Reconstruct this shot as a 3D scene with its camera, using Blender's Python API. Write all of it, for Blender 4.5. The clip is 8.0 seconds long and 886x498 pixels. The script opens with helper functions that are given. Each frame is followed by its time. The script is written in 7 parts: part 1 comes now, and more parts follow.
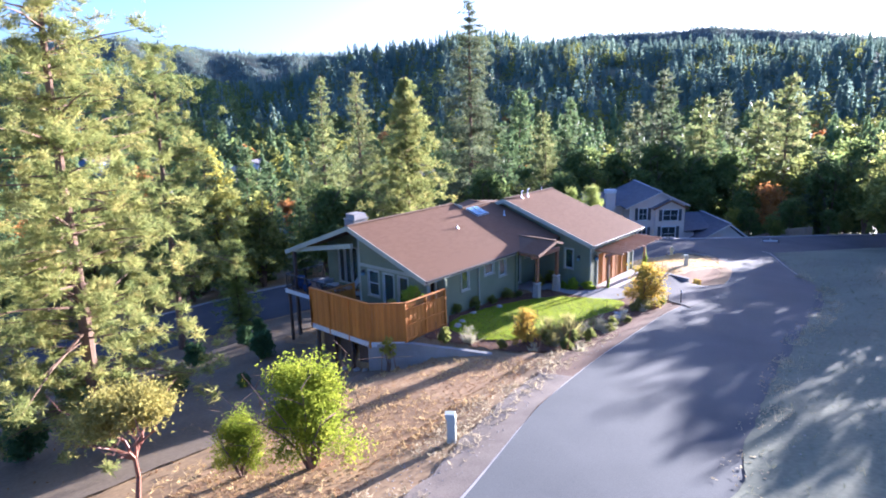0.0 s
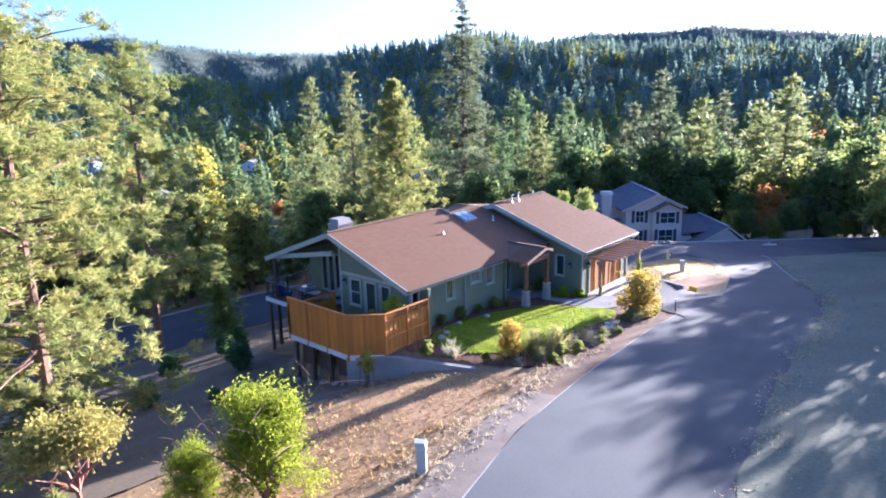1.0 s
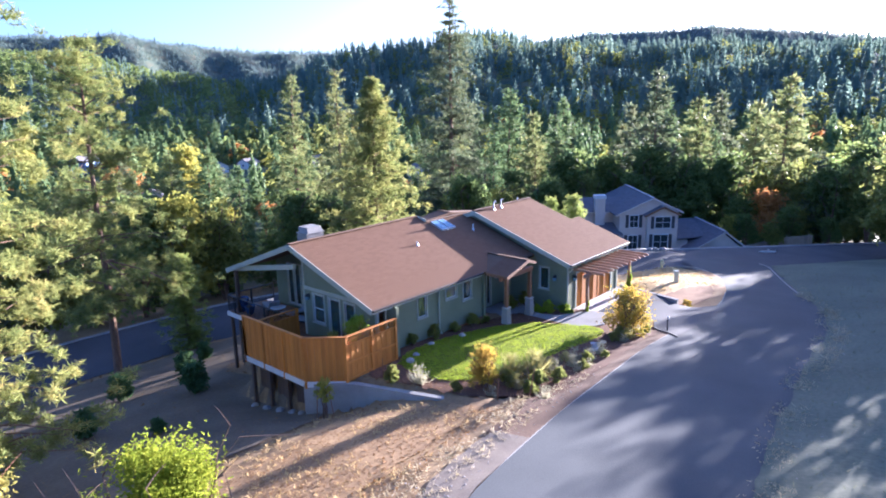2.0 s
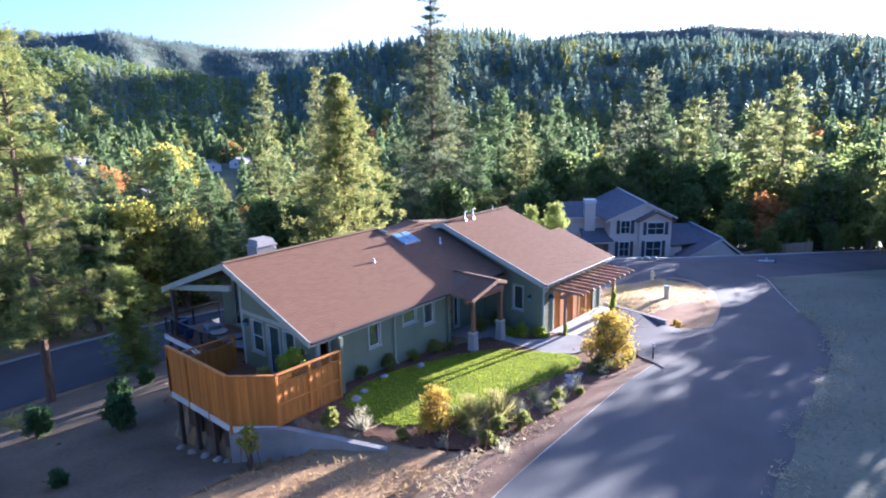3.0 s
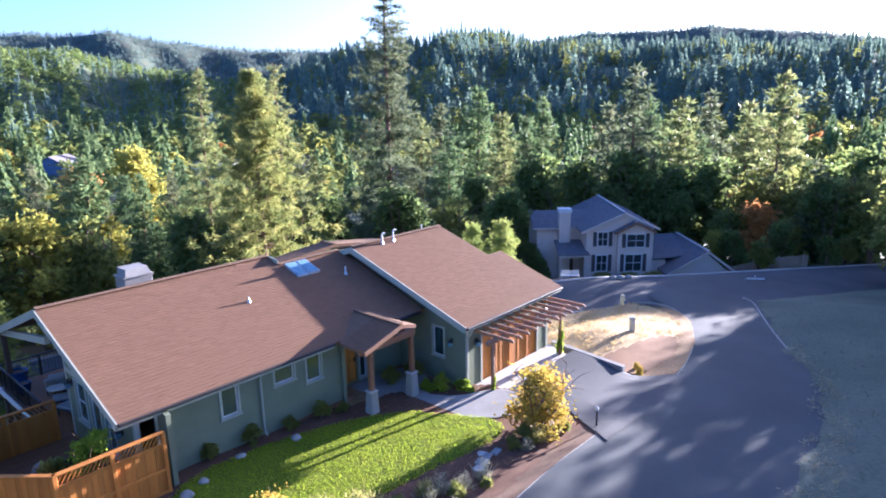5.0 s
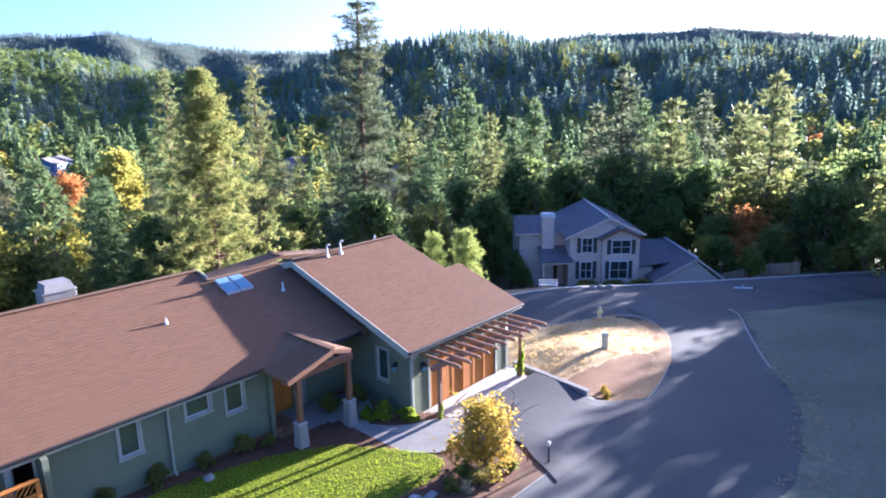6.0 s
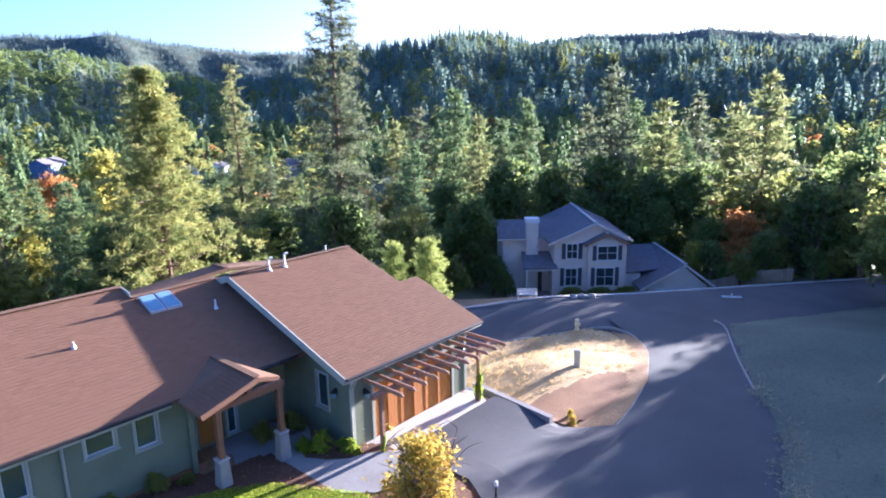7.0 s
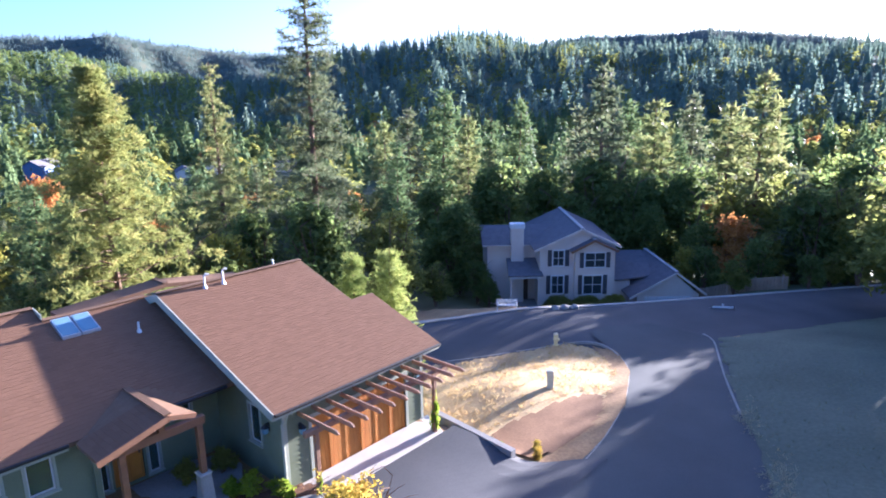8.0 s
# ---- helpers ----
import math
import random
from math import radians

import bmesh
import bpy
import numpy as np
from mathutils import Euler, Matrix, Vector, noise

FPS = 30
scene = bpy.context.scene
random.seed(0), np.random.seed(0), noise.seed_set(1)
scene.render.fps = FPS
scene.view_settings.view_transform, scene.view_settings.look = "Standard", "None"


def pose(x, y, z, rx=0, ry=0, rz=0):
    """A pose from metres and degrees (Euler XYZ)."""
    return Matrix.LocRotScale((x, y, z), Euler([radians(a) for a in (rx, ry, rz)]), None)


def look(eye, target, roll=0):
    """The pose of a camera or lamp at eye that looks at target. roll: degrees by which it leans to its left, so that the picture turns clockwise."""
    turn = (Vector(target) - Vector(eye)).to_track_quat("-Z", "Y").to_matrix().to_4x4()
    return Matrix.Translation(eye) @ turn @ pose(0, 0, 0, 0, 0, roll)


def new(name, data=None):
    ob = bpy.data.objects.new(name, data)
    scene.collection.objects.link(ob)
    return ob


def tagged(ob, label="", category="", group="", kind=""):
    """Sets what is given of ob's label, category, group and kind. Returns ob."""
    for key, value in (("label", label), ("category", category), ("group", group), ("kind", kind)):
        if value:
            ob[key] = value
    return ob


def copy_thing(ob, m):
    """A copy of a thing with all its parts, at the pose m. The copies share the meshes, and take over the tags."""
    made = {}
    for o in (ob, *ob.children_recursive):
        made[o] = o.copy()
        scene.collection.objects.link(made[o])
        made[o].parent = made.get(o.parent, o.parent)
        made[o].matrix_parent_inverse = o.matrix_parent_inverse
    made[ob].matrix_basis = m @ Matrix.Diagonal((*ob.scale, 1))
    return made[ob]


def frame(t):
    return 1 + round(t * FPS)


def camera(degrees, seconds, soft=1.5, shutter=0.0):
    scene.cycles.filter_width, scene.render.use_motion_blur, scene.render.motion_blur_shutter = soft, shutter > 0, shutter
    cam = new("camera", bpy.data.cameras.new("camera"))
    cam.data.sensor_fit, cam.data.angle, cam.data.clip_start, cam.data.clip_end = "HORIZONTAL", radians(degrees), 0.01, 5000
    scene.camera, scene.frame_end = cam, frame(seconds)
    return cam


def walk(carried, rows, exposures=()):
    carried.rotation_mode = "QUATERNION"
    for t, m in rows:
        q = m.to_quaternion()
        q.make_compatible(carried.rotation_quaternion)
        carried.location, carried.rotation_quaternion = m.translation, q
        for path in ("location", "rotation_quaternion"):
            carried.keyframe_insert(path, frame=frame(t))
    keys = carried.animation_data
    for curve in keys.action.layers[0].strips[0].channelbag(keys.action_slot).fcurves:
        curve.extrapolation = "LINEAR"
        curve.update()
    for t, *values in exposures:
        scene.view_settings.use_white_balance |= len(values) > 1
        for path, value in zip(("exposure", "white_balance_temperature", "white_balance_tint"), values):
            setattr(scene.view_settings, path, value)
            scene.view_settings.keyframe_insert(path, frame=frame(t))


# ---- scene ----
cam = camera(69.3, 8.0, soft=1.9)
PATH = [
    (0, (-0.826, -0.368, 12.481), (0.621, 0.932, 12.017), -1.5),
    (0.5, (-0.118, -0.241, 12.524), (1.328, 1.06, 12.06), -1.5),
    (1, (0.882, -0.003, 12.537), (2.329, 1.297, 12.072), -1.5),
    (1.5, (2.188, 0.396, 12.551), (3.636, 1.694, 12.085), -1.4),
    (3, (8.1, 2.087, 12.555), (9.553, 3.378, 12.082), -1.1),
    (3.5, (10.131, 2.524, 12.501), (11.583, 3.815, 12.026), -1.1),
    (4, (12.11, 2.912, 12.437), (13.562, 4.204, 11.964), -1.0),
    (4.5, (13.991, 3.217, 12.377), (15.443, 4.509, 11.904), -1.1),
    (6, (19.114, 3.184, 12.22), (20.566, 4.479, 11.753), -1.1),
    (6.5, (20.651, 3.19, 12.174), (22.103, 4.484, 11.708), -1.1),
    (7, (22.143, 3.237, 12.139), (23.595, 4.532, 11.675), -1.1),
    (7.5, (23.623, 3.32, 12.125), (25.075, 4.615, 11.662), -1.1),
    (8, (25.119, 3.537, 12.084), (26.571, 4.832, 11.623), -1.1),
]
walk(cam, [(t, look(eye, target, roll)) for t, eye, target, roll in PATH], exposures=((0.0, 3.28, 4720, 33), (8.0, 3.28, 4720, 33)))

# ---- light ----
SUN_AZ, SUN_EL = radians(-4.8), radians(7.1)
world = bpy.data.worlds.new("world")
scene.world = world
world.use_nodes = True
wn = world.node_tree.nodes
sky = wn.new("ShaderNodeTexSky")
sky.sky_type = "NISHITA"
sky.sun_disc = False
sky.sun_elevation = SUN_EL
sky.sun_rotation = radians(90) - SUN_AZ
sky.air_density = 0.7
sky.dust_density = 2.2
sky.ozone_density = 2.0
wn["Background"].inputs[1].default_value = 0.058
world.node_tree.links.new(sky.outputs[0], wn["Background"].inputs[0])
sun = new("sun", bpy.data.lights.new("sun", "SUN"))
sun.data.energy = 5.0
sun.data.angle = radians(0.6)
sun.data.color = (1.0, 0.83, 0.53)
sun_way = Vector((math.cos(SUN_AZ) * math.cos(SUN_EL), math.sin(SUN_AZ) * math.cos(SUN_EL), math.sin(SUN_EL)))
sun.matrix_world = look(sun_way * 200, (0, 0, 0))


# ---- materials ----
def mat(name, base, base2, rough=0.8, scale=3.0, fine=40.0, bump=0.2, metal=0.0, spread=0.5, detail=6.0, by_piece=0.0, stretch=(1, 1, 1), bumpsize=0.02):
    m = bpy.data.materials.new(name)
    m.use_nodes = True
    nt = m.node_tree
    n, lk = nt.nodes, nt.links
    b = n["Principled BSDF"]
    tc = n.new("ShaderNodeTexCoord")
    mp = n.new("ShaderNodeMapping")
    mp.inputs["Scale"].default_value = stretch
    lk.new(tc.outputs["Object"], mp.inputs[0])
    big = n.new("ShaderNodeTexNoise")
    big.inputs["Scale"].default_value = scale
    big.inputs["Detail"].default_value = detail
    small = n.new("ShaderNodeTexNoise")
    small.inputs["Scale"].default_value = fine
    small.inputs["Detail"].default_value = 4.0
    lk.new(mp.outputs[0], big.inputs["Vector"])
    lk.new(mp.outputs[0], small.inputs["Vector"])
    add = n.new("ShaderNodeMath")
    add.operation = "ADD"
    half = n.new("ShaderNodeMath")
    half.operation = "MULTIPLY"
    half.inputs[1].default_value = 0.5
    lk.new(big.outputs[0], add.inputs[0])
    lk.new(small.outputs[0], add.inputs[1])
    lk.new(add.outputs[0], half.inputs[0])
    ramp = n.new("ShaderNodeValToRGB")
    ramp.color_ramp.elements[0].position = 0.5 - spread * 0.32
    ramp.color_ramp.elements[1].position = 0.5 + spread * 0.32
    ramp.color_ramp.elements[0].color = (*base, 1)
    ramp.color_ramp.elements[1].color = (*base2, 1)
    lk.new(half.outputs[0], ramp.inputs[0])
    out = ramp.outputs[0]
    if by_piece:
        oi = n.new("ShaderNodeObjectInfo")
        hs = n.new("ShaderNodeHueSaturation")
        mr = n.new("ShaderNodeMapRange")
        mr.inputs[3].default_value = 1 - by_piece
        mr.inputs[4].default_value = 1 + by_piece
        lk.new(oi.outputs["Random"], mr.inputs[0])
        lk.new(mr.outputs[0], hs.inputs["Value"])
        lk.new(out, hs.inputs["Color"])
        out = hs.outputs[0]
    lk.new(out, b.inputs["Base Color"])
    b.inputs["Roughness"].default_value = rough
    b.inputs["Metallic"].default_value = metal
    if rough > 0.84:
        b.inputs["Specular IOR Level"].default_value = 0.15
    if bump:
        bp = n.new("ShaderNodeBump")
        bp.inputs["Strength"].default_value = bump
        bp.inputs["Distance"].default_value = bumpsize
        lk.new(half.outputs[0], bp.inputs["Height"])
        lk.new(bp.outputs[0], b.inputs["Normal"])
    return m


def leaf_mat(name, colours, glow=0.45, rough=0.6, patch=1.1):
    """Leaves: each clump takes its own tint, and light comes through."""
    m = bpy.data.materials.new(name)
    m.use_nodes = True
    n, lk = m.node_tree.nodes, m.node_tree.links
    b, o = n["Principled BSDF"], n["Material Output"]
    g = n.new("ShaderNodeNewGeometry")
    ramp = n.new("ShaderNodeValToRGB")
    el = ramp.color_ramp.elements
    while len(el) < len(colours):
        el.new(0.5)
    for i, c in enumerate(colours):
        el[i].position = i / (len(colours) - 1)
        el[i].color = (*c, 1)
    oi = n.new("ShaderNodeObjectInfo")
    ad = n.new("ShaderNodeMath")
    ad.operation = "MULTIPLY_ADD"
    ad.inputs[1].default_value = 0.38
    tc = n.new("ShaderNodeTexCoord")
    tint = n.new("ShaderNodeTexNoise")
    tint.inputs["Scale"].default_value = patch
    tint.inputs["Detail"].default_value = 2.0
    lk.new(tc.outputs["Object"], tint.inputs["Vector"])
    spread = n.new("ShaderNodeMapRange")
    spread.inputs[1].default_value, spread.inputs[2].default_value = 0.3, 0.7
    spread.inputs[3].default_value, spread.inputs[4].default_value = 0.0, 0.45
    lk.new(tint.outputs[0], spread.inputs[0])
    half = n.new("ShaderNodeMath")
    half.operation = "MULTIPLY_ADD"
    half.inputs[1].default_value = 0.17
    lk.new(oi.outputs["Random"], half.inputs[0])
    lk.new(spread.outputs[0], half.inputs[2])
    lk.new(g.outputs["Random Per Island"], ad.inputs[0])
    lk.new(half.outputs[0], ad.inputs[2])
    lk.new(ad.outputs[0], ramp.inputs[0])
    lk.new(ramp.outputs[0], b.inputs["Base Color"])
    b.inputs["Roughness"].default_value = rough
    b.inputs["Specular IOR Level"].default_value = 0.04
    tr = n.new("ShaderNodeBsdfTranslucent")
    lk.new(ramp.outputs[0], tr.inputs[0])
    mix = n.new("ShaderNodeMixShader")
    mix.inputs[0].default_value = glow
    lk.new(b.outputs[0], mix.inputs[1])
    lk.new(tr.outputs[0], mix.inputs[2])
    lk.new(mix.outputs[0], o.inputs[0])
    return m


def glass_mat(name, tint=(0.03, 0.045, 0.05), clear=0.0):
    m = bpy.data.materials.new(name)
    m.use_nodes = True
    b = m.node_tree.nodes["Principled BSDF"]
    b.inputs["Base Color"].default_value = (*tint, 1)
    b.inputs["Roughness"].default_value = 0.06
    b.inputs["IOR"].default_value = 1.5
    b.inputs["Transmission Weight"].default_value = clear
    return m


M_ASPHALT = mat("asphalt", (0.052, 0.058, 0.063), (0.094, 0.100, 0.102), 0.92, 0.25, 30.0, 0.25, spread=0.6)
M_ASPHALT_OLD = mat("old_asphalt", (0.056, 0.059, 0.065), (0.100, 0.100, 0.104), 0.92, 0.3, 30.0, 0.25, spread=0.6)
for m_ in (M_ASPHALT, M_ASPHALT_OLD):
    m_.node_tree.nodes["Principled BSDF"].inputs["Specular IOR Level"].default_value = 0.12
M_CONCRETE = mat("concrete", (0.22, 0.21, 0.195), (0.33, 0.32, 0.30), 0.85, 1.2, 25.0, 0.2)
M_SLAB = mat("pale_concrete", (0.40, 0.37, 0.32), (0.52, 0.49, 0.44), 0.8, 1.0, 25.0, 0.15)
M_SIDING = mat("green_siding", (0.138, 0.161, 0.102), (0.180, 0.203, 0.137), 0.75, 1.5, 30.0, 0.08)
M_SIDING.node_tree.nodes["Principled BSDF"].inputs["Specular IOR Level"].default_value = 0.2
M_TRIM = mat("pale_trim", (0.289, 0.315, 0.255), (0.365, 0.383, 0.315), 0.6, 2.0, 30.0, 0.05)
M_ROOF = mat("brown_shingle", (0.140, 0.085, 0.051), (0.183, 0.112, 0.068), 0.9, 3.0, 22.0, 0.5, by_piece=0.12)
M_WOOD = mat("cedar", (0.37, 0.130, 0.013), (0.50, 0.200, 0.023), 0.65, 1.0, 14.0, 0.15, by_piece=0.18, stretch=(3, 3, 0.35))
M_DARKWOOD = mat("dark_wood", (0.055, 0.035, 0.025), (0.10, 0.065, 0.045), 0.7, 2.0, 20.0, 0.15, stretch=(3, 3, 0.4))
M_BEAM = mat("brown_beam", (0.15, 0.07, 0.032), (0.24, 0.115, 0.055), 0.7, 1.5, 20.0, 0.15, stretch=(0.5, 3, 3))
M_RAFTER = mat("weathered_rafter", (0.20, 0.105, 0.06), (0.33, 0.19, 0.115), 0.75, 1.5, 20.0, 0.15, stretch=(3, 0.5, 3))
M_GLASS = glass_mat("window_glass", (0.10, 0.19, 0.19), 0.7)
# opaque: the blue of the reflected sky is put into the base colour
M_SKYBLUE_GLASS = glass_mat("skylight_glass", (0.16, 0.27, 0.34))
M_SKYBLUE_GLASS.node_tree.nodes["Principled BSDF"].inputs["Roughness"].default_value = 0.22
M_METAL = mat("galvanised", (0.45, 0.46, 0.48), (0.60, 0.61, 0.63), 0.4, 3.0, 30.0, 0.05, metal=0.7)
M_DARKMETAL = mat("black_metal", (0.02, 0.02, 0.022), (0.04, 0.04, 0.042), 0.45, 5.0, 30.0, 0.03, metal=0.5)
M_WHITE = mat("white_paint", (0.522, 0.522, 0.513), (0.630, 0.630, 0.612), 0.6, 2.0, 30.0, 0.05)
M_GROUND = mat("dry_ground", (0.16, 0.10, 0.055), (0.34, 0.24, 0.12), 0.95, 0.35, 6.0, 0.6, spread=0.7)
def far_floor(m, dry, dark, r0, r1):
    """Beyond r1 metres from the house the soil turns to dark forest floor."""
    n, lk = m.node_tree.nodes, m.node_tree.links
    b = n["Principled BSDF"]
    src = b.inputs["Base Color"].links[0].from_socket
    tc = n.new("ShaderNodeTexCoord")
    sub = n.new("ShaderNodeVectorMath")
    sub.operation = "DISTANCE"
    sub.inputs[1].default_value = (15, 10, 0)
    lk.new(tc.outputs["Object"], sub.inputs[0])
    mr = n.new("ShaderNodeMapRange")
    mr.inputs[1].default_value, mr.inputs[2].default_value = r0, r1
    lk.new(sub.outputs["Value"], mr.inputs[0])
    tx = n.new("ShaderNodeTexNoise")
    tx.inputs["Scale"].default_value = 0.03
    lk.new(tc.outputs["Object"], tx.inputs["Vector"])
    rp_ = n.new("ShaderNodeValToRGB")
    rp_.color_ramp.elements[0].position, rp_.color_ramp.elements[1].position = 0.45, 0.65
    rp_.color_ramp.elements[0].color, rp_.color_ramp.elements[1].color = (*dark, 1), (*dry, 1)
    lk.new(tx.outputs[0], rp_.inputs[0])
    mx = n.new("ShaderNodeMix")
    mx.data_type = "RGBA"
    lk.new(mr.outputs[0], mx.inputs[0])
    lk.new(src, mx.inputs[6])
    lk.new(rp_.outputs[0], mx.inputs[7])
    lk.new(mx.outputs[2], b.inputs["Base Color"])


far_floor(M_GROUND, (0.16, 0.15, 0.07), (0.06, 0.085, 0.045), 52, 66)
far_floor(M_GROUND, (0.085, 0.09, 0.06), (0.06, 0.085, 0.065), 700, 1300)
M_LAWN = mat("lawn", (0.085, 0.107, 0.005), (0.143, 0.165, 0.010), 0.9, 0.6, 30.0, 0.5)
M_BARK = mat("bark", (0.10, 0.065, 0.045), (0.20, 0.13, 0.09), 0.95, 2.0, 10.0, 0.8, stretch=(3, 3, 0.7), bumpsize=0.05)
M_PINE = leaf_mat("pine_needles", [(0.085, 0.125, 0.042), (0.18, 0.215, 0.065), (0.31, 0.31, 0.09), (0.44, 0.33, 0.115)], 0.5)
M_YOUNG = leaf_mat("young_needles", [(0.13, 0.18, 0.05), (0.26, 0.31, 0.08), (0.40, 0.40, 0.11)], 0.5)
M_PINE2 = leaf_mat("dull_pine_needles", [(0.08, 0.12, 0.05), (0.16, 0.20, 0.07), (0.26, 0.27, 0.10), (0.33, 0.28, 0.13)], 0.42)
M_FIR = leaf_mat("fir_needles", [(0.06, 0.09, 0.05), (0.13, 0.155, 0.08), (0.22, 0.21, 0.115)], 0.4)
M_FIR2 = leaf_mat("fir_needles_green", [(0.055, 0.10, 0.05), (0.12, 0.175, 0.07), (0.21, 0.24, 0.09)], 0.4)
M_LIME = leaf_mat("lime_leaves", [(0.13, 0.18, 0.014), (0.24, 0.29, 0.02), (0.40, 0.40, 0.03)], 0.55)
M_LIME2 = leaf_mat("bright_leaves", [(0.13, 0.22, 0.02), (0.26, 0.34, 0.03), (0.42, 0.44, 0.05)], 0.5)
M_OAK = leaf_mat("oak_leaves", [(0.11, 0.14, 0.04), (0.23, 0.25, 0.065), (0.36, 0.34, 0.09)], 0.6)
M_OAK2 = leaf_mat("deep_leaves", [(0.07, 0.115, 0.04), (0.15, 0.20, 0.06), (0.28, 0.30, 0.09)], 0.6)
M_YELLOW = leaf_mat("yellow_leaves", [(0.19, 0.21, 0.05), (0.33, 0.32, 0.06), (0.48, 0.40, 0.07)], 0.5)
M_AUTUMN = leaf_mat("russet_leaves", [(0.30, 0.15, 0.05), (0.50, 0.24, 0.07), (0.54, 0.32, 0.12)], 0.5)
M_MADRONE = leaf_mat("madrone_leaves", [(0.20, 0.20, 0.05), (0.34, 0.30, 0.08), (0.46, 0.40, 0.10)], 0.4)
M_REDBARK = mat("red_bark", (0.16, 0.06, 0.035), (0.26, 0.11, 0.06), 0.6, 3.0, 12.0, 0.3)
M_DARKSHRUB = leaf_mat("dark_shrub_leaves", [(0.05, 0.10, 0.045), (0.09, 0.16, 0.065), (0.14, 0.20, 0.08)], 0.4)
M_GOLD = leaf_mat("golden_leaves", [(0.26, 0.27, 0.05), (0.46, 0.34, 0.05), (0.52, 0.24, 0.05)], 0.5)
M_PALEGRASS = leaf_mat("pale_grass", [(0.27, 0.26, 0.17), (0.38, 0.36, 0.24), (0.50, 0.46, 0.33)], 0.35)
M_MOUND = leaf_mat("olive_gold_grass", [(0.22, 0.21, 0.07), (0.36, 0.33, 0.11), (0.48, 0.42, 0.17)], 0.45)
M_STRAWWEED = leaf_mat("straw_weeds", [(0.26, 0.21, 0.12), (0.40, 0.34, 0.21), (0.50, 0.44, 0.30)], 0.35)
M_OLIVEGRASS = leaf_mat("olive_grass", [(0.12, 0.145, 0.08), (0.19, 0.20, 0.12), (0.27, 0.26, 0.17)], 0.3)
# distance haze is put into the bluish base colours of these two
M_HAZY_HILL = leaf_mat("hill_conifers", [(0.13, 0.195, 0.175), (0.17, 0.24, 0.195), (0.24, 0.285, 0.18)], 0.55, 0.9, 0.03)
M_HAZY_RIDGE = leaf_mat("hazy_ridge_trees", [(0.11, 0.165, 0.17), (0.14, 0.19, 0.175), (0.18, 0.215, 0.15)], 0.6, 0.9, 0.02)


# ---- mesh helpers ----
def part(name, bm, material, parent=None, label="", smooth=False):
    me = bpy.data.meshes.new(name)
    bm.to_mesh(me)
    bm.free()
    me.materials.append(material)
    if smooth:
        for p in me.polygons:
            p.use_smooth = True
    ob = new(name, me)
    ob.parent = parent
    if label:
        ob["label"] = label
    return ob


def mesh_of(name, verts, faces, material, smooth=False):
    me = bpy.data.meshes.new(name)
    me.from_pydata(verts, [], faces)
    me.materials.append(material)
    if smooth:
        me.polygons.foreach_set("use_smooth", [True] * len(me.polygons))
    me.update()
    return me


def empty(name, m=None):
    ob = new(name)
    ob.empty_display_size = 0.2
    if m is not None:
        ob.matrix_world = m
    return ob


def add_box(bm, lo, hi, bevel=0.0, m=None):
    """A box between two corners, joined into bm."""
    c = [(a + b) / 2 for a, b in zip(lo, hi)]
    s = [abs(b - a) for a, b in zip(lo, hi)]
    mm = Matrix.Translation(c) @ Matrix.Diagonal((*s, 1))
    r = bmesh.ops.create_cube(bm, size=1, matrix=(m @ mm) if m is not None else mm)
    if bevel:
        edges = list({e for v in r["verts"] for e in v.link_edges})
        bmesh.ops.bevel(bm, geom=edges, offset=bevel, segments=1, affect="EDGES")
    return bm


def box(lo, hi, bevel=0.0, m=None):
    return add_box(bmesh.new(), lo, hi, bevel, m)


def add_bar(bm, a, b, w, h, bevel=0.0):
    """A square bar from a to b, w wide and h deep."""
    a, b = Vector(a), Vector(b)
    d = b - a
    q = d.to_track_quat("X", "Z").to_matrix().to_4x4()
    m = Matrix.Translation((a + b) / 2) @ q
    return add_box(bm, (-d.length / 2, -w / 2, -h / 2), (d.length / 2, w / 2, h / 2), bevel, m)


def bar(a, b, w, h, bevel=0.0):
    return add_bar(bmesh.new(), a, b, w, h, bevel)


def add_tube(bm, pts, radii, sides=8, cap=True):
    """A tube along points, with a radius at each."""
    rings = []
    pts = [Vector(p) for p in pts]
    for i, p in enumerate(pts):
        d = (pts[min(i + 1, len(pts) - 1)] - pts[max(i - 1, 0)]).normalized()
        u = d.orthogonal().normalized()
        v = d.cross(u)
        rings.append([bm.verts.new(p + (u * math.cos(k * 2 * math.pi / sides) + v * math.sin(k * 2 * math.pi / sides)) * radii[i]) for k in range(sides)])
    for r0, r1 in zip(rings, rings[1:]):
        for k in range(sides):
            bm.faces.new((r0[k], r0[(k + 1) % sides], r1[(k + 1) % sides], r1[k]))
    if cap:
        bm.faces.new(rings[0][::-1])
        bm.faces.new(rings[-1])
    return bm


def prism(poly, direction):
    """A polygon pushed along a direction: a solid."""
    bm = bmesh.new()
    a = [bm.verts.new(p) for p in poly]
    b = [bm.verts.new(Vector(p) + Vector(direction)) for p in poly]
    bm.faces.new(a)
    bm.faces.new(b[::-1])
    for i in range(len(a)):
        j = (i + 1) % len(a)
        bm.faces.new((a[j], a[i], b[i], b[j]))
    bmesh.ops.recalc_face_normals(bm, faces=bm.faces)
    return bm


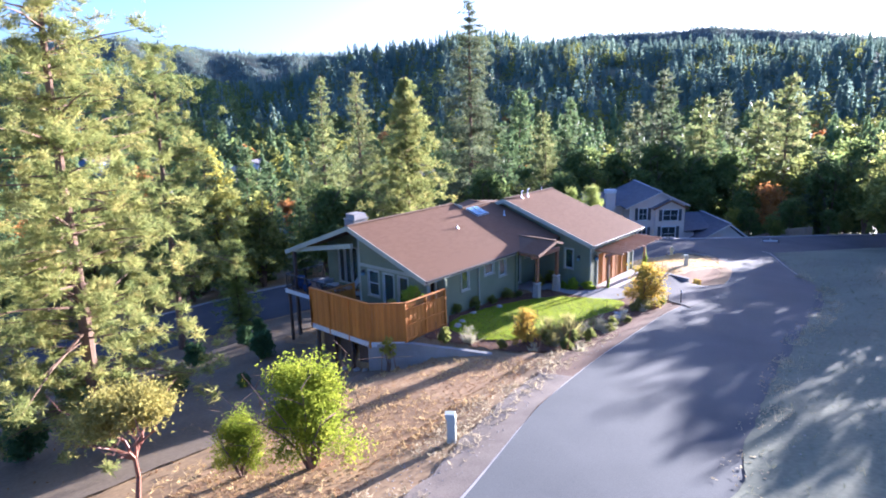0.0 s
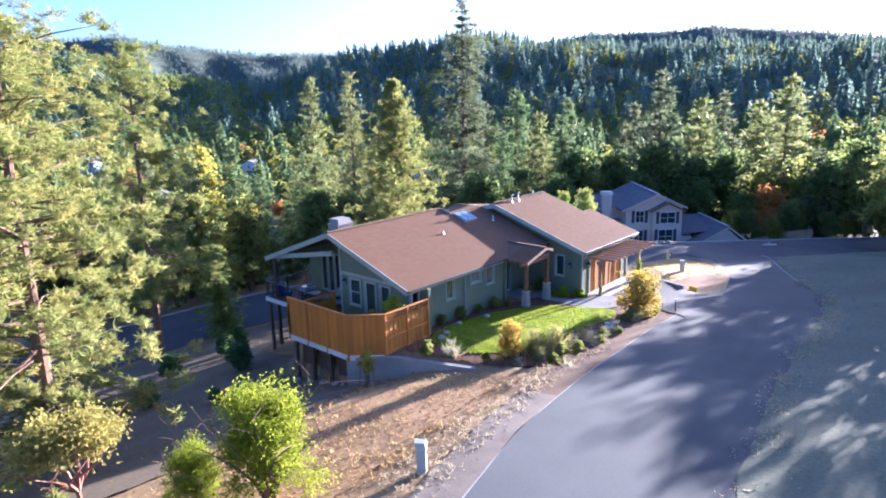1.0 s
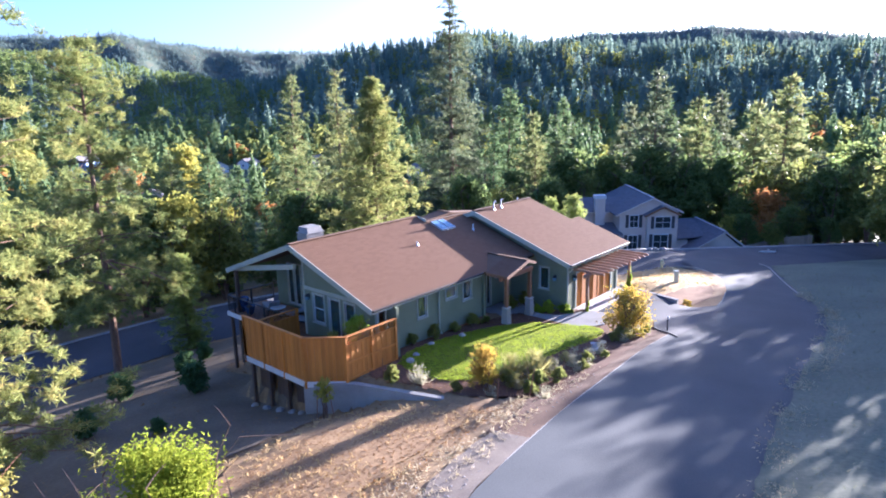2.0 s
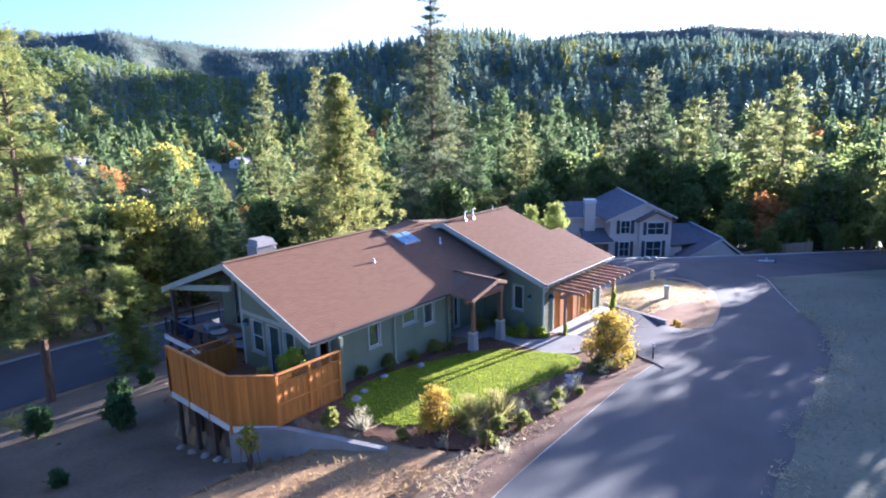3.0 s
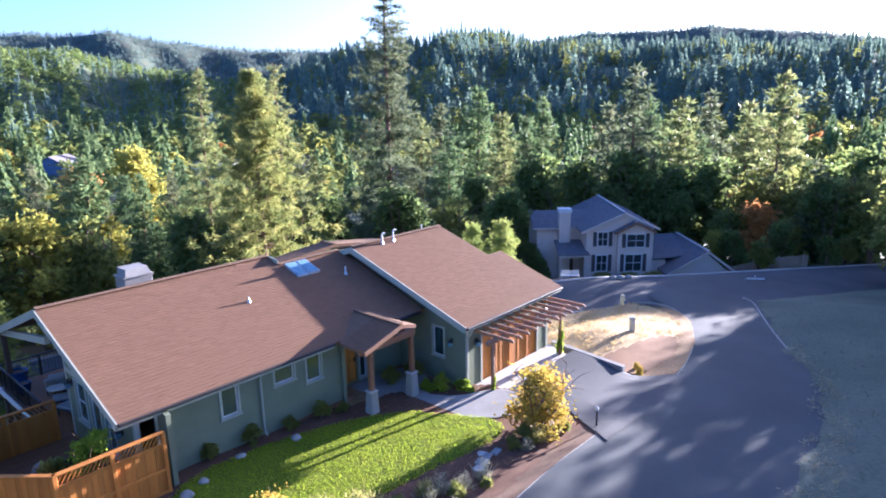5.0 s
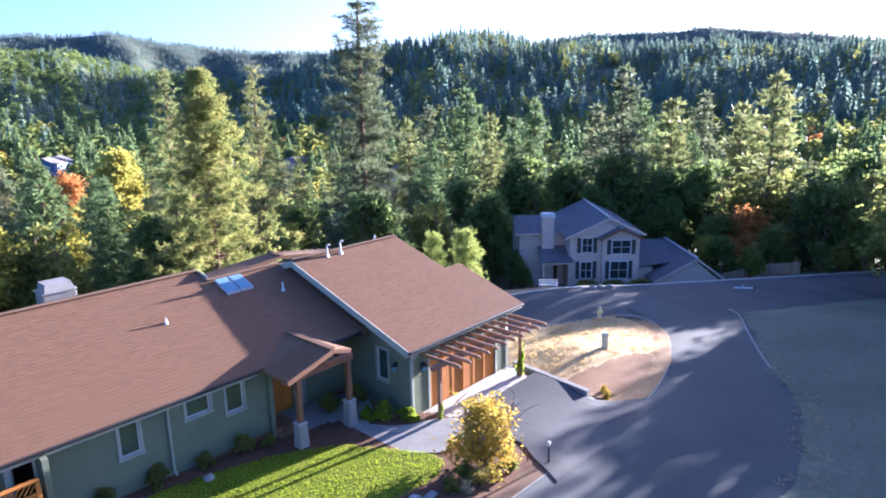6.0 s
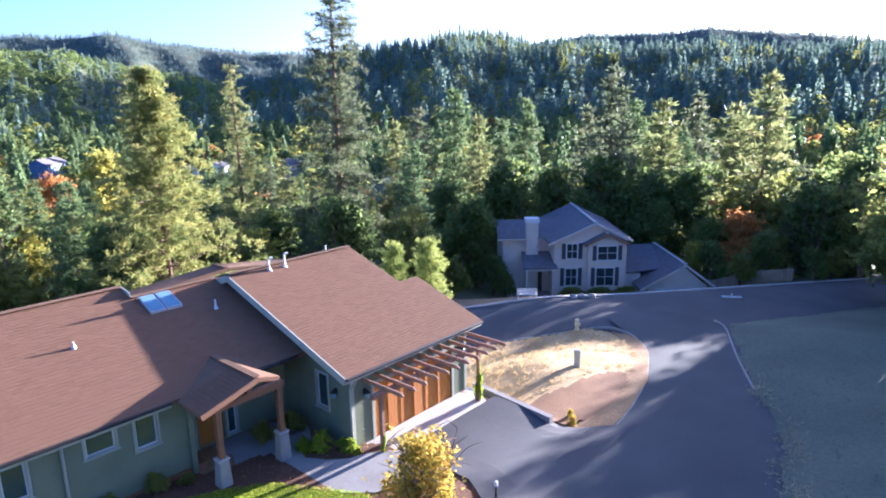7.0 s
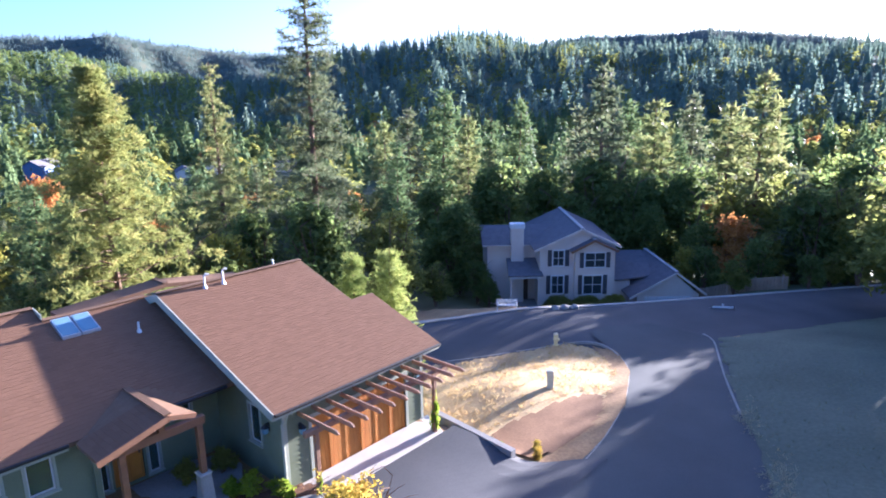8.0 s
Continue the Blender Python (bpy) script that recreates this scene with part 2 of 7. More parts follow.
# ---- ground ----
KERB_X = [-60, 0, 10, 16, 22, 32, 41, 46, 50, 54.5, 57, 59]
KERB_Y = [-6, 6.3, 8.7, 10.6, 11.7, 13.0, 13.4, 14.0, 15.0, 16.9, 18.8, 21.5]
BANK_X = [-60, 0, 15, 24, 35, 42, 47, 51, 57, 61, 65, 82, 120]
BANK_Y = [-12, 1.5, 4.0, 5.5, 6.8, 7.2, 8.2, 9.9, 12.8, 14.5, 16.0, 9.4, -5]
# the lower street: middle line, height
STREET = [(120, -2.4, -9.06), (92, 9.4, -6.04), (75, 16.5, -4.2), (63, 21.6, -2.9), (58, 24.4, -2.36), (53, 28.6, -2.9), (46, 36.5, -3.8), (37, 44.0, -4.5), (26, 47.9, -4.9), (0, 48.8, -5.3), (-80, 50, -7)]
HALF = 4.0


def smooth01(v):
    v = np.clip(v, 0, 1)
    return v * v * (3 - 2 * v)


def street_near(x, y):
    """Distance to the lower street's middle line, signed (+ beyond it), and its height there."""
    best = np.full(np.shape(x), 1e9)
    side = np.zeros(np.shape(x))
    z = np.zeros(np.shape(x))
    for (ax, ay, az), (bx, by, bz) in zip(STREET, STREET[1:]):
        dx, dy = bx - ax, by - ay
        k = np.clip(((x - ax) * dx + (y - ay) * dy) / (dx * dx + dy * dy), 0, 1)
        px, py = ax + k * dx, ay + k * dy
        d = np.hypot(x - px, y - py)
        s = np.sign(dx * (y - ay) - dy * (x - ax))
        take = d < best
        best = np.where(take, d, best)
        side = np.where(take, -s, side)
        z = np.where(take, az + k * (bz - az), z)
    return best * side, z


def skyline(az, table):
    a, e = zip(*table)
    return np.interp(az, a, e)


# hills: height of the skyline over the horizon, by compass angle from the x axis
NEAR_RIDGE = [(-90, 1.5), (-20, 2.0), (5, 2.6), (12, 3.2), (18, 3.5), (26, 3.7), (29, 3.9), (32, 4.2), (35, 4.6), (38, 4.9), (41, 4.75), (44, 4.5), (47, 4.0), (50, 3.5), (53, 2.7), (57, 1.5), (60, 1.8), (64, 2.5), (68, 3.3), (72, 3.9), (76, 4.2), (90, 4.2), (140, 3.0)]
FAR_RIDGE = [(-90, 3.0), (5, 3.0), (12, 4.0), (15, 4.3), (18, 4.75), (20, 4.95), (22, 4.7), (27, 4.7), (29, 4.8), (31, 4.5), (33, 4.1), (40, 3.8), (46, 3.5), (50, 3.8), (55, 3.7), (57, 3.8), (60, 4.1), (62, 4.35), (64, 4.45), (66, 4.9), (67.5, 5.15), (69.5, 4.9), (71, 4.75), (73, 4.8), (75, 4.6), (90, 4.4), (140, 3.5)]
VALLEY = -26.0


def ground(x, y):
    x, y = np.asarray(x, float), np.asarray(y, float)
    plane = 3.9 - 0.108 * np.clip(x, -60, 125)
    yk, yb = np.interp(x, KERB_X, KERB_Y), np.interp(x, BANK_X, BANK_Y)
    sd, sz = street_near(x, y)
    # between the upper road and the lower street
    gap_up = np.maximum(y - yk, 0)
    gap_dn = np.maximum(-sd - HALF, 0)
    t = gap_up / np.maximum(gap_up + gap_dn, 0.01)
    t = np.where(x > 58, np.where(y > yb, 1.0, 0.0), t)
    z = plane * (1 - t) + sz * t
    # the level house pad and the mound of the vacant lot
    pad_z = 0.62 - 0.05 * np.clip(x - 24, 0, 13)
    wall_x = np.interp(y, [14, 16.2, 20.8, 22.4, 30], [23.2, 22.2, 20.5, 19.6, 19.6])
    pad = smooth01((x - wall_x + 0.2) / 0.4) * smooth01((43.2 - x) / 2.0) * smooth01((29.0 - y) / 2.0) * smooth01((y - yk - 0.4) / 2.6)
    z = z * (1 - pad) + pad_z * pad
    z = z - 0.45 * smooth01((wall_x - x + 0.1) / 0.3) * smooth01((x - wall_x + 3.5) / 3.0) * smooth01((y - 19.4) / 1.6) * smooth01((31 - y) / 5.0)
    z = z + 0.75 * np.exp(-((x - 48.0) / 4.5) ** 2 - ((y - 20.0) / 3.2) ** 2)
    z = z - 0.12 * smooth01((x - 36.6) / 1.0) * smooth01((41.9 - x) / 0.5) * smooth01((18.3 - y) / 0.6) * smooth01((y - yk + 0.5) / 1.0)
    # the bank across the road
    up = np.maximum(yb - y, 0)
    bank = plane + 0.10 * np.minimum(up, 30) + 0.25 * smooth01(up / 3.0)
    z = np.where(y < yb, np.where(x > 50, bank - 0.0 * x, bank), z)
    # beyond the street the land falls into the valley, then hills
    far = np.maximum(sd - HALF, 0)
    z = np.where(sd > HALF, sz - 0.2 * np.minimum(far, 12) - 0.11 * np.clip(far - 12, 0, 130), z)
    z = z - 2.0 * np.exp(-((x - 77) / 13) ** 4 - ((y - 34) / 13) ** 4) * smooth01((far - 0.5) / 7.0)
    r = np.hypot(x, y)
    az = np.degrees(np.arctan2(y, x))
    near = 12.5 + 1450 * np.tan(np.radians(skyline(az, NEAR_RIDGE)))
    farr = 12.5 + 2900 * np.tan(np.radians(skyline(az, FAR_RIDGE)))
    # gullies and spurs run down both slopes
    fold = np.sin(az * 0.62 + r * 0.002) * 9 + np.sin(az * 1.45 - r * 0.006 + 1.0) * 6 + np.sin(az * 0.3 + r * 0.011) * 5
    mid1, mid2 = smooth01((r - 500) / 400) * smooth01((1430 - r) / 350), smooth01((r - 1650) / 400) * smooth01((2880 - r) / 500)
    hill = VALLEY + (near - 22 - VALLEY) * smooth01((r - 400) / 1050) + fold * mid1
    hill = np.where(r > 1450, (near - 22) - (r - 1450) * 0.10, hill)
    hill2 = VALLEY + (farr - 14 - VALLEY) * smooth01((r - 1500) / 1400) + fold * 1.2 * mid2
    hill = np.maximum(hill, hill2)
    k = smooth01((r - 170) / 120)
    z = z * (1 - k) + hill * k
    return z


def g(x, y):
    return float(ground(x, y))


def axis(points, steps):
    out = []
    for (a, b), n in zip(zip(points, points[1:]), steps):
        out += list(np.linspace(a, b, n, endpoint=False))
    return np.array(out + [points[-1]])


gx = axis([-4600, -300, -60, -8, 64, 130, 420, 1500, 3000, 5000], [24, 14, 26, 180, 70, 50, 70, 60, 12])
gy = axis([-4600, -300, -40, -6, 54, 130, 420, 1500, 3000, 5000], [20, 12, 24, 150, 60, 50, 70, 60, 12])
GX, GY = np.meshgrid(gx, gy)
GZ = ground(GX, GY)
rough_rng = np.random.RandomState(3)
on_road = (GY < np.interp(GX, KERB_X, KERB_Y) - 0.05) & (GY > np.interp(GX, BANK_X, BANK_Y) + 0.05) & (GX < 64.5)
on_road |= np.abs(street_near(GX, GY)[0]) < HALF - 0.5
GZ = GZ + rough_rng.normal(0, 0.008, GZ.shape) * (np.hypot(GX - 28, GY - 20) < 60) * ~on_road - 0.3 * on_road
nx, ny = len(gx), len(gy)
verts = np.stack([GX, GY, GZ], -1).reshape(-1, 3)
idx = np.arange(nx * ny).reshape(ny, nx)
faces = np.stack([idx[:-1, :-1], idx[:-1, 1:], idx[1:, 1:], idx[1:, :-1]], -1).reshape(-1, 4)
land = new("ground", mesh_of("ground", verts.tolist(), faces.tolist(), M_GROUND, True))
tagged(land, "dry grassy hillside ground with leaf litter", "ground", kind="structure")


def strip(name, left, right, lift, material, cuts=1, thick=0.0):
    """A band between two lines of (x, y) of equal length, laid lift above a height function."""
    vs, fs = [], []
    for (lx, ly, lz), (rx, ry, rz) in zip(left, right):
        for k in range(cuts + 1):
            f = k / cuts
            vs.append((lx + (rx - lx) * f, ly + (ry - ly) * f, lz + (rz - lz) * f + lift))
    n = cuts + 1
    for i in range(len(left) - 1):
        for k in range(cuts):
            fs.append((i * n + k, i * n + k + 1, (i + 1) * n + k + 1, (i + 1) * n + k))
    me = mesh_of(name, vs, fs, material, True)
    ob = new(name, me)
    return ob


def plane_z(x):
    return 3.9 - 0.108 * min(max(x, -60), 125)


xs = list(np.linspace(-60, 65, 143))
road = strip("road", [(x, float(np.interp(x, KERB_X, KERB_Y)) if x < 58.9 else 22.0, plane_z(x)) for x in xs], [(x, float(np.interp(x, BANK_X, BANK_Y)) - 0.9, plane_z(x)) for x in xs], 0.05, M_ASPHALT, 6)
tagged(road, "grey asphalt road dappled with tree shade", "road", kind="structure")


def offset_line(line, d):
    out = []
    for i, (x, y, z) in enumerate(line):
        a, b = line[max(i - 1, 0)], line[min(i + 1, len(line) - 1)]
        tx, ty = b[0] - a[0], b[1] - a[1]
        L = math.hypot(tx, ty)
        out.append((x + ty / L * d, y - tx / L * d, z))
    return out


def finer(line, step):
    out = []
    for a, b in zip(line, line[1:]):
        n = max(1, int(math.dist(a[:2], b[:2]) / step))
        out += [tuple(a[k] + (b[k] - a[k]) * i / n for k in range(3)) for i in range(n)]
    return out + [line[-1]]


def rounded(line, passes=3):
    for _ in range(passes):
        out = [line[0]]
        for a, b in zip(line, line[1:]):
            out.append(tuple(0.75 * p + 0.25 * q for p, q in zip(a, b)))
            out.append(tuple(0.25 * p + 0.75 * q for p, q in zip(a, b)))
        line = out + [line[-1]]
    return line


street_line = rounded(STREET)
street = strip("road_lower", offset_line(street_line, HALF), offset_line(street_line, -HALF), 0.06, M_ASPHALT_OLD, 6)
tagged(street, "grey asphalt side street below the house", "road", kind="structure")

# ---- house ----
house = tagged(empty("house", pose(30, 24, 0)), "green-sided single-storey house with brown shingle gable roofs", "house")
BACK = Matrix.Translation((-30, -24, 0))


def hp(name, bm, material, label="", parent=None):
    """A part of the house, or of one of its parts, given in world coordinates."""
    ob = part(name, bm, material, parent or house, label)
    if parent is None:
        ob.matrix_parent_inverse = BACK
    return ob


L_X0, L_X1, L_RY, L_RZ, L_EY, L_EZ, L_BY = 22.0, 31.2, 27.4, 5.46, 21.4, 3.30, 33.6
R_X0, R_X1, R_X2, R_RY, R_RZ, R_EY, R_EZ, R_BY = 34.6, 40.8, 41.9, 25.7, 5.46, 18.8, 3.11, 32.4
MID_Y = 26.65
L_S = (L_RZ - L_EZ) / (L_RY - L_EY)
R_S = (R_RZ - R_EZ) / (R_RY - R_EY)


def lz(y):
    return L_RZ - abs(y - L_RY) * L_S


def rz(y):
    return R_RZ - abs(y - R_RY) * R_S


def slab(corners, thick=0.16):
    return prism(corners, (0, 0, -thick))


# roof decks
hp("roof", slab([(L_X0, L_EY, L_EZ), (34.9, L_EY, L_EZ), (34.9, MID_Y, lz(MID_Y)), (L_X1, MID_Y, lz(MID_Y)), (L_X1, L_RY, L_RZ), (L_X0, L_RY, L_RZ)]), M_ROOF)
hp("roof", slab([(L_X0, L_RY, L_RZ), (L_X1, L_RY, L_RZ), (L_X1, L_BY, lz(L_BY)), (L_X0, L_BY, lz(L_BY))]), M_ROOF)
hp("roof", slab([(L_X1, MID_Y, lz(MID_Y)), (34.9, MID_Y, lz(MID_Y)), (34.9, 32.0, 3.4), (L_X1, 32.0, 3.4)]), M_ROOF)
hp("roof", slab([(R_X0, R_EY, R_EZ), (R_X2, R_EY, R_EZ), (R_X2, 22.45, rz(22.45)), (R_X1, 22.45, rz(22.45)), (R_X1, R_RY, R_RZ), (R_X0, R_RY, R_RZ)]), M_ROOF)
hp("roof", slab([(R_X0, R_RY, R_RZ), (R_X1, R_RY, R_RZ), (R_X1, R_BY, rz(R_BY)), (R_X0, R_BY, rz(R_BY))]), M_ROOF)
# rear cross gable
hp("roof", slab([(32.6, 29.5, 4.32), (36.7, 29.5, 4.68), (36.7, 30.6, 4.68), (32.6, 30.6, 4.32)]), M_ROOF)
hp("roof", slab([(36.7, 29.5, 4.68), (40.4, 29.5, 4.2), (40.4, 30.6, 4.2), (36.7, 30.6, 4.68)]), M_ROOF)

# barge boards, fascias, gutters
for a, b in (((L_X0, L_EY, L_EZ), (L_X0, L_RY, L_RZ)), ((L_X0, L_RY, L_RZ), (L_X0, L_BY, lz(L_BY))), ((R_X0, R_EY, R_EZ), (R_X0, R_RY, R_RZ)), ((R_X0, R_RY, R_RZ), (R_X0, 27.6, rz(27.6)))):
    hp("barge_board", bar((a[0] - 0.03, a[1], a[2] - 0.13), (b[0] - 0.03, b[1], b[2] - 0.13), 0.05, 0.27), M_TRIM, "pale green barge board")
hp("gutter", bar((L_X0, L_EY - 0.06, L_EZ - 0.07), (29.95, L_EY - 0.06, L_EZ - 0.07), 0.11, 0.10, 0.02), M_DARKMETAL, "dark metal gutter")
hp("fascia", bar((L_X0, L_EY + 0.02, L_EZ - 0.16), (29.95, L_EY + 0.02, L_EZ - 0.16), 0.04, 0.16), M_TRIM)
hp("gutter", bar((R_X0, R_EY - 0.06, R_EZ - 0.07), (R_X2, R_EY - 0.06, R_EZ - 0.07), 0.11, 0.10, 0.02), M_DARKMETAL, "dark metal gutter")
hp("fascia", bar((R_X0, R_EY + 0.02, R_EZ - 0.16), (R_X2, R_EY + 0.02, R_EZ - 0.16), 0.04, 0.16), M_TRIM)
for a, b in (((L_X0, L_RY, L_RZ + 0.03), (L_X1, L_RY, L_RZ + 0.03)), ((L_X1, MID_Y, lz(MID_Y) + 0.03), (34.6, MID_Y, lz(MID_Y) + 0.03)), ((R_X0, R_RY, R_RZ + 0.03), (R_X1, R_RY, R_RZ + 0.03)), ((36.7, 29.5, 4.71), (36.7, 30.6, 4.71))):
    hp("ridge_cap", bar(a, b, 0.26, 0.05, 0.02), M_ROOF)
hp("gutter", bar((32.85, L_EY - 0.06, L_EZ - 0.07), (34.6, L_EY - 0.06, L_EZ - 0.07), 0.11, 0.10, 0.02), M_DARKMETAL, "dark metal gutter")
hp("flashing", bar((L_X1 + 0.02, MID_Y, lz(MID_Y) + 0.1), (L_X1 + 0.02, L_RY, L_RZ - 0.06), 0.04, 0.2), M_TRIM)

# walls: columns of wall between openings, with lapped boards outside
BOARD = 0.178


def spans(lo, hi, holes):
    cuts = [(lo, hi)]
    for a, b in holes:
        nxt = []
        for p, q in cuts:
            if b <= p or a >= q:
                nxt.append((p, q))
            else:
                if a > p:
                    nxt.append((p, a))
                if b < q:
                    nxt.append((b, q))
        cuts = nxt
    return [(p, q) for p, q in cuts if q - p > 0.02]


class Face:
    """A wall plane: u runs along it, d outwards, z up."""

    def __init__(self, axis, at, out):
        self.axis, self.at_, self.out = axis, at, out

    def p(self, u, d, z):
        return (u, self.at_ + self.out * d, z) if self.axis == "y" else (self.at_ + self.out * d, u, z)

    def box(self, u0, u1, d0, d1, z0, z1, bevel=0.0):
        a, b = self.p(u0, d0, z0), self.p(u1, d1, z1)
        return box([min(p, q) for p, q in zip(a, b)], [max(p, q) for p, q in zip(a, b)], bevel)

    def add(self, bm, u0, u1, d0, d1, z0, z1, bevel=0.0):
        a, b = self.p(u0, d0, z0), self.p(u1, d1, z1)
        return add_box(bm, [min(p, q) for p, q in zip(a, b)], [max(p, q) for p, q in zip(a, b)], bevel)


def wall(face, u0, u1, z0, top, holes, boards=True, material=None, board_from=None):
    """holes: (ua, ub, za, zb). top(u) gives the height."""
    bm = bmesh.new()
    edges = sorted({u0, u1, *[h[0] for h in holes], *[h[1] for h in holes]})
    for a, b in zip(edges, edges[1:]):
        mid = (a + b) / 2
        zs = spans(z0, 99, [(h[2], h[3]) for h in holes if h[0] < mid < h[1]])
        for p, q in zs:
            qa, qb = (top(a), top(b)) if q == 99 else (q, q)
            quad = [face.p(a, 0, p), face.p(b, 0, p), face.p(b, 0, qb), face.p(a, 0, qa)]
            inner = Vector(face.p(0, -0.16, 0)) - Vector(face.p(0, 0, 0))
            m2 = prism(quad, inner)
            me = bpy.data.meshes.new("tmp")
            m2.to_mesh(me)
            m2.free()
            bm.from_mesh(me)
            bpy.data.meshes.remove(me)
    bmesh.ops.remove_doubles(bm, verts=bm.verts, dist=0.001)
    w = hp("wall", bm, material or M_SIDING)
    if boards:
        z = board_from if board_from is not None else z0
        while z < max(top(u0), top(u1), top((u0 + u1) / 2)) - 0.02:
            row = [(h[0] - 0.09, h[1] + 0.09) for h in holes if h[2] - 0.09 < z + BOARD * 0.6 and h[3] + 0.09 > z + BOARD * 0.4]
            lo, hi = u0, u1
            while lo < hi and top(lo) < z + BOARD * 0.9:
                lo += 0.05
            while hi > lo and top(hi) < z + BOARD * 0.9:
                hi -= 0.05
            for a, b in spans(lo, hi, row):
                o0, o1 = 0.022, 0.006
                vs = [face.p(a, 0.001, z), face.p(b, 0.001, z), face.p(b, o0, z), face.p(a, o0, z), face.p(a, 0.001, z + BOARD + 0.01), face.p(b, 0.001, z + BOARD + 0.01), face.p(b, o1, z + BOARD + 0.01), face.p(a, o1, z + BOARD + 0.01)]
                me = mesh_of("siding_board", vs, [(0, 1, 2, 3), (3, 2, 6, 7), (7, 6, 5, 4), (0, 3, 7, 4), (1, 5, 6, 2)], material or M_SIDING)
                ob = new("siding_board", me)
                ob.parent = w
            z += BOARD
    return w


def window(face, u0, u1, z0, z1, bars=0, trim=0.08, cross=False):
    """Trim, sash and pane in an opening."""
    bm = bmesh.new()
    for a, b, c, d in ((u0 - trim, u0, z0 - trim, z1 + trim), (u1, u1 + trim, z0 - trim, z1 + trim), (u0, u1, z1, z1 + trim), (u0, u1, z0 - trim, z0)):
        face.add(bm, a, b, -0.05, 0.045, c, d)
    bmesh.ops.remove_doubles(bm, verts=bm.verts, dist=0.001)
    w = hp("window", bm, M_TRIM, "pale painted window trim")
    bm = bmesh.new()
    s = 0.045
    for a, b, c, d in ((u0, u0 + s, z0, z1), (u1 - s, u1, z0, z1), (u0 + s, u1 - s, z1 - s, z1), (u0 + s, u1 - s, z0, z0 + s)):
        face.add(bm, a, b, -0.07, -0.02, c, d)
    for k in range(bars):
        u = u0 + (u1 - u0) * (k + 1) / (bars + 1)
        face.add(bm, u - 0.025, u + 0.025, -0.07, -0.02, z0 + s, z1 - s)
    if cross:
        z = (z0 + z1) / 2
        face.add(bm, u0 + s, u1 - s, -0.066, -0.024, z - 0.02, z + 0.02)
    hp("sash", bm, M_WHITE, parent=w)
    hp("pane", face.box(u0 + s, u1 - s, -0.05, -0.042, z0 + s, z1 - s), M_GLASS, parent=w).visible_shadow = False
    hp("window_sill", face.box(u0 - trim - 0.03, u1 + trim + 0.03, 0.045, 0.09, z0 - trim, z0 - trim + 0.05), M_TRIM, parent=w)
    return w


F_FRONT = Face("y", 21.95, -1)
F_GABLE = Face("x", 22.6, -1)
F_PORCH = Face("x", 25.0, -1)
F_RSIDE = Face("x", 35.2, -1)
F_GFRONT = Face("y", 19.3, -1)
F_ENTRY = Face("y", 23.2, -1)

front_holes = [(25.5, 26.1, 1.8, 2.98), (27.6, 28.42, 2.24, 2.98), (29.0, 29.65, 1.85, 2.98)]
wall(F_FRONT, 23.3, 30.75, -0.9, lambda u: lz(22.1) - 0.17, front_holes, board_from=0.55)
for h in front_holes:
    window(F_FRONT, *h)
gable_holes = [(23.3, 24.0, 1.15, 2.95), (24.4, 25.2, 0.72, 2.95), (25.6, 26.45, 1.5, 2.95)]
wall(F_GABLE, 21.8, 27.2, -0.9, lambda u: lz(u) - 0.17, gable_holes, board_from=0.65)
for k, h in enumerate(gable_holes):
    window(F_GABLE, *h, cross=k != 1)
hp("trim_band", F_GABLE.box(21.8, 27.2, 0.02, 0.06, 3.1, 3.28), M_TRIM)
hp("trim_band", F_GABLE.box(21.72, 21.86, -0.1, 0.04, 0.65, 3.3), M_TRIM, "pale corner board")
hp("trim_band", F_GABLE.box(27.1, 27.24, -0.1, 0.05, 0.65, 5.2), M_TRIM, "pale corner board")
# notch at the near corner of the gable, a short return with a side door
wall(Face("x", 23.3, -1), 21.2, 21.8, -0.9, lambda u: lz(u) - 0.17, [], boards=False)
hp("trim_band", F_FRONT.box(23.25, 23.4, 0.0, 0.05, 0.6, 3.2), M_TRIM, "pale corner board")
hp("trim_band", F_FRONT.box(30.65, 30.8, 0.0, 0.05, 0.5, 3.2), M_TRIM, "pale corner board")
# covered porch: return wall, recessed wall with glass doors, soffit beam, post
wall(Face("y", 27.2, 1), 22.6, 25.0, -0.9, lambda u: 5.2, [], board_from=0.65)
porch_holes = [(30.2, 30.75, 0.75, 3.2), (30.85, 31.4, 0.75, 3.2), (31.5, 32.05, 0.75, 3.2)]
wall(F_PORCH, 27.2, 33.2, -3.0, lambda u: lz(u) - 0.17, porch_holes, board_from=0.65)
for h in porch_holes:
    window(F_PORCH, *h, trim=0.05)
hp("beam", bar((22.2, 27.3, 4.3), (22.2, 33.2, 3.25), 0.16, 0.26), M_TRIM, "pale green porch beam")
hp("post", box((22.12, 32.9, -2.4), (22.3, 33.08, 3.3)), M_DARKWOOD)
# the rest of the shell
wall(Face("y", 33.2, 1), 25.0, 31.2, -4.5, lambda u: 3.3, [], boards=False)
wall(Face("x", 31.2, 1), 26.8, 33.2, -4.5, lambda u: lz(u) - 0.2, [], boards=False)
wall(Face("y", 32.0, 1), 31.2, 40.6, -4.5, lambda u: 3.3, [], boards=False)
wall(Face("x", 40.6, 1), 22.3, 32.0, -4.5, lambda u: rz(u) - 0.2, [], board_from=-0.5)
wall(Face("x", 41.4, 1), 19.3, 22.3, -1.5, lambda u: rz(u) - 0.2, [], board_from=-0.5)
wall(Face("y", 22.3, 1), 40.6, 41.4, -1.5, lambda u: rz(22.3) - 0.2, [], boards=False)
wall(Face("x", 32.6, -1), 29.6, 30.5, 2.0, lambda u: 4.15, [], boards=False)
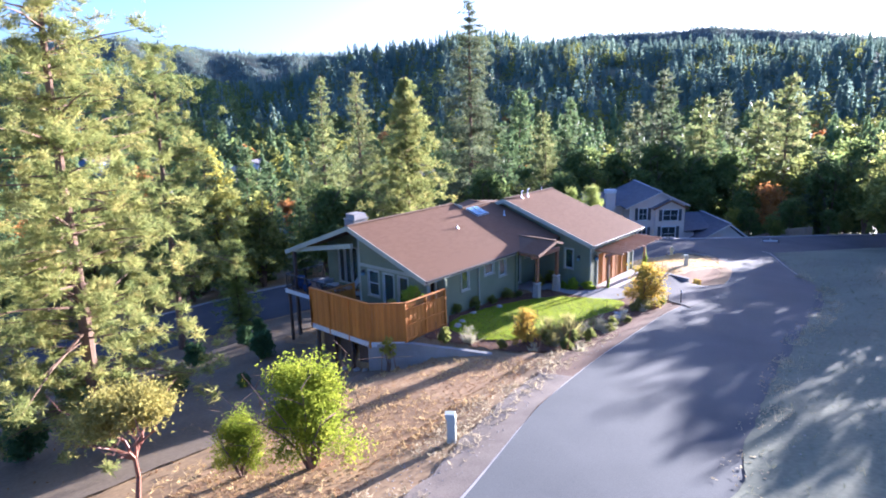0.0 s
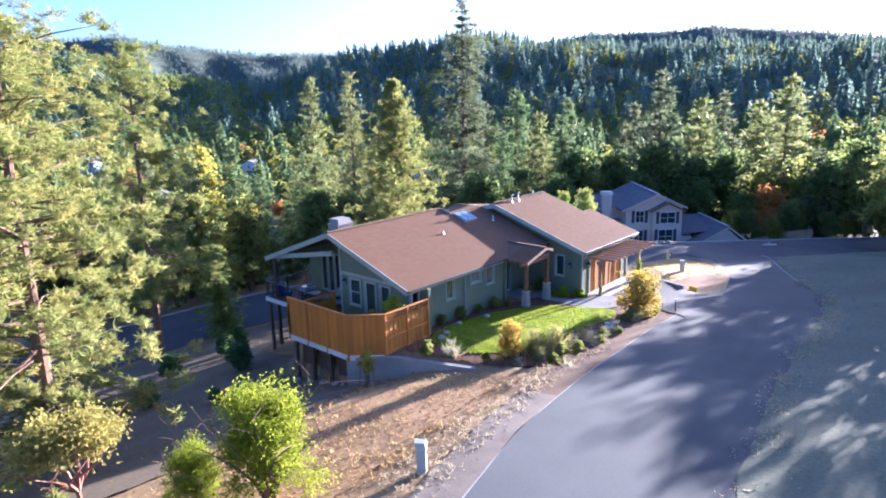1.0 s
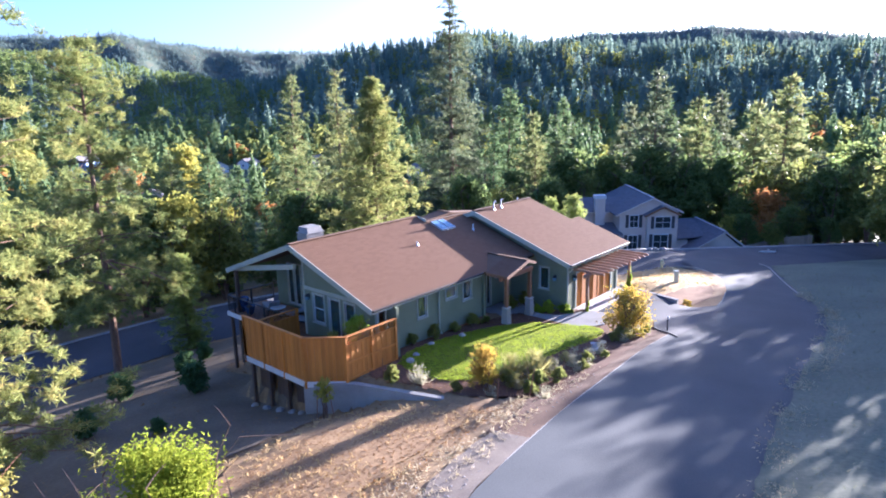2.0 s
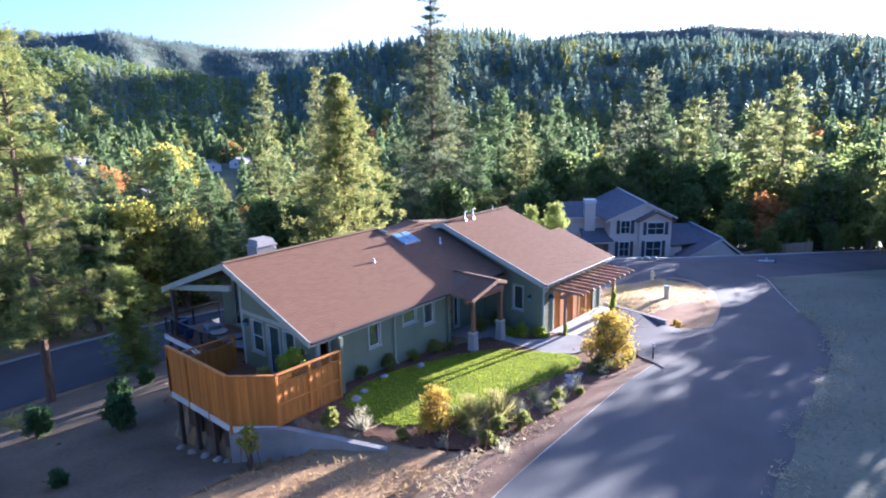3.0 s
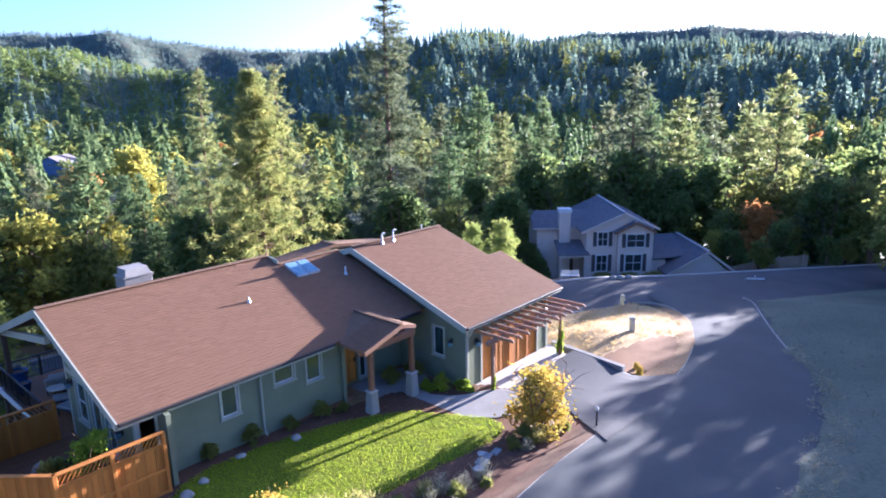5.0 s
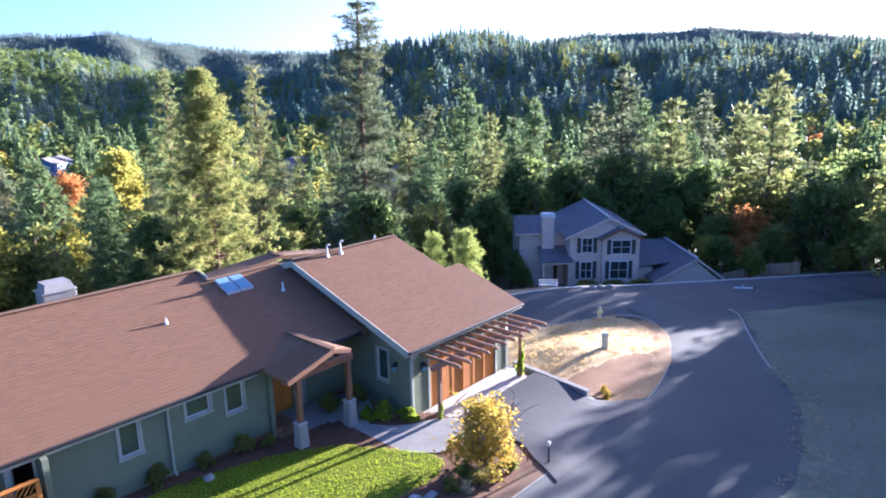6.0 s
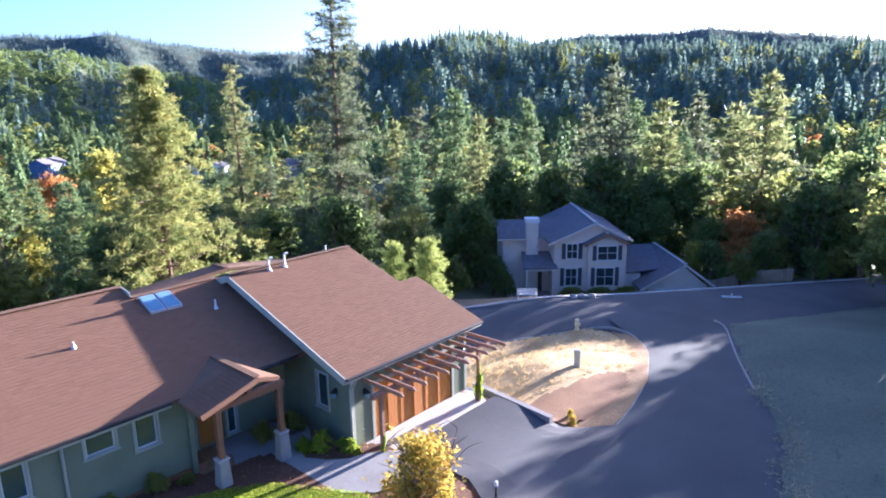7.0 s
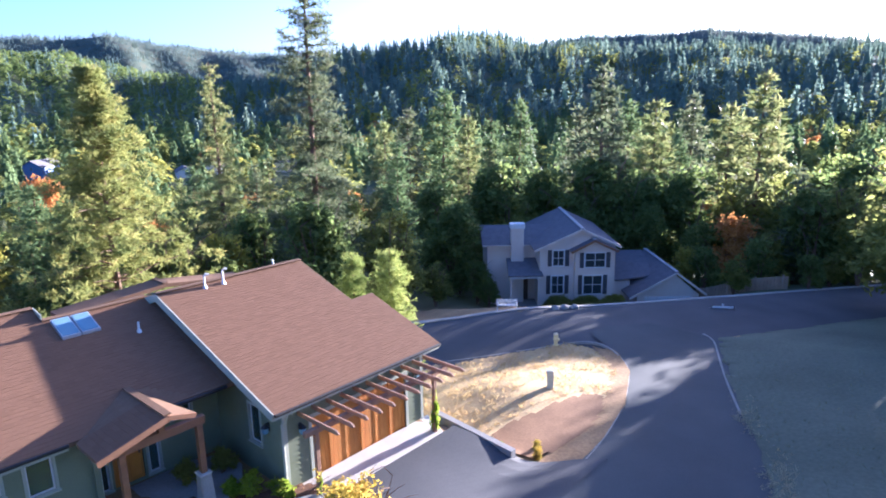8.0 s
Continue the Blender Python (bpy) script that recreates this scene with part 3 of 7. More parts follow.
wall(Face("y", 30.5, 1), 32.6, 40.2, -4.5, lambda u: 4.58 - abs(u - 36.7) * 0.12, [], boards=False)
hp("floor", box((22.7, 21.9, 0.3), (31.1, 33.1, 0.5)), M_BEAM)
hp("floor", box((31.2, 22.0, 0.0), (40.5, 31.9, 0.12)), M_BEAM)
# garage wing: side wall with a tall window, front with timber doors
r_holes = [(20.55, 21.15, 1.2, 2.5)]
wall(F_RSIDE, 19.3, 25.6, -0.9, lambda u: rz(u) - 0.17, r_holes, board_from=0.05)
window(F_RSIDE, *r_holes[0])
wall(Face("x", 35.19, -1), 25.6, 29.0, 2.0, lambda u: rz(u) - 0.17, [], boards=False)
g_hole = (36.25, 40.5, -0.2, 2.15)
wall(F_GFRONT, 35.2, 41.4, -0.9, lambda u: rz(19.4) - 0.17, [g_hole], board_from=0.05)
for a, b in ((35.17, 35.32), (41.3, 41.43)):
    hp("trim_band", F_GFRONT.box(a, b, 0.0, 0.045, 0.0, 2.95), M_TRIM, "pale corner board")
gd = hp("garage_door", F_GFRONT.box(g_hole[0], g_hole[1], -0.12, -0.06, 0.0, g_hole[3]), M_WOOD, "stained timber garage door")
n_b = 24
for k in range(n_b):
    a = g_hole[0] + (g_hole[1] - g_hole[0]) * k / n_b
    b = g_hole[0] + (g_hole[1] - g_hole[0]) * (k + 1) / n_b
    hp("plank", F_GFRONT.box(a + 0.003, b - 0.003, -0.06, -0.05, 0.02, g_hole[3] - 0.02), M_WOOD, parent=gd)
for k in range(7):
    u = g_hole[0] + 0.07 + (g_hole[1] - g_hole[0] - 0.14) * k / 6
    hp("batten", F_GFRONT.box(u - 0.06, u + 0.06, -0.05, 0.0 if k in (1, 3, 5) else -0.035, 0.02, g_hole[3] - 0.02), M_WOOD, parent=gd)
fr = bmesh.new()
for a, b, c, d in ((36.13, 36.25, 0.0, 2.27), (40.5, 40.62, 0.0, 2.27), (36.25, 40.5, 2.15, 2.27)):
    F_GFRONT.add(fr, a, b, -0.08, 0.05, c, d)
hp("door_frame", fr, M_TRIM)

# entry porch: cross gable, beams, posts on stone piers, door
PA, PZ, PE, PL, PR, PF = 32.02, 3.76, 3.23, 30.12, 32.8, 3.54
hp("roof", slab([(PL, 19.9, PE), (PA, 19.9, PZ), (PA, 22.6, PZ), (PL, 21.3, PE)], 0.12), M_ROOF)
hp("roof", slab([(PA, 19.9, PZ), (PR, 19.9, PF), (PA, 22.6, PZ)], 0.06), M_ROOF)
hp("barge_board", bar((PL - 0.02, 19.88, PE - 0.09), (PA, 19.88, PZ - 0.09), 0.05, 0.18), M_BEAM, "brown timber barge board")
hp("barge_board", bar((PA, 19.88, PZ - 0.08), (PR, 19.88, PF - 0.08), 0.05, 0.14), M_BEAM, "brown timber barge board")
hp("ridge_cap", bar((PA, 19.9, PZ + 0.02), (PA, 22.55, PZ + 0.02), 0.22, 0.04), M_ROOF)
hp("beam", box((30.35, 20.4, 2.83), (33.3, 20.58, 3.07)), M_BEAM, "brown timber tie beam")
hp("beam", box((PA - 0.09, 20.4, 3.07), (PA + 0.09, 20.58, 3.63)), M_BEAM, "brown king post")
for px in (30.9, 33.12):
    hp("beam", box((px - 0.09, 20.6, 2.83), (px + 0.09, 23.1, 3.03)), M_BEAM, "brown timber side beam")
    hp("post", box((px - 0.09, 20.4, 1.25), (px + 0.09, 20.58, 2.83), 0.01), M_BEAM)
    pier = bmesh.new()
    r = bmesh.ops.create_cube(pier, size=1)
    for v in r["verts"]:
        k = 0.225 if v.co.z < 0 else 0.17
        v.co = (px + math.copysign(k, v.co.x), 20.5 + math.copysign(k, v.co.y), 0.0 if v.co.z < 0 else 1.2)
    bmesh.ops.bevel(pier, geom=list(pier.edges), offset=0.03, segments=2, affect="EDGES")
    pr = hp("pier", pier, M_CONCRETE, "pale stone pier")
    hp("pier_cap", box((px - 0.2, 20.3, 1.2), (px + 0.2, 20.7, 1.26), 0.02), M_SLAB, parent=pr)
e_holes = [(31.05, 31.4, 0.35, 2.45), (31.55, 32.5, 0.3, 2.4), (32.65, 33.0, 0.35, 2.45), (33.5, 34.2, 1.9, 2.3)]
wall(F_ENTRY, 30.75, 35.2, -0.9, lambda u: lz(23.3) - 0.17, e_holes, boards=False)
wall(Face("x", 30.75, 1), 21.8, 23.2, -0.9, lambda u: lz(u) - 0.17, [], boards=False)
for k in (0, 2, 3):
    window(F_ENTRY, *e_holes[k], trim=0.07)
dr = hp("door", F_ENTRY.box(31.57, 32.48, -0.1, -0.05, 0.3, 2.38), M_WOOD, "stained timber entry door")
for a, b, c, d in ((31.65, 31.98, 0.45, 1.2), (32.07, 32.4, 0.45, 1.2), (31.65, 31.98, 1.35, 2.25), (32.07, 32.4, 1.35, 2.25)):
    hp("door_panel", F_ENTRY.box(a, b, -0.05, -0.03, c, d, 0.01), M_WOOD, parent=dr)
hp("door_handle", F_ENTRY.box(32.36, 32.41, -0.05, 0.01, 1.2, 1.4), M_DARKMETAL, "black handle", parent=dr)
hp("downspout", add_tube(bmesh.new(), [(26.98, 21.45, 3.2), (26.98, 21.75, 3.0), (26.98, 21.87, 2.85), (26.98, 21.87, 0.75), (26.98, 21.7, 0.62)], [0.045] * 5, 6), M_TRIM, "pale green downspout")
hp("downspout", add_tube(bmesh.new(), [(35.12, 18.85, 2.92), (35.12, 19.0, 2.6), (35.12, 19.22, 2.4), (35.12, 19.22, 0.1)], [0.045] * 4, 6), M_TRIM, "pale green downspout")


def sconce(face, u, z):
    bm = face.box(u - 0.05, u + 0.05, 0.02, 0.05, z - 0.1, z + 0.16)
    s = hp("wall_lamp", bm, M_DARKMETAL, "black iron wall lantern")
    b2 = bmesh.new()
    face.add(b2, u - 0.075, u + 0.075, 0.09, 0.24, z - 0.14, z + 0.05)
    hp("shade", b2, M_SKYBLUE_GLASS, parent=s)
    b3 = bmesh.new()
    c = Vector(face.p(u, 0.165, z + 0.11))
    bmesh.ops.create_cone(b3, cap_ends=True, segments=8, radius1=0.14, radius2=0.02, depth=0.12, matrix=Matrix.Translation(c))
    face.add(b3, u - 0.015, u + 0.015, 0.02, 0.17, z + 0.15, z + 0.18)
    hp("hood", b3, M_DARKMETAL, parent=s)


sconce(F_RSIDE, 20.05, 2.0)
sconce(F_GFRONT, 35.8, 2.0)
sconce(F_GFRONT, 41.0, 2.0)
sconce(F_GABLE, 26.75, 2.75)
sconce(F_GABLE, 22.75, 2.3)

# roof fittings
for x0 in (31.4, 32.0):
    a = [(x0, 25.45), (x0 + 0.56, 25.45), (x0 + 0.56, 26.45), (x0, 26.45)]
    sk = hp("skylight", prism([(x, y, lz(y) + 0.10) for x, y in a], (0, 0, -0.12)), M_METAL, "flat roof skylight")
    b = [(x0 + 0.04, 25.5), (x0 + 0.52, 25.5), (x0 + 0.52, 26.4), (x0 + 0.04, 26.4)]
    hp("pane", prism([(x, y, lz(y) + 0.115) for x, y in b], (0, 0, -0.012)), M_SKYBLUE_GLASS, "opaque glass with the sky's reflected blue in its colour", parent=sk)


def pipe(x, y, z, h, r, bent):
    pts = [(x, y, z - 0.1), (x, y, z + h * 0.8)]
    pts += [(x, y, z + h), (x + 0.06, y - 0.02, z + h + 0.06), (x + 0.16, y - 0.04, z + h + 0.03)] if bent else [(x, y, z + h)]
    p = hp("vent_pipe", add_tube(bmesh.new(), pts, [r] * len(pts), 8), M_WHITE, "pale metal vent pipe")
    bm = bmesh.new()
    bmesh.ops.create_cone(bm, cap_ends=True, segments=10, radius1=r * 2.6, radius2=r, depth=0.14, matrix=Matrix.Translation((x, y, z + 0.04)))
    hp("flashing", bm, M_METAL, parent=p)


pipe(28.6, 24.85, lz(24.85), 0.2, 0.035, False)
pipe(33.55, 24.9, lz(24.9), 0.34, 0.04, False)
pipe(36.3, 25.4, rz(25.4), 0.45, 0.042, True)
pipe(37.05, 25.4, rz(25.4), 0.5, 0.042, True)
pipe(39.6, 25.9, rz(25.9), 0.3, 0.04, False)
ch = hp("chimney", box((27.15, 32.9, 2.5), (28.45, 33.9, 4.34), 0.02), M_CONCRETE, "sided chimney with a metal cap")
hp("chimney_cap", prism([(27.2, 32.85, 4.4), (28.4, 32.85, 4.4), (28.3, 33.0, 4.74), (27.3, 33.0, 4.74)], (0, 0.9, 0)), M_CONCRETE, "grey metal chimney cap", parent=ch)
hp("flashing", box((27.1, 32.85, 4.34), (28.5, 33.95, 4.4)), M_CONCRETE, parent=ch)


# ---- shingles: courses of tabs ----
def shingles(name, x0, x1, y0, y1, zf, seed, skip=None, keep=None, slope_sign=1):
    """Overlapping courses of tabs on a slope; returns the list of tab quads."""
    rng = np.random.RandomState(seed)
    course, tab = 0.15, 0.31
    quads = []
    n = int(abs(y1 - y0) / course)
    for i in range(n):
        ya = y0 + (y1 - y0) * i / n
        yb = y0 + (y1 - y0) * (i + 1) / n
        x = x0 - (tab * 0.5 if i % 2 else 0)
        while x < x1:
            a, b = max(x, x0), min(x + tab, x1)
            x += tab
            if b - a < 0.05 or (skip and skip((a + b) / 2, (ya + yb) / 2)):
                continue
            lift = 0.008 + rng.uniform(-0.002, 0.004)
            quads.append((a + 0.004, b - 0.004, ya - 0.01 * np.sign(y1 - y0), yb, lift))
    return quads


def tab_mesh(quads, zf):
    v, f = [], []
    for a, b, ya, yb, lift in quads:
        k = len(v)
        v += [(a, ya, zf(ya) + lift), (b, ya, zf(ya) + lift), (b, yb, zf(yb) + 0.004), (a, yb, zf(yb) + 0.004), (a, ya, zf(ya) - 0.002), (b, ya, zf(ya) - 0.002)]
        f += [(k, k + 1, k + 2, k + 3), (k, k + 4, k + 5, k + 1)]
    return v, f


M_SHINGLE = bpy.data.materials.new("shingle_tab")
M_SHINGLE.use_nodes = True
_n, _l = M_SHINGLE.node_tree.nodes, M_SHINGLE.node_tree.links
_g = _n.new("ShaderNodeNewGeometry")
_r = _n.new("ShaderNodeValToRGB")
_r.color_ramp.elements[0].color = (0.156, 0.088, 0.052, 1)
_r.color_ramp.elements[1].color = (0.190, 0.108, 0.065, 1)
_t = _n.new("ShaderNodeTexNoise")
_t.inputs["Scale"].default_value = 60
_c = _n.new("ShaderNodeTexCoord")
_l.new(_c.outputs["Object"], _t.inputs["Vector"])
_a = _n.new("ShaderNodeMath")
_a.operation = "MULTIPLY_ADD"
_a.inputs[1].default_value = 0.6
_m = _n.new("ShaderNodeMath")
_m.operation = "MULTIPLY"
_m.inputs[1].default_value = 0.4
_l.new(_t.outputs[0], _m.inputs[0])
_l.new(_g.outputs["Random Per Island"], _a.inputs[0])
_l.new(_m.outputs[0], _a.inputs[2])
_l.new(_a.outputs[0], _r.inputs[0])
_l.new(_r.outputs[0], _n["Principled BSDF"].inputs["Base Color"])
_n["Principled BSDF"].inputs["Roughness"].default_value = 0.9
_n["Principled BSDF"].inputs["Specular IOR Level"].default_value = 0.08
_b = _n.new("ShaderNodeBump")
_b.inputs["Strength"].default_value = 0.4
_b.inputs["Distance"].default_value = 0.01
_l.new(_t.outputs[0], _b.inputs["Height"])
_l.new(_b.outputs[0], _n["Principled BSDF"].inputs["Normal"])


def lay(quads, zf, parent_label):
    v, f = tab_mesh(quads, zf)
    ob = new("shingles", mesh_of("shingles", v, f, M_SHINGLE))
    ob.parent = house
    ob.matrix_parent_inverse = BACK
    ob["kind"] = "stuff"
    return ob


tabs_l = shingles("l", L_X0, L_X1, L_EY - 0.04, L_RY, lz, 1)
near_tabs = [q for q in tabs_l if q[2] < 22.55 and 23.5 < q[0] < 31.2][:200]
lay([q for q in tabs_l if q not in near_tabs], lz, "")
lay(shingles("m", L_X1, 34.6, L_EY + 0.1, MID_Y, lz, 2, skip=lambda x, y: abs(x - PA) < (PZ - lz(y)) / 0.29 and y < 22.6), lz, "")
lay(shingles("r", R_X0, R_X2, R_EY - 0.04, R_RY, rz, 3, skip=lambda x, y: x > R_X1 and y > 22.45), rz, "")
tab_roof = hp("roof_edge_course", slab([(L_X0, L_EY - 0.03, L_EZ + 0.001), (29.95, L_EY - 0.03, L_EZ + 0.001), (29.95, L_EY + 0.05, lz(L_EY + 0.05) + 0.001), (L_X0, L_EY + 0.05, lz(L_EY + 0.05) + 0.001)], 0.03), M_ROOF)
for q in near_tabs:
    v, f = tab_mesh([q], lz)
    ob = new("shingle", mesh_of("shingle", v, f, M_SHINGLE))
    ob.parent = tab_roof


def slope_tabs(x0, x1, y0, y1, za, zb, seed):
    """Tabs on a slope that falls along x."""
    def zf(x):
        return za + (zb - za) * (x - x0) / (x1 - x0)
    q = shingles("p", y0, y1, x1, x0, zf, seed) if zb < za else shingles("p", y0, y1, x0, x1, zf, seed)
    v, f = tab_mesh(q, zf)
    v = [(y, x, z) for x, y, z in v]
    ob = new("shingles", mesh_of("shingles", v, [t[::-1] for t in f], M_SHINGLE))
    ob.parent = house
    ob.matrix_parent_inverse = BACK
    ob["kind"] = "stuff"


slope_tabs(PL, PA, 19.9, 21.3, PE, PZ, 4)

# pergola over the garage doors
perg = tagged(empty("pergola", pose(38.3, 18.2, 0)), "brown timber pergola over the garage doors", "pergola")
PB = Matrix.Translation((-38.3, -18.2, 0))


def pp(name, bm, material, label=""):
    ob = part(name, bm, material, perg, label)
    ob.matrix_parent_inverse = PB
    return ob


for x in (35.62, 40.92):
    pp("post", box((x - 0.07, 18.13, -0.15), (x + 0.07, 18.27, 2.28), 0.01), M_RAFTER)
pp("beam", box((35.2, 18.12, 2.28), (41.6, 18.28, 2.46), 0.01), M_RAFTER)
for k in range(11):
    x = 35.75 + 0.575 * k
    pp("rafter", prism([(x - 0.03, 19.28, 2.46), (x - 0.03, 19.28, 2.6), (x - 0.03, 17.35, 2.6), (x - 0.03, 17.22, 2.52), (x - 0.03, 17.3, 2.46)], (0.06, 0, 0)), M_RAFTER)

# ---- deck, fence, retaining wall ----
deck = tagged(empty("deck", pose(20.8, 25, 0)), "raised timber deck with a cedar privacy fence", "deck")
DB = Matrix.Translation((-20.8, -25, 0))


def dp(name, bm, material, label="", parent=None):
    ob = part(name, bm, material, parent or deck, label)
    if parent is None:
        ob.matrix_parent_inverse = DB
    return ob


DZ = 0.68
for k in range(38):
    x = 18.98 + 0.145 * k
    y0 = 22.5 if x < 19.1 else max(21.15, 22.45 - (x - 19.0) * 1.15)
    y1 = 27.1
    if x > 22.0:
        y0, y1 = (21.85 if x < 22.4 else 27.4), 33.8
    if x + 0.14 > 24.95:
        break
    dp("plank", box((x, y0, DZ - 0.035), (x + 0.138, y1, DZ)), M_BEAM)
dp("edge_beam", box((18.93, 22.45, DZ - 0.28), (18.975, 27.15, DZ - 0.03)), M_WHITE, "pale painted deck edge board")
dp("edge_beam", box((21.9, 33.8, DZ - 0.28), (25.0, 33.85, DZ - 0.03)), M_WHITE, "pale painted deck edge board")
dp("edge_beam", box((21.9, 27.15, DZ - 0.28), (21.95, 33.8, DZ - 0.03)), M_WHITE, "pale painted deck edge board")
dp("edge_beam", box((18.93, 27.15, DZ - 0.28), (21.9, 27.2, DZ - 0.03)), M_WHITE, "pale painted deck edge board")
dp("edge_beam", bar((18.95, 22.45, DZ - 0.15), (20.15, 21.1, DZ - 0.15), 0.05, 0.25), M_WHITE, "pale painted deck edge board")
for x, y0, y1 in ((19.6, 22.6, 27.0), (20.8, 22.6, 27.0), (22.0, 22.6, 33.6), (23.5, 27.5, 33.6)):
    dp("joist", box((x, y0, DZ - 0.25), (x + 0.06, y1, DZ - 0.04)), M_DARKWOOD)
for x, y in ((19.1, 24.0), (19.1, 25.4), (19.1, 26.8), (21.0, 27.0), (22.05, 30.6), (22.05, 33.6), (24.6, 33.6), (21.4, 24.6)):
    dp("post", box((x - 0.08, y - 0.08, g(x, y) - 0.3), (x + 0.08, y + 0.08, DZ - 0.2)), M_DARKWOOD)
for y in (23.2, 24.7, 26.1):
    dp("skirt_board", box((19.35, y - 0.5, -0.9), (19.4, y + 0.55, DZ - 0.25)), M_DARKWOOD)


def fence_run(a, b, z0, z1, lattice, posts=1):
    """Vertical boards between rails, posts, a cap, and an open lattice band on top."""
    a, b = Vector((*a, 0)), Vector((*b, 0))
    d = (b - a).normalized()
    nrm = Vector((-d.y, d.x, 0))
    L = (b - a).length
    top = z1 - (0.36 if lattice else 0.04)
    n = int(L / 0.145)
    for k in range(n):
        p = a + d * (L * (k + 0.5) / n) + nrm * (0.005 if k % 2 else -0.005)
        dp("fence_board", box((-L / n / 2 + 0.003, -0.01, z0), (L / n / 2 - 0.003, 0.01, top), 0, Matrix.Translation(p) @ Matrix.Rotation(math.atan2(d.y, d.x), 4, "Z")), M_WOOD)
    m = Matrix.Translation(a) @ Matrix.Rotation(math.atan2(d.y, d.x), 4, "Z")
    for z in [z0 + 0.12, (z0 + top) / 2, top - 0.03]:
        dp("rail", box((0, -0.065, z - 0.045), (L, -0.022, z + 0.045), 0.005, m), M_WOOD)
    dp("cap_rail", box((-0.05, -0.08, z1 - 0.05), (L + 0.05, 0.08, z1), 0.008, m), M_WOOD)
    for k in range(posts + 1):
        x = L * k / posts
        dp("fence_post", box((x - 0.055, -0.075, z0 - 0.15), (x + 0.055, 0.055, z1 - 0.03), 0.008, m), M_WOOD)
    if lattice:
        k = 0.12
        while k < L - 0.05:
            w = 0.16
            s = box((-0.017, -0.012, -0.165), (0.017, 0.012, 0.165), 0, m @ Matrix.Translation((k, 0, z1 - 0.2)) @ Matrix.Rotation(0.6, 4, "Y"))
            dp("lattice_slat", s, M_WOOD)
            k += 0.13


fence_run((20.15, 21.1), (23.1, 21.1), 0.6, 2.68, True, 2)
fence_run((20.15, 21.1), (18.98, 22.45), 0.5, 2.68, False, 1)
fence_run((18.98, 22.45), (18.98, 27.1), 0.5, 2.68, False, 3)
fence_run((22.0, 27.1), (18.98, 27.1), 0.6, 2.2, True, 2)
# open railing round the rest of the deck
rail = tagged(empty("deck_railing", pose(22.0, 30, DZ)), "dark metal railing along the open deck edge", "railing")
RB = Matrix.Translation((-22.0, -30, -DZ))


def rp(name, bm):
    ob = part(name, bm, M_DARKMETAL, rail)
    ob.matrix_parent_inverse = RB


for a, b in (((22.0, 27.1), (22.0, 33.75)), ((22.0, 33.75), (25.0, 33.75))):
    rp("top_rail", bar((*a, DZ + 0.95), (*b, DZ + 0.95), 0.06, 0.05))
    rp("bottom_rail", bar((*a, DZ + 0.1), (*b, DZ + 0.1), 0.04, 0.04))
    L = math.dist(a, b)
    for k in range(int(L / 1.5) + 1):
        f = k * 1.5 / L
        x, y = a[0] + (b[0] - a[0]) * f, a[1] + (b[1] - a[1]) * f
        rp("post", box((x - 0.03, y - 0.03, DZ), (x + 0.03, y + 0.03, DZ + 0.97)))
    for k in range(1, int(L / 0.13)):
        f = k * 0.13 / L
        x, y = a[0] + (b[0] - a[0]) * f, a[1] + (b[1] - a[1]) * f
        rp("baluster", box((x - 0.008, y - 0.008, DZ + 0.1), (x + 0.008, y + 0.008, DZ + 0.94)))

retain = new("retaining_wall", mesh_of("retaining_wall", *(lambda: (
    [(18.9, 22.55, -2.2), (19.15, 22.65, -2.2), (20.15, 20.75, -1.2), (20.4, 20.85, -1.2), (21.8, 16.1, -0.2), (22.05, 16.15, -0.2), (18.9, 22.55, 0.52), (19.15, 22.65, 0.52), (20.15, 20.75, 0.62), (20.4, 20.85, 0.62), (21.8, 16.1, 0.62), (22.05, 16.15, 0.62)],
    [(0, 2, 8, 6), (2, 4, 10, 8), (3, 1, 7, 9), (5, 3, 9, 11), (6, 8, 9, 7), (8, 10, 11, 9), (0, 6, 7, 1), (4, 5, 11, 10)]))(), M_CONCRETE))
tagged(retain, "grey poured concrete retaining wall below the deck", "wall")

rng_c = np.random.RandomState(44)


def rock(size, seed, material):
    r = np.random.RandomState(seed)
    bm = bmesh.new()
    bmesh.ops.create_icosphere(bm, subdivisions=2, radius=1)
    for v in bm.verts:
        k = 1 + 0.22 * noise.noise(v.co * 1.4 + Vector((seed, 0, 0))) + 0.1 * noise.noise(v.co * 3 + Vector((0, seed, 0)))
        v.co = Vector((v.co.x * size[0], v.co.y * size[1], v.co.z * size[2])) * k
    return bm


M_ROCK = mat("pale_rock", (0.22, 0.21, 0.19), (0.37, 0.35, 0.32), 0.9, 2.0, 15.0, 0.5)
for k, (x, y, s) in enumerate(((18.8, 23.4, 0.24), (18.75, 24.3, 0.27), (18.7, 25.3, 0.25), (18.75, 26.4, 0.23), (18.9, 22.9, 0.2), (23.3, 20.4, 0.28), (24.0, 20.7, 0.22), (25.6, 21.2, 0.22), (27.6, 20.9, 0.25))):
    r = part("boulder", rock((s * 0.85, s * 0.72, s * 0.55), k + 3, M_ROCK), M_ROCK, None, smooth=True)
    r.matrix_world = pose(x, y, g(x, y) + s * 0.35, 0, 0, k * 50)
    tagged(r, "pale rounded garden boulder half sunk in soil", "boulder", "garden boulders")

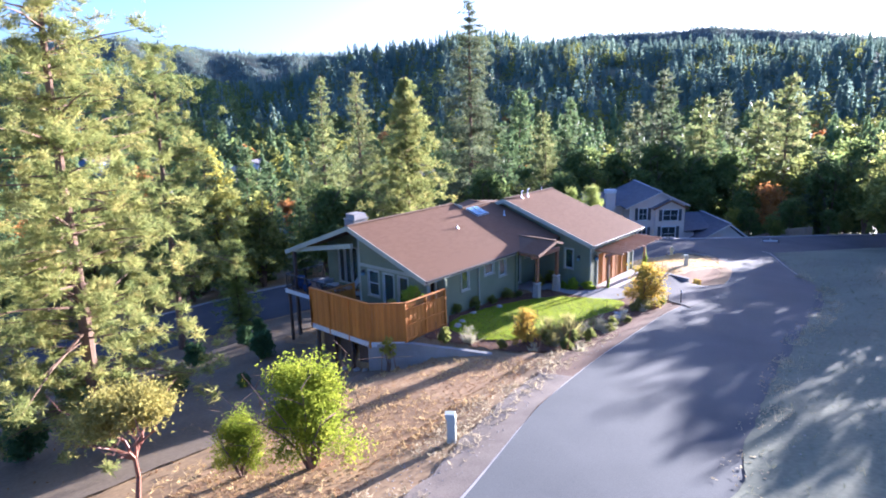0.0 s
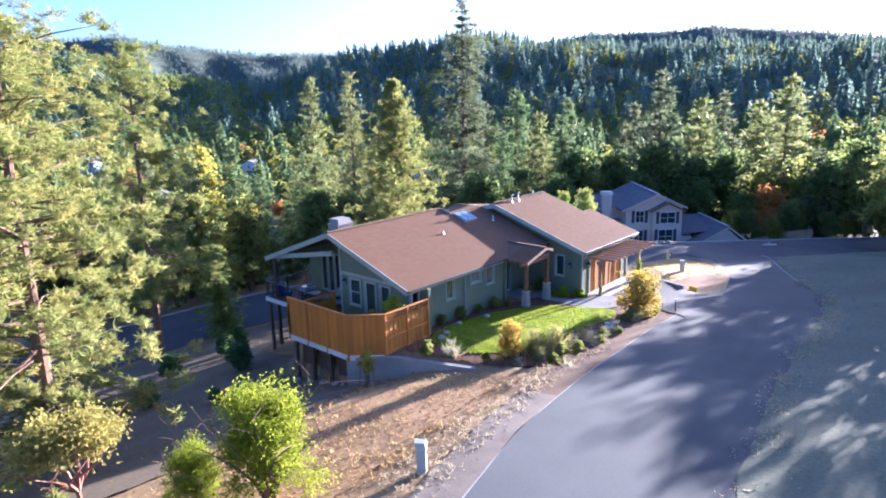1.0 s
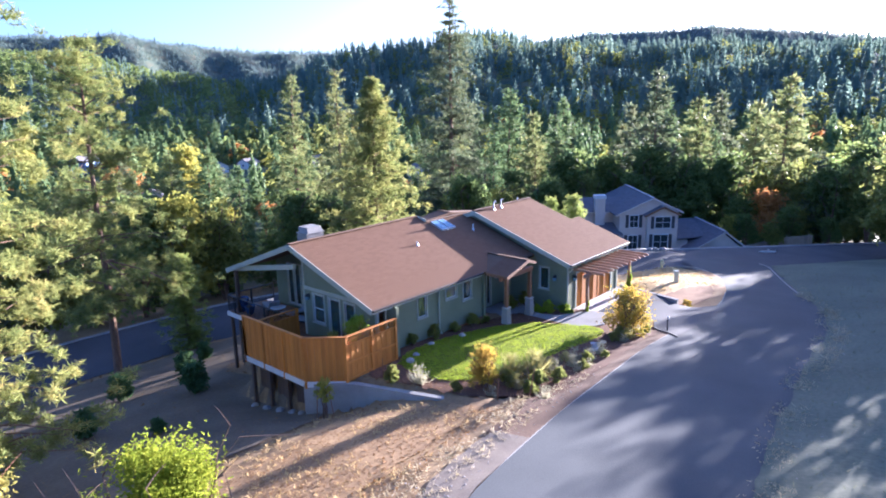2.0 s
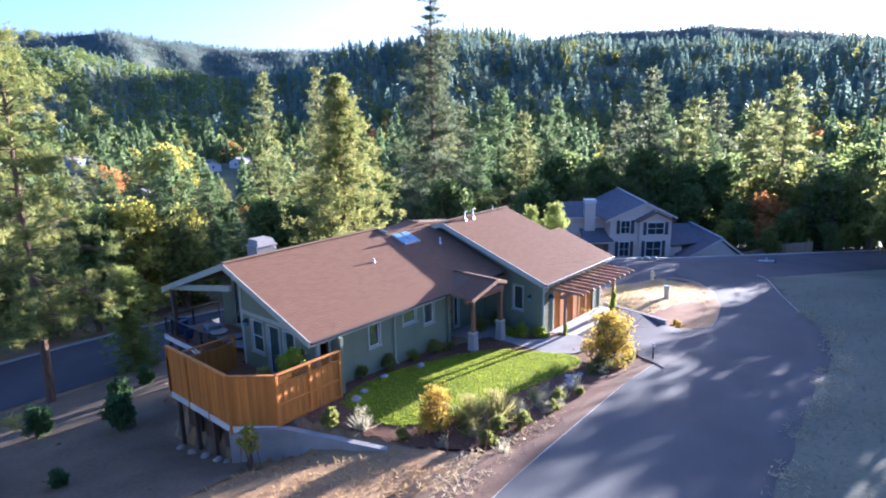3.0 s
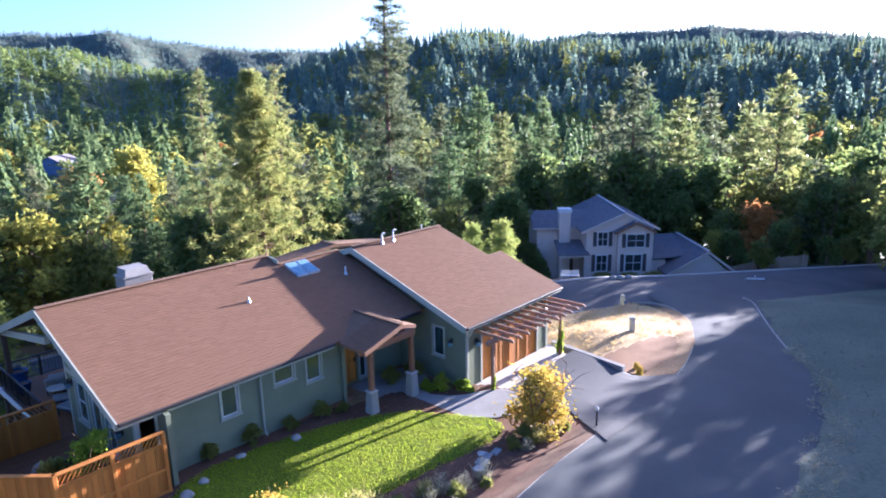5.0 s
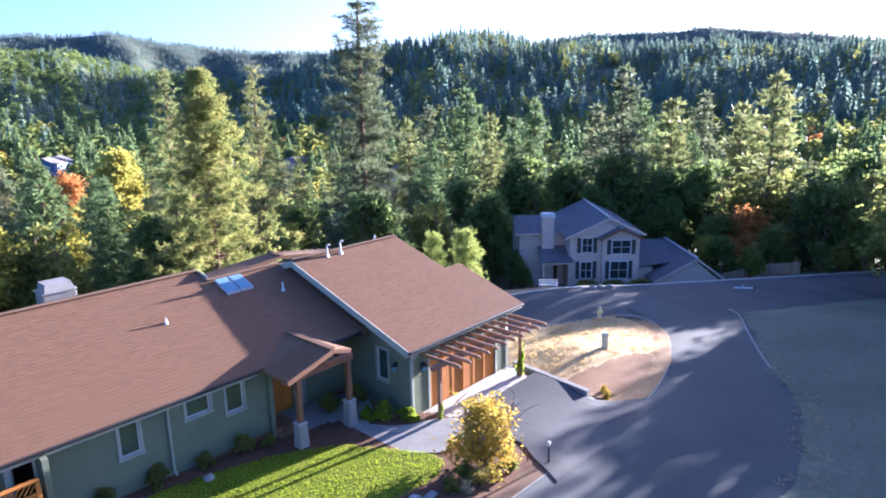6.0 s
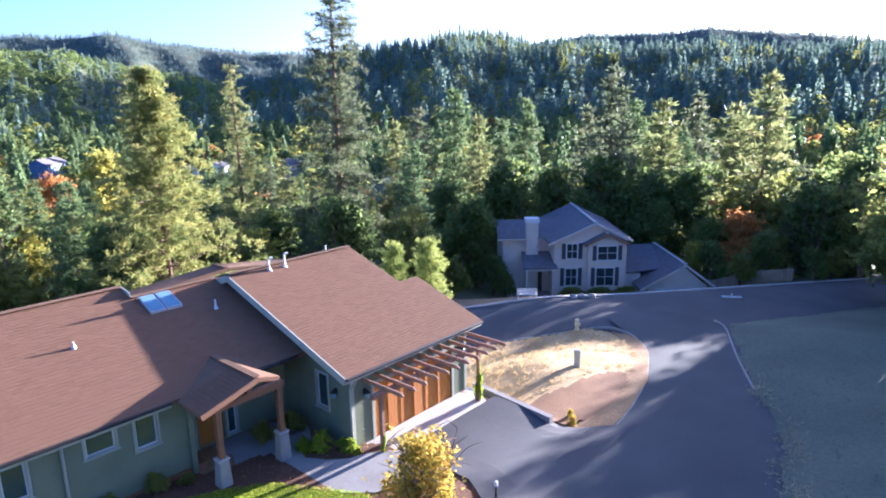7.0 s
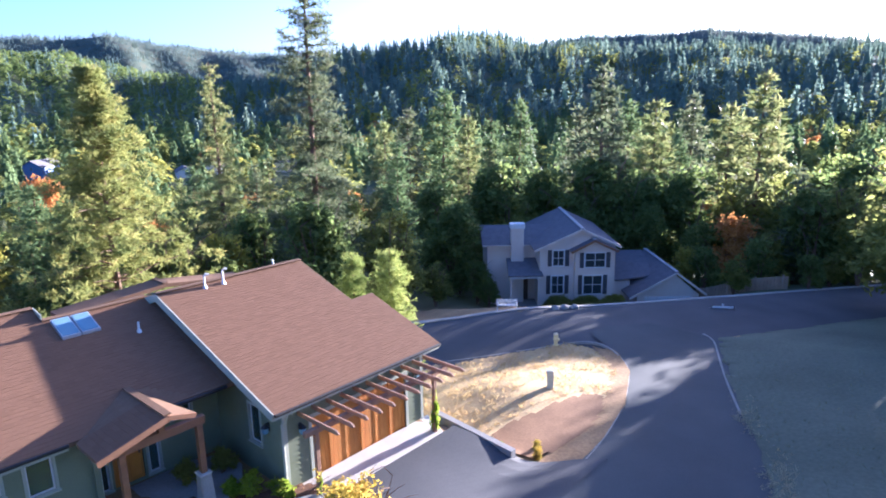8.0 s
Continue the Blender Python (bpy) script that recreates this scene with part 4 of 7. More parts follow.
# ---- deck furniture ----
M_CUSHION = mat("pale_cushion", (0.20, 0.22, 0.24), (0.28, 0.30, 0.32), 0.9, 3.0, 40.0, 0.2)
M_BLUEPOT = mat("blue_glaze", (0.02, 0.045, 0.14), (0.035, 0.07, 0.2), 0.25, 4.0, 30.0, 0.05)
M_TAN = mat("tan_cover", (0.30, 0.24, 0.17), (0.40, 0.33, 0.25), 0.9, 3.0, 30.0, 0.3)


def lounge():
    t = empty("lounge_chair")
    part("frame", box((-0.32, -0.9, 0.24), (0.32, 0.55, 0.30), 0.02), M_DARKMETAL, t)
    for x in (-0.29, 0.29):
        for y in (-0.82, 0.45):
            part("leg", box((x - 0.02, y - 0.02, 0), (x + 0.02, y + 0.02, 0.24)), M_DARKMETAL, t)
    part("cushion", box((-0.31, -0.9, 0.30), (0.31, 0.5, 0.40), 0.04), M_CUSHION, t, "grey seat cushion")
    part("backrest", box((-0.31, -0.05, -0.05), (0.31, 0.72, 0.07), 0.04, Matrix.Translation((0, 0.5, 0.34)) @ Matrix.Rotation(0.85, 4, "X")), M_CUSHION, t, "grey back cushion")
    return t


lc = tagged(lounge(), "reclining lounge chair with grey cushions", "chair", "deck chairs")
lc.matrix_world = pose(23.6, 29.7, DZ, 0, 0, 250)
for x, y, a in ((23.2, 28.4, 200), (23.4, 31.6, 160)):
    copy_thing(lc, pose(x, y, DZ, 0, 0, a))


def pot(x, y, z, r, h, material, label):
    t = empty("planter", pose(x, y, z))
    bm = bmesh.new()
    prof = [(0.62, 0), (0.85, 0.35), (1.0, 0.8), (0.98, 0.92), (1.08, 0.95), (1.08, 1.0), (0.92, 1.0), (0.88, 0.85)]
    rings = [[bm.verts.new((math.cos(k * math.pi / 8) * r * a, math.sin(k * math.pi / 8) * r * a, h * b)) for k in range(16)] for a, b in prof]
    for p, q in zip(rings, rings[1:]):
        for k in range(16):
            bm.faces.new((p[k], p[(k + 1) % 16], q[(k + 1) % 16], q[k]))
    bm.faces.new(rings[0][::-1])
    part("pot", bm, material, t, smooth=True)
    soil = bmesh.new()
    bmesh.ops.create_cone(soil, cap_ends=True, segments=16, radius1=r * 0.88, radius2=r * 0.88, depth=0.03, matrix=Matrix.Translation((0, 0, h * 0.87)))
    part("soil", soil, M_DARKWOOD, t)
    return tagged(t, label, "planter")


pot(22.5, 33.1, DZ, 0.36, 0.75, M_BLUEPOT, "glossy dark blue ceramic planter on the deck")
pot(22.4, 32.2, DZ, 0.28, 0.5, M_BLUEPOT, "smaller dark blue ceramic planter on the deck")
table = tagged(empty("side_table", pose(23.2, 30.6, DZ)), "small white round side table on the deck", "table")
bm = bmesh.new()
bmesh.ops.create_cone(bm, cap_ends=True, segments=20, radius1=0.42, radius2=0.42, depth=0.04, matrix=Matrix.Translation((0, 0, 0.52)))
part("tabletop", bm, M_WHITE, table)
for k in range(3):
    a = k * 2.094
    part("leg", add_tube(bmesh.new(), [(0.3 * math.cos(a), 0.3 * math.sin(a), 0), (0.1 * math.cos(a), 0.1 * math.sin(a), 0.5)], [0.02, 0.02], 6), M_DARKMETAL, table)
cover = part("furniture_cover", rock((0.35, 0.3, 0.5), 8, M_TAN), M_TAN, None, smooth=True)
cover.matrix_world = pose(20.6, 24.2, DZ + 0.42)
tagged(cover, "tan fabric cover over patio furniture", "cover")
chairs = empty("patio_chair", pose(21.4, 23.6, DZ, 0, 0, 30))
for x in (-0.24, 0.24):
    for y in (-0.24, 0.24):
        part("leg", box((x - 0.02, y - 0.02, 0), (x + 0.02, y + 0.02, 0.42 if y < 0 else 0.9)), M_DARKMETAL, chairs)
part("seat", box((-0.26, -0.26, 0.42), (0.26, 0.26, 0.46), 0.01), M_DARKMETAL, chairs)
part("backrest", box((-0.24, 0.225, 0.55), (0.24, 0.255, 0.9), 0.01), M_DARKMETAL, chairs)
tagged(chairs, "black metal patio chair on the deck", "chair", "patio chairs")
copy_thing(chairs, pose(21.9, 22.8, DZ, 0, 0, 200))

# ---- yard surfaces ----
M_MULCH = mat("bark_mulch", (0.075, 0.04, 0.025), (0.17, 0.095, 0.06), 0.95, 1.5, 18.0, 0.8, spread=0.8)
M_GRAVEL = mat("verge_gravel", (0.115, 0.092, 0.072), (0.25, 0.21, 0.165), 0.95, 1.2, 20.0, 0.8, spread=0.8)
M_STRAW = mat("straw_ground", (0.26, 0.16, 0.085), (0.56, 0.44, 0.22), 0.95, 0.7, 9.0, 0.7, spread=0.8)
M_LITTER = mat("leaf_litter", (0.15, 0.085, 0.045), (0.40, 0.27, 0.13), 0.95, 0.6, 8.0, 0.8, spread=0.8)


def sheet(name, outline, lift, material, step=0.4, label="", category="", seed=1):
    """A patch of ground cover inside a closed outline, draped on the land."""
    pts = outline
    xs_, ys_ = [p[0] for p in pts], [p[1] for p in pts]
    r = np.random.RandomState(seed)
    X = np.arange(min(xs_), max(xs_) + step, step)
    Y = np.arange(min(ys_), max(ys_) + step, step)
    GX_, GY_ = np.meshgrid(X, Y)
    inside = np.zeros(GX_.shape, bool)
    n = len(pts)
    for i in range(n):
        (x0, y0), (x1, y1) = pts[i], pts[(i + 1) % n]
        if y0 == y1:
            continue
        c = ((y0 > GY_) != (y1 > GY_)) & (GX_ < (x1 - x0) * (GY_ - y0) / (y1 - y0) + x0)
        inside ^= c
    vid, vs, fs = {}, [], []

    def vert(i, j):
        if (i, j) not in vid:
            vid[(i, j)] = len(vs)
            x, y = X[j] + r.normal(0, step * 0.12), Y[i] + r.normal(0, step * 0.12)
            vs.append((x, y, 0))
        return vid[(i, j)]
    for i in range(len(Y) - 1):
        for j in range(len(X) - 1):
            if inside[i, j] and inside[i + 1, j] and inside[i, j + 1] and inside[i + 1, j + 1]:
                fs.append((vert(i, j), vert(i, j + 1), vert(i + 1, j + 1), vert(i + 1, j)))
    a = np.array(vs)
    z = ground(a[:, 0], a[:, 1]) + lift
    ob = new(name, mesh_of(name, np.column_stack([a[:, :2], z]).tolist(), fs, material, True))
    return tagged(ob, label, category, kind="structure")


def curve_pts(pts, passes=2):
    line = [(*p, 0) for p in pts]
    line = rounded(line + [line[0]], passes)
    return [(p[0], p[1]) for p in line]


lawn_line = curve_pts([(22.7, 20.6), (22.4, 19.2), (22.6, 17.9), (23.8, 16.7), (26.5, 16.1), (29.3, 15.95), (31.9, 15.6), (33.4, 15.8), (33.7, 16.8), (32.4, 18.7), (31.9, 19.6), (30.2, 20.5), (28.0, 21.15), (25.2, 21.4), (23.6, 21.2)])
sheet("mulch_bed", curve_pts([(20.9, 20.9), (21.9, 16.9), (22.6, 14.6), (23.6, 12.6), (28, 13.0), (33, 13.6), (37.2, 13.9), (37.4, 16.0), (36.4, 17.6), (36.1, 19.2), (34.9, 19.6), (33.5, 21.2), (31.0, 21.6), (29.5, 22.2), (23, 22.2)], 1), 0.05, M_MULCH, 0.2, "dark brown bark mulch bed round the lawn", "flower bed")
sheet("lawn", lawn_line, 0.085, M_LAWN, 0.2, "bright green mown lawn", "lawn")
def band(name, xs_, y0f, y1f, lift, material, cuts, label, category):
    """A strip of ground cover draped on the land between two lines y(x)."""
    vs, fs = [], []
    for x in xs_:
        for k in range(cuts + 1):
            vs.append((x, y0f(x) + (y1f(x) - y0f(x)) * k / cuts))
    n = cuts + 1
    for i in range(len(xs_) - 1):
        for k in range(cuts):
            fs.append((i * n + k, (i + 1) * n + k, (i + 1) * n + k + 1, i * n + k + 1))
    a = np.array(vs)
    ob = new(name, mesh_of(name, np.column_stack([a, ground(a[:, 0], a[:, 1]) + lift]).tolist(), fs, material, True))
    return tagged(ob, label, category, kind="structure")


def kerb_y(x):
    return float(np.interp(x, KERB_X, KERB_Y))


M_SOIL = mat("bed_soil", (0.085, 0.052, 0.034), (0.19, 0.125, 0.082), 0.95, 1.0, 16.0, 0.8, spread=0.8)
band("verge", np.linspace(-40, 19.5, 220), lambda x: kerb_y(x) + 0.03, lambda x: kerb_y(x) + 1.6 + 0.3 * noise.noise(Vector((x * 0.9, 0.0, 1.0))), 0.045, M_GRAVEL, 8, "brown gravel verge beside the road", "verge")
band("verge_soil", np.linspace(19.3, 36.6, 90), lambda x: kerb_y(x) + 0.03, lambda x: kerb_y(x) + 1.7 - 0.03 * (x - 20) + 0.3 * noise.noise(Vector((x * 0.9, 0.0, 1.0))), 0.04, M_SOIL, 8, "dark brown soil below the planting bed", "verge")
band("lot_edge", np.linspace(41.9, 57.5, 60), lambda x: kerb_y(x) + 0.02, lambda x: kerb_y(x) + 1.3, 0.05, M_LITTER, 5, "dry soil and straw behind the kerb", "ground")
sheet("litter", curve_pts([(5, 11.5), (10, 12.4), (16, 13.6), (21.5, 14.4), (21.2, 16.4), (19, 19.5), (14, 19.5), (8, 18.5), (3, 15)], 1), 0.05, M_LITTER, 0.3, "sunlit dry leaf litter and grass", "ground")
sheet("vacant_lot", curve_pts([(42.3, 16.0), (45.5, 14.9), (50.5, 15.9), (54, 17.4), (57.0, 19.8), (57.4, 21.3), (54.6, 23.4), (49, 28.0), (44, 28), (42.3, 22)], 1), 0.06, M_STRAW, 0.3, "vacant lot mound of dry straw-coloured grass", "ground")


M_FLOOR = mat("slope_floor", (0.09, 0.072, 0.05), (0.21, 0.165, 0.11), 0.95, 0.5, 7.0, 0.8, spread=0.8)
M_BANK = mat("bank_soil", (0.065, 0.080, 0.055), (0.165, 0.175, 0.125), 0.95, 0.22, 6.0, 0.8, spread=0.8)
sheet("slope_floor", curve_pts([(-8, 20), (4, 19.5), (12, 20.2), (17.5, 20.0), (19.0, 20.9), (19.6, 22.6), (19.8, 27.5), (21.6, 28), (21.2, 34.5), (25, 35), (31, 36), (33, 40), (26, 42.8), (10, 43.5), (-8, 43)], 1), 0.06, M_FLOOR, 0.4, "slope under the pines, a darker brown than the open ground", "ground")
def bank_y(x):
    return float(np.interp(x, BANK_X, BANK_Y))


band("bank", np.linspace(-58, 95, 900), lambda x: bank_y(x) + 0.35 * noise.noise(Vector((x * 0.35, 0.0, 5.0))) + 0.08 * noise.noise(Vector((x * 1.3, 1.0, 5.0))), lambda x: -14.0, 0.075, M_BANK, 60, "shaded grassy bank across the road", "bank")
M_REDSOIL = mat("red_soil", (0.13, 0.070, 0.038), (0.27, 0.160, 0.085), 0.95, 0.8, 10.0, 0.8, spread=0.8)
sheet("bare_soil", curve_pts([(42.7, 15.1), (45.5, 14.6), (48.6, 15.2), (50.6, 16.2), (49.4, 17.2), (47.0, 17.4), (44.6, 17.9), (42.8, 17.6)], 1), 0.08, M_REDSOIL, 0.2, "bare reddish-brown soil at the foot of the lot", "ground")


def flat_patch(name, outline, z, thick, material, label, category, kind="structure"):
    bm = prism([(x, y, z) for x, y in outline], (0, 0, -thick))
    return tagged(part(name, bm, material), label, category, kind=kind)


flat_patch("apron", [(35.5, 17.95), (41.1, 17.95), (41.7, 19.3), (35.5, 19.3)], 0.04, 0.2, M_SLAB, "pale concrete apron before the garage", "slab")
flat_patch("walkway", curve_pts([(30.3, 23.1), (30.6, 20.0), (31.9, 19.0), (33.2, 17.3), (34.0, 16.4), (35.3, 16.5), (36.2, 17.6), (35.4, 18.4), (34.2, 18.9), (33.4, 20.3), (34.9, 21.0), (35.1, 23.1)], 1), 0.22, 0.4, M_CONCRETE, "grey concrete entry walk and porch floor", "walkway")
def slope_patch(name, left, right, zf, lift, material, rows=14, cuts=10):
    """A paved band between two edges, with skirts that reach into the soil."""
    vs, fs = [], []
    n = cuts + 3
    for i in range(rows + 1):
        t = i / rows * (len(left) - 1)
        k = min(int(t), len(left) - 2)
        f = t - k
        a = [left[k][c] * (1 - f) + left[k + 1][c] * f for c in (0, 1)]
        b = [right[k][c] * (1 - f) + right[k + 1][c] * f for c in (0, 1)]
        for j in range(-1, cuts + 2):
            u = min(max(j / cuts, 0), 1)
            x, y = a[0] + (b[0] - a[0]) * u, a[1] + (b[1] - a[1]) * u
            vs.append((x, y, zf(x, y) + lift - (0.3 if j in (-1, cuts + 1) else 0)))
    for i in range(rows):
        for j in range(n - 1):
            fs.append((i * n + j, i * n + j + 1, (i + 1) * n + j + 1, (i + 1) * n + j))
    return new(name, mesh_of(name, vs, fs, material, False))


def drive_z(x, y):
    k = float(smooth01((17.95 - y) / 4.2))
    z = -0.03 * (1 - k) + plane_z(x) * k
    # the flared sides run down to the soil
    side = max(float(smooth01((x - 41.0) / 1.4)), float(smooth01((37.4 - x) / 1.3))) * float(smooth01((16.6 - y) / 1.2))
    return z + (g(x, y) + 0.03 - z) * side


drive = slope_patch("driveway", [(35.5, 17.97), (36.3, 16.4), (36.5, 15.0), (34.9, 12.6)], [(41.7, 17.97), (41.86, 16.4), (42.5, 15.0), (44.6, 13.1)], drive_z, 0.062, M_ASPHALT_OLD)
tagged(drive, "dark asphalt driveway", "driveway", kind="structure")
lw = part("low_wall", prism([(41.9, 19.3, 0.12), (42.15, 19.3, 0.12), (42.1, 15.4, -0.16), (41.85, 15.4, -0.16)], (0, 0, -1.0)), M_CONCRETE)
tagged(lw, "low pale concrete wall edging the driveway", "wall")


def kerb(line, label, w=0.11, h=0.07):
    vs, fs = [], []
    a, b = offset_line(line, w / 2), offset_line(line, -w / 2)
    for (x0, y0, z0), (x1, y1, z1) in zip(a, b):
        vs += [(x0, y0, z0 - 0.1), (x0, y0, z0 + h), (x1, y1, z1 + h), (x1, y1, z1 - 0.1)]
    for i in range(len(line) - 1):
        k = i * 4
        for j in range(4):
            fs.append((k + j, k + (j + 1) % 4, k + 4 + (j + 1) % 4, k + 4 + j))
    fs += [(0, 3, 2, 1), (len(vs) - 4, len(vs) - 3, len(vs) - 2, len(vs) - 1)]
    return tagged(new("kerb", mesh_of("kerb", vs, fs, M_CONCRETE)), label, "kerb", kind="structure")


kl = [(x, float(np.interp(x, KERB_X, KERB_Y)), plane_z(x)) for x in (-30, 0, 5, 10, 16, 22, 27, 32, 36.3)]
kerb(rounded(kl, 2), "pale concrete road edge", 0.1, 0.04)
kl = [(43.4, 13.6, plane_z(43.4)), (46, 14.0, plane_z(46)), (50, 15.05, plane_z(50)), (54.5, 16.9, plane_z(54.5)), (56.4, 18.3, plane_z(56.4)), (58.0, 20.2, plane_z(58)), (57.6, 21.4, plane_z(57.6)), (55, 23.2, -2.5), (51.5, 26.0, -2.8), (47, 31.0, -3.5)]
kerb(rounded(kl, 2), "pale concrete kerb round the vacant lot", 0.09, 0.05)
kl = [(65.3, 17.0, plane_z(65.3)), (64.4, 16.0, plane_z(64.4)), (61, 14.6, plane_z(61)), (57, 12.9, plane_z(57)), (53.0, 11.0, plane_z(53))]
kerb(rounded(kl, 2), "pale concrete kerb at the road corner")
far_k = [p for p in offset_line(street_line, HALF + 0.1) if p[0] > -30]
kerb(far_k, "pale concrete kerb of the side street", 0.4, 0.12)

# ---- street furniture ----
M_PEDESTAL = mat("pedestal_green", (0.30, 0.33, 0.29), (0.38, 0.41, 0.36), 0.6, 3.0, 30.0, 0.05)


def pedestal(x, y, h, w, material, label):
    t = empty("utility_pedestal", pose(x, y, g(x, y), 0, 0, 35))
    part("body", box((-w / 2, -w / 2, -0.2), (w / 2, w / 2, h * 0.82), 0.02), material, t)
    part("lid", prism([(-w / 2 - 0.015, -w / 2 - 0.015, h * 0.82), (w / 2 + 0.015, -w / 2 - 0.015, h * 0.82), (w / 2 - 0.01, -w / 2 + 0.02, h), (-w / 2 + 0.01, -w / 2 + 0.02, h)], (0, w + 0.03, 0)), material, t)
    part("latch", box((-0.02, -w / 2 - 0.02, h * 0.6), (0.02, -w / 2, h * 0.7)), M_DARKMETAL, t)
    return tagged(t, label, "utility box")


pedestal(12.5, 11.45, 0.98, 0.27, M_PEDESTAL, "pale grey-green utility pedestal beside the road")
pedestal(49.0, 18.3, 0.95, 0.3, M_PEDESTAL, "grey-green utility pedestal in the dry lot")
hyd = tagged(empty("fire_hydrant", pose(56.0, 22.3, g(56, 22.3))), "weathered pale yellow hydrant at the lot corner", "hydrant")
M_HYD = mat("pale_yellow_paint", (0.55, 0.48, 0.26), (0.66, 0.58, 0.34), 0.5, 4.0, 30.0, 0.05)
part("barrel", add_tube(bmesh.new(), [(0, 0, -0.1), (0, 0, 0.08), (0, 0, 0.1), (0, 0, 0.62), (0, 0, 0.72), (0, 0, 0.82)], [0.17, 0.17, 0.12, 0.12, 0.15, 0.05], 12), M_HYD, hyd)
part("nozzle", add_tube(bmesh.new(), [(-0.22, 0, 0.48), (0.22, 0, 0.48)], [0.07, 0.07], 10), M_HYD, hyd)
part("nozzle", add_tube(bmesh.new(), [(0, 0, 0.45), (0, -0.22, 0.45)], [0.08, 0.08], 10), M_HYD, hyd)
sgn = tagged(empty("road_barrier", pose(73.6, 18.5, g(73.6, 18.5) + 0.06, 0, 0, -58)), "low white road barrier board on short feet", "barrier")
part("board", box((-0.85, -0.04, 0.06), (0.85, 0.04, 0.2), 0.01), M_WHITE, sgn)
for x in (-0.8, 0.8):
    part("foot", box((x - 0.05, -0.3, 0), (x + 0.05, 0.3, 0.06)), M_DARKMETAL, sgn)
    part("leg", box((x - 0.03, -0.07, 0.06), (x + 0.03, -0.04, 0.3)), M_DARKMETAL, sgn)
part("lamp", box((-0.05, -0.05, 0.26), (0.05, 0.05, 0.40), 0.02), M_WHITE, sgn)
for k, (x, y, h, a) in enumerate(((23.05, 13.7, 1.25, 8), (24.4, 14.6, 1.0, -4), (22.2, 14.6, 0.9, 2), (21.4, 20.2, 0.9, 0), (19.0, 20.7, 1.4, -6), (18.5, 21.2, 1.3, 4), (35.6, 14.2, 0.6, 0), (26.7, 14.4, 0.8, 3))):
    st = part("garden_stake", add_tube(bmesh.new(), [(0, 0, -0.2), (0, 0, h)], [0.022, 0.02], 6), M_BEAM)
    st.matrix_world = pose(x, y, g(x, y), a, a / 2, 0)
    tagged(st, "thin wooden stake in the planting bed", "stake", "garden stakes")
# pale flat stones between the lawn and the bed
for x, y, turn in ((30.82, 15.12, 12), (31.26, 15.16, 20), (31.74, 15.14, 8)):
    st = part("stepping_stone", bar((-0.2, 0, 0), (0.2, 0, 0), 0.26, 0.09, 0.02), M_CONCRETE)
    st.matrix_basis = pose(x, y, g(x, y) + 0.07, 0, 0, turn)
    tagged(st, "pale flat rectangular stone at the lawn's edge", "stone", "stones at the lawn's edge")
mk = tagged(empty("marker_post", pose(35.9, 13.55, g(35.9, 13.55))), "short dark marker post with a white top by the driveway", "post")
part("post", add_tube(bmesh.new(), [(0, 0, -0.2), (0, 0, 0.72)], [0.035, 0.03], 8), M_DARKMETAL, mk)
part("cap", add_tube(bmesh.new(), [(0, 0, 0.7), (0, 0, 0.74), (0, 0, 0.84), (0, 0, 0.88)], [0.04, 0.06, 0.06, 0.03], 10), M_WHITE, mk, "white reflector cap")
for k, (x, y) in enumerate(((30.5, 14.9), (30.9, 15.1), (31.3, 15.35))):
    st = part("stepping_stone", rock((0.26, 0.2, 0.03), k + 60, M_SLAB), M_SLAB)
    st.matrix_world = pose(x, y, g(x, y) + 0.05, 0, 0, k * 40)
    tagged(st, "flat pale stepping stone", "stone", "stepping stones")

# ---- house across the street ----
M_CREAM = mat("cream_siding", (0.52, 0.44, 0.37), (0.60, 0.52, 0.45), 0.75, 1.0, 20.0, 0.1)
M_GREYROOF = mat("grey_shingle", (0.11, 0.105, 0.115), (0.17, 0.16, 0.17), 0.9, 2.0, 18.0, 0.5)
# paler than the roof: sunlight along the ridges is put into this colour
M_SUNLIT_RIDGE = mat("sunlit_ridge_shingle", (0.30, 0.29, 0.28), (0.42, 0.40, 0.38), 0.7, 2.0, 18.0, 0.3)
M_SHUTTER = mat("dark_shutter", (0.03, 0.03, 0.035), (0.06, 0.06, 0.065), 0.6, 3.0, 30.0, 0.1)
FH = Matrix.Translation((75.36, 33.99, 0)) @ Matrix.Rotation(radians(-48), 4, "Z")
fh = tagged(empty("house", FH), "two-storey cream house with grey roofs and dark shutters", "house")


def fp(name, bm, material, label="", parent=None):
    """Local: x along the street front, y away from the street, z up."""
    return part(name, bm, material, parent or fh, label)


GZ0 = -7.5
# main block with its gable towards the street, and a bay with a smaller gable
fp("wall", box((-1.7, 0.0, GZ0 - 1), (5.3, 11.0, -1.75)), M_CREAM)
fp("wall", prism([(-1.7, 0.0, -1.75), (5.3, 0.0, -1.75), (5.3, 0.0, -1.6), (2.1, 0.0, -0.02), (-1.7, 0.0, -1.65)], (0, 11.0, 0)), M_CREAM)
fp("wall", box((1.45, -0.6, GZ0 - 1), (4.95, 0.0, -1.85)), M_CREAM)
fp("wall", prism([(1.45, -0.6, -1.85), (4.95, -0.6, -1.85), (3.15, -0.6, -1.0)], (0, 0.7, 0)), M_CREAM)
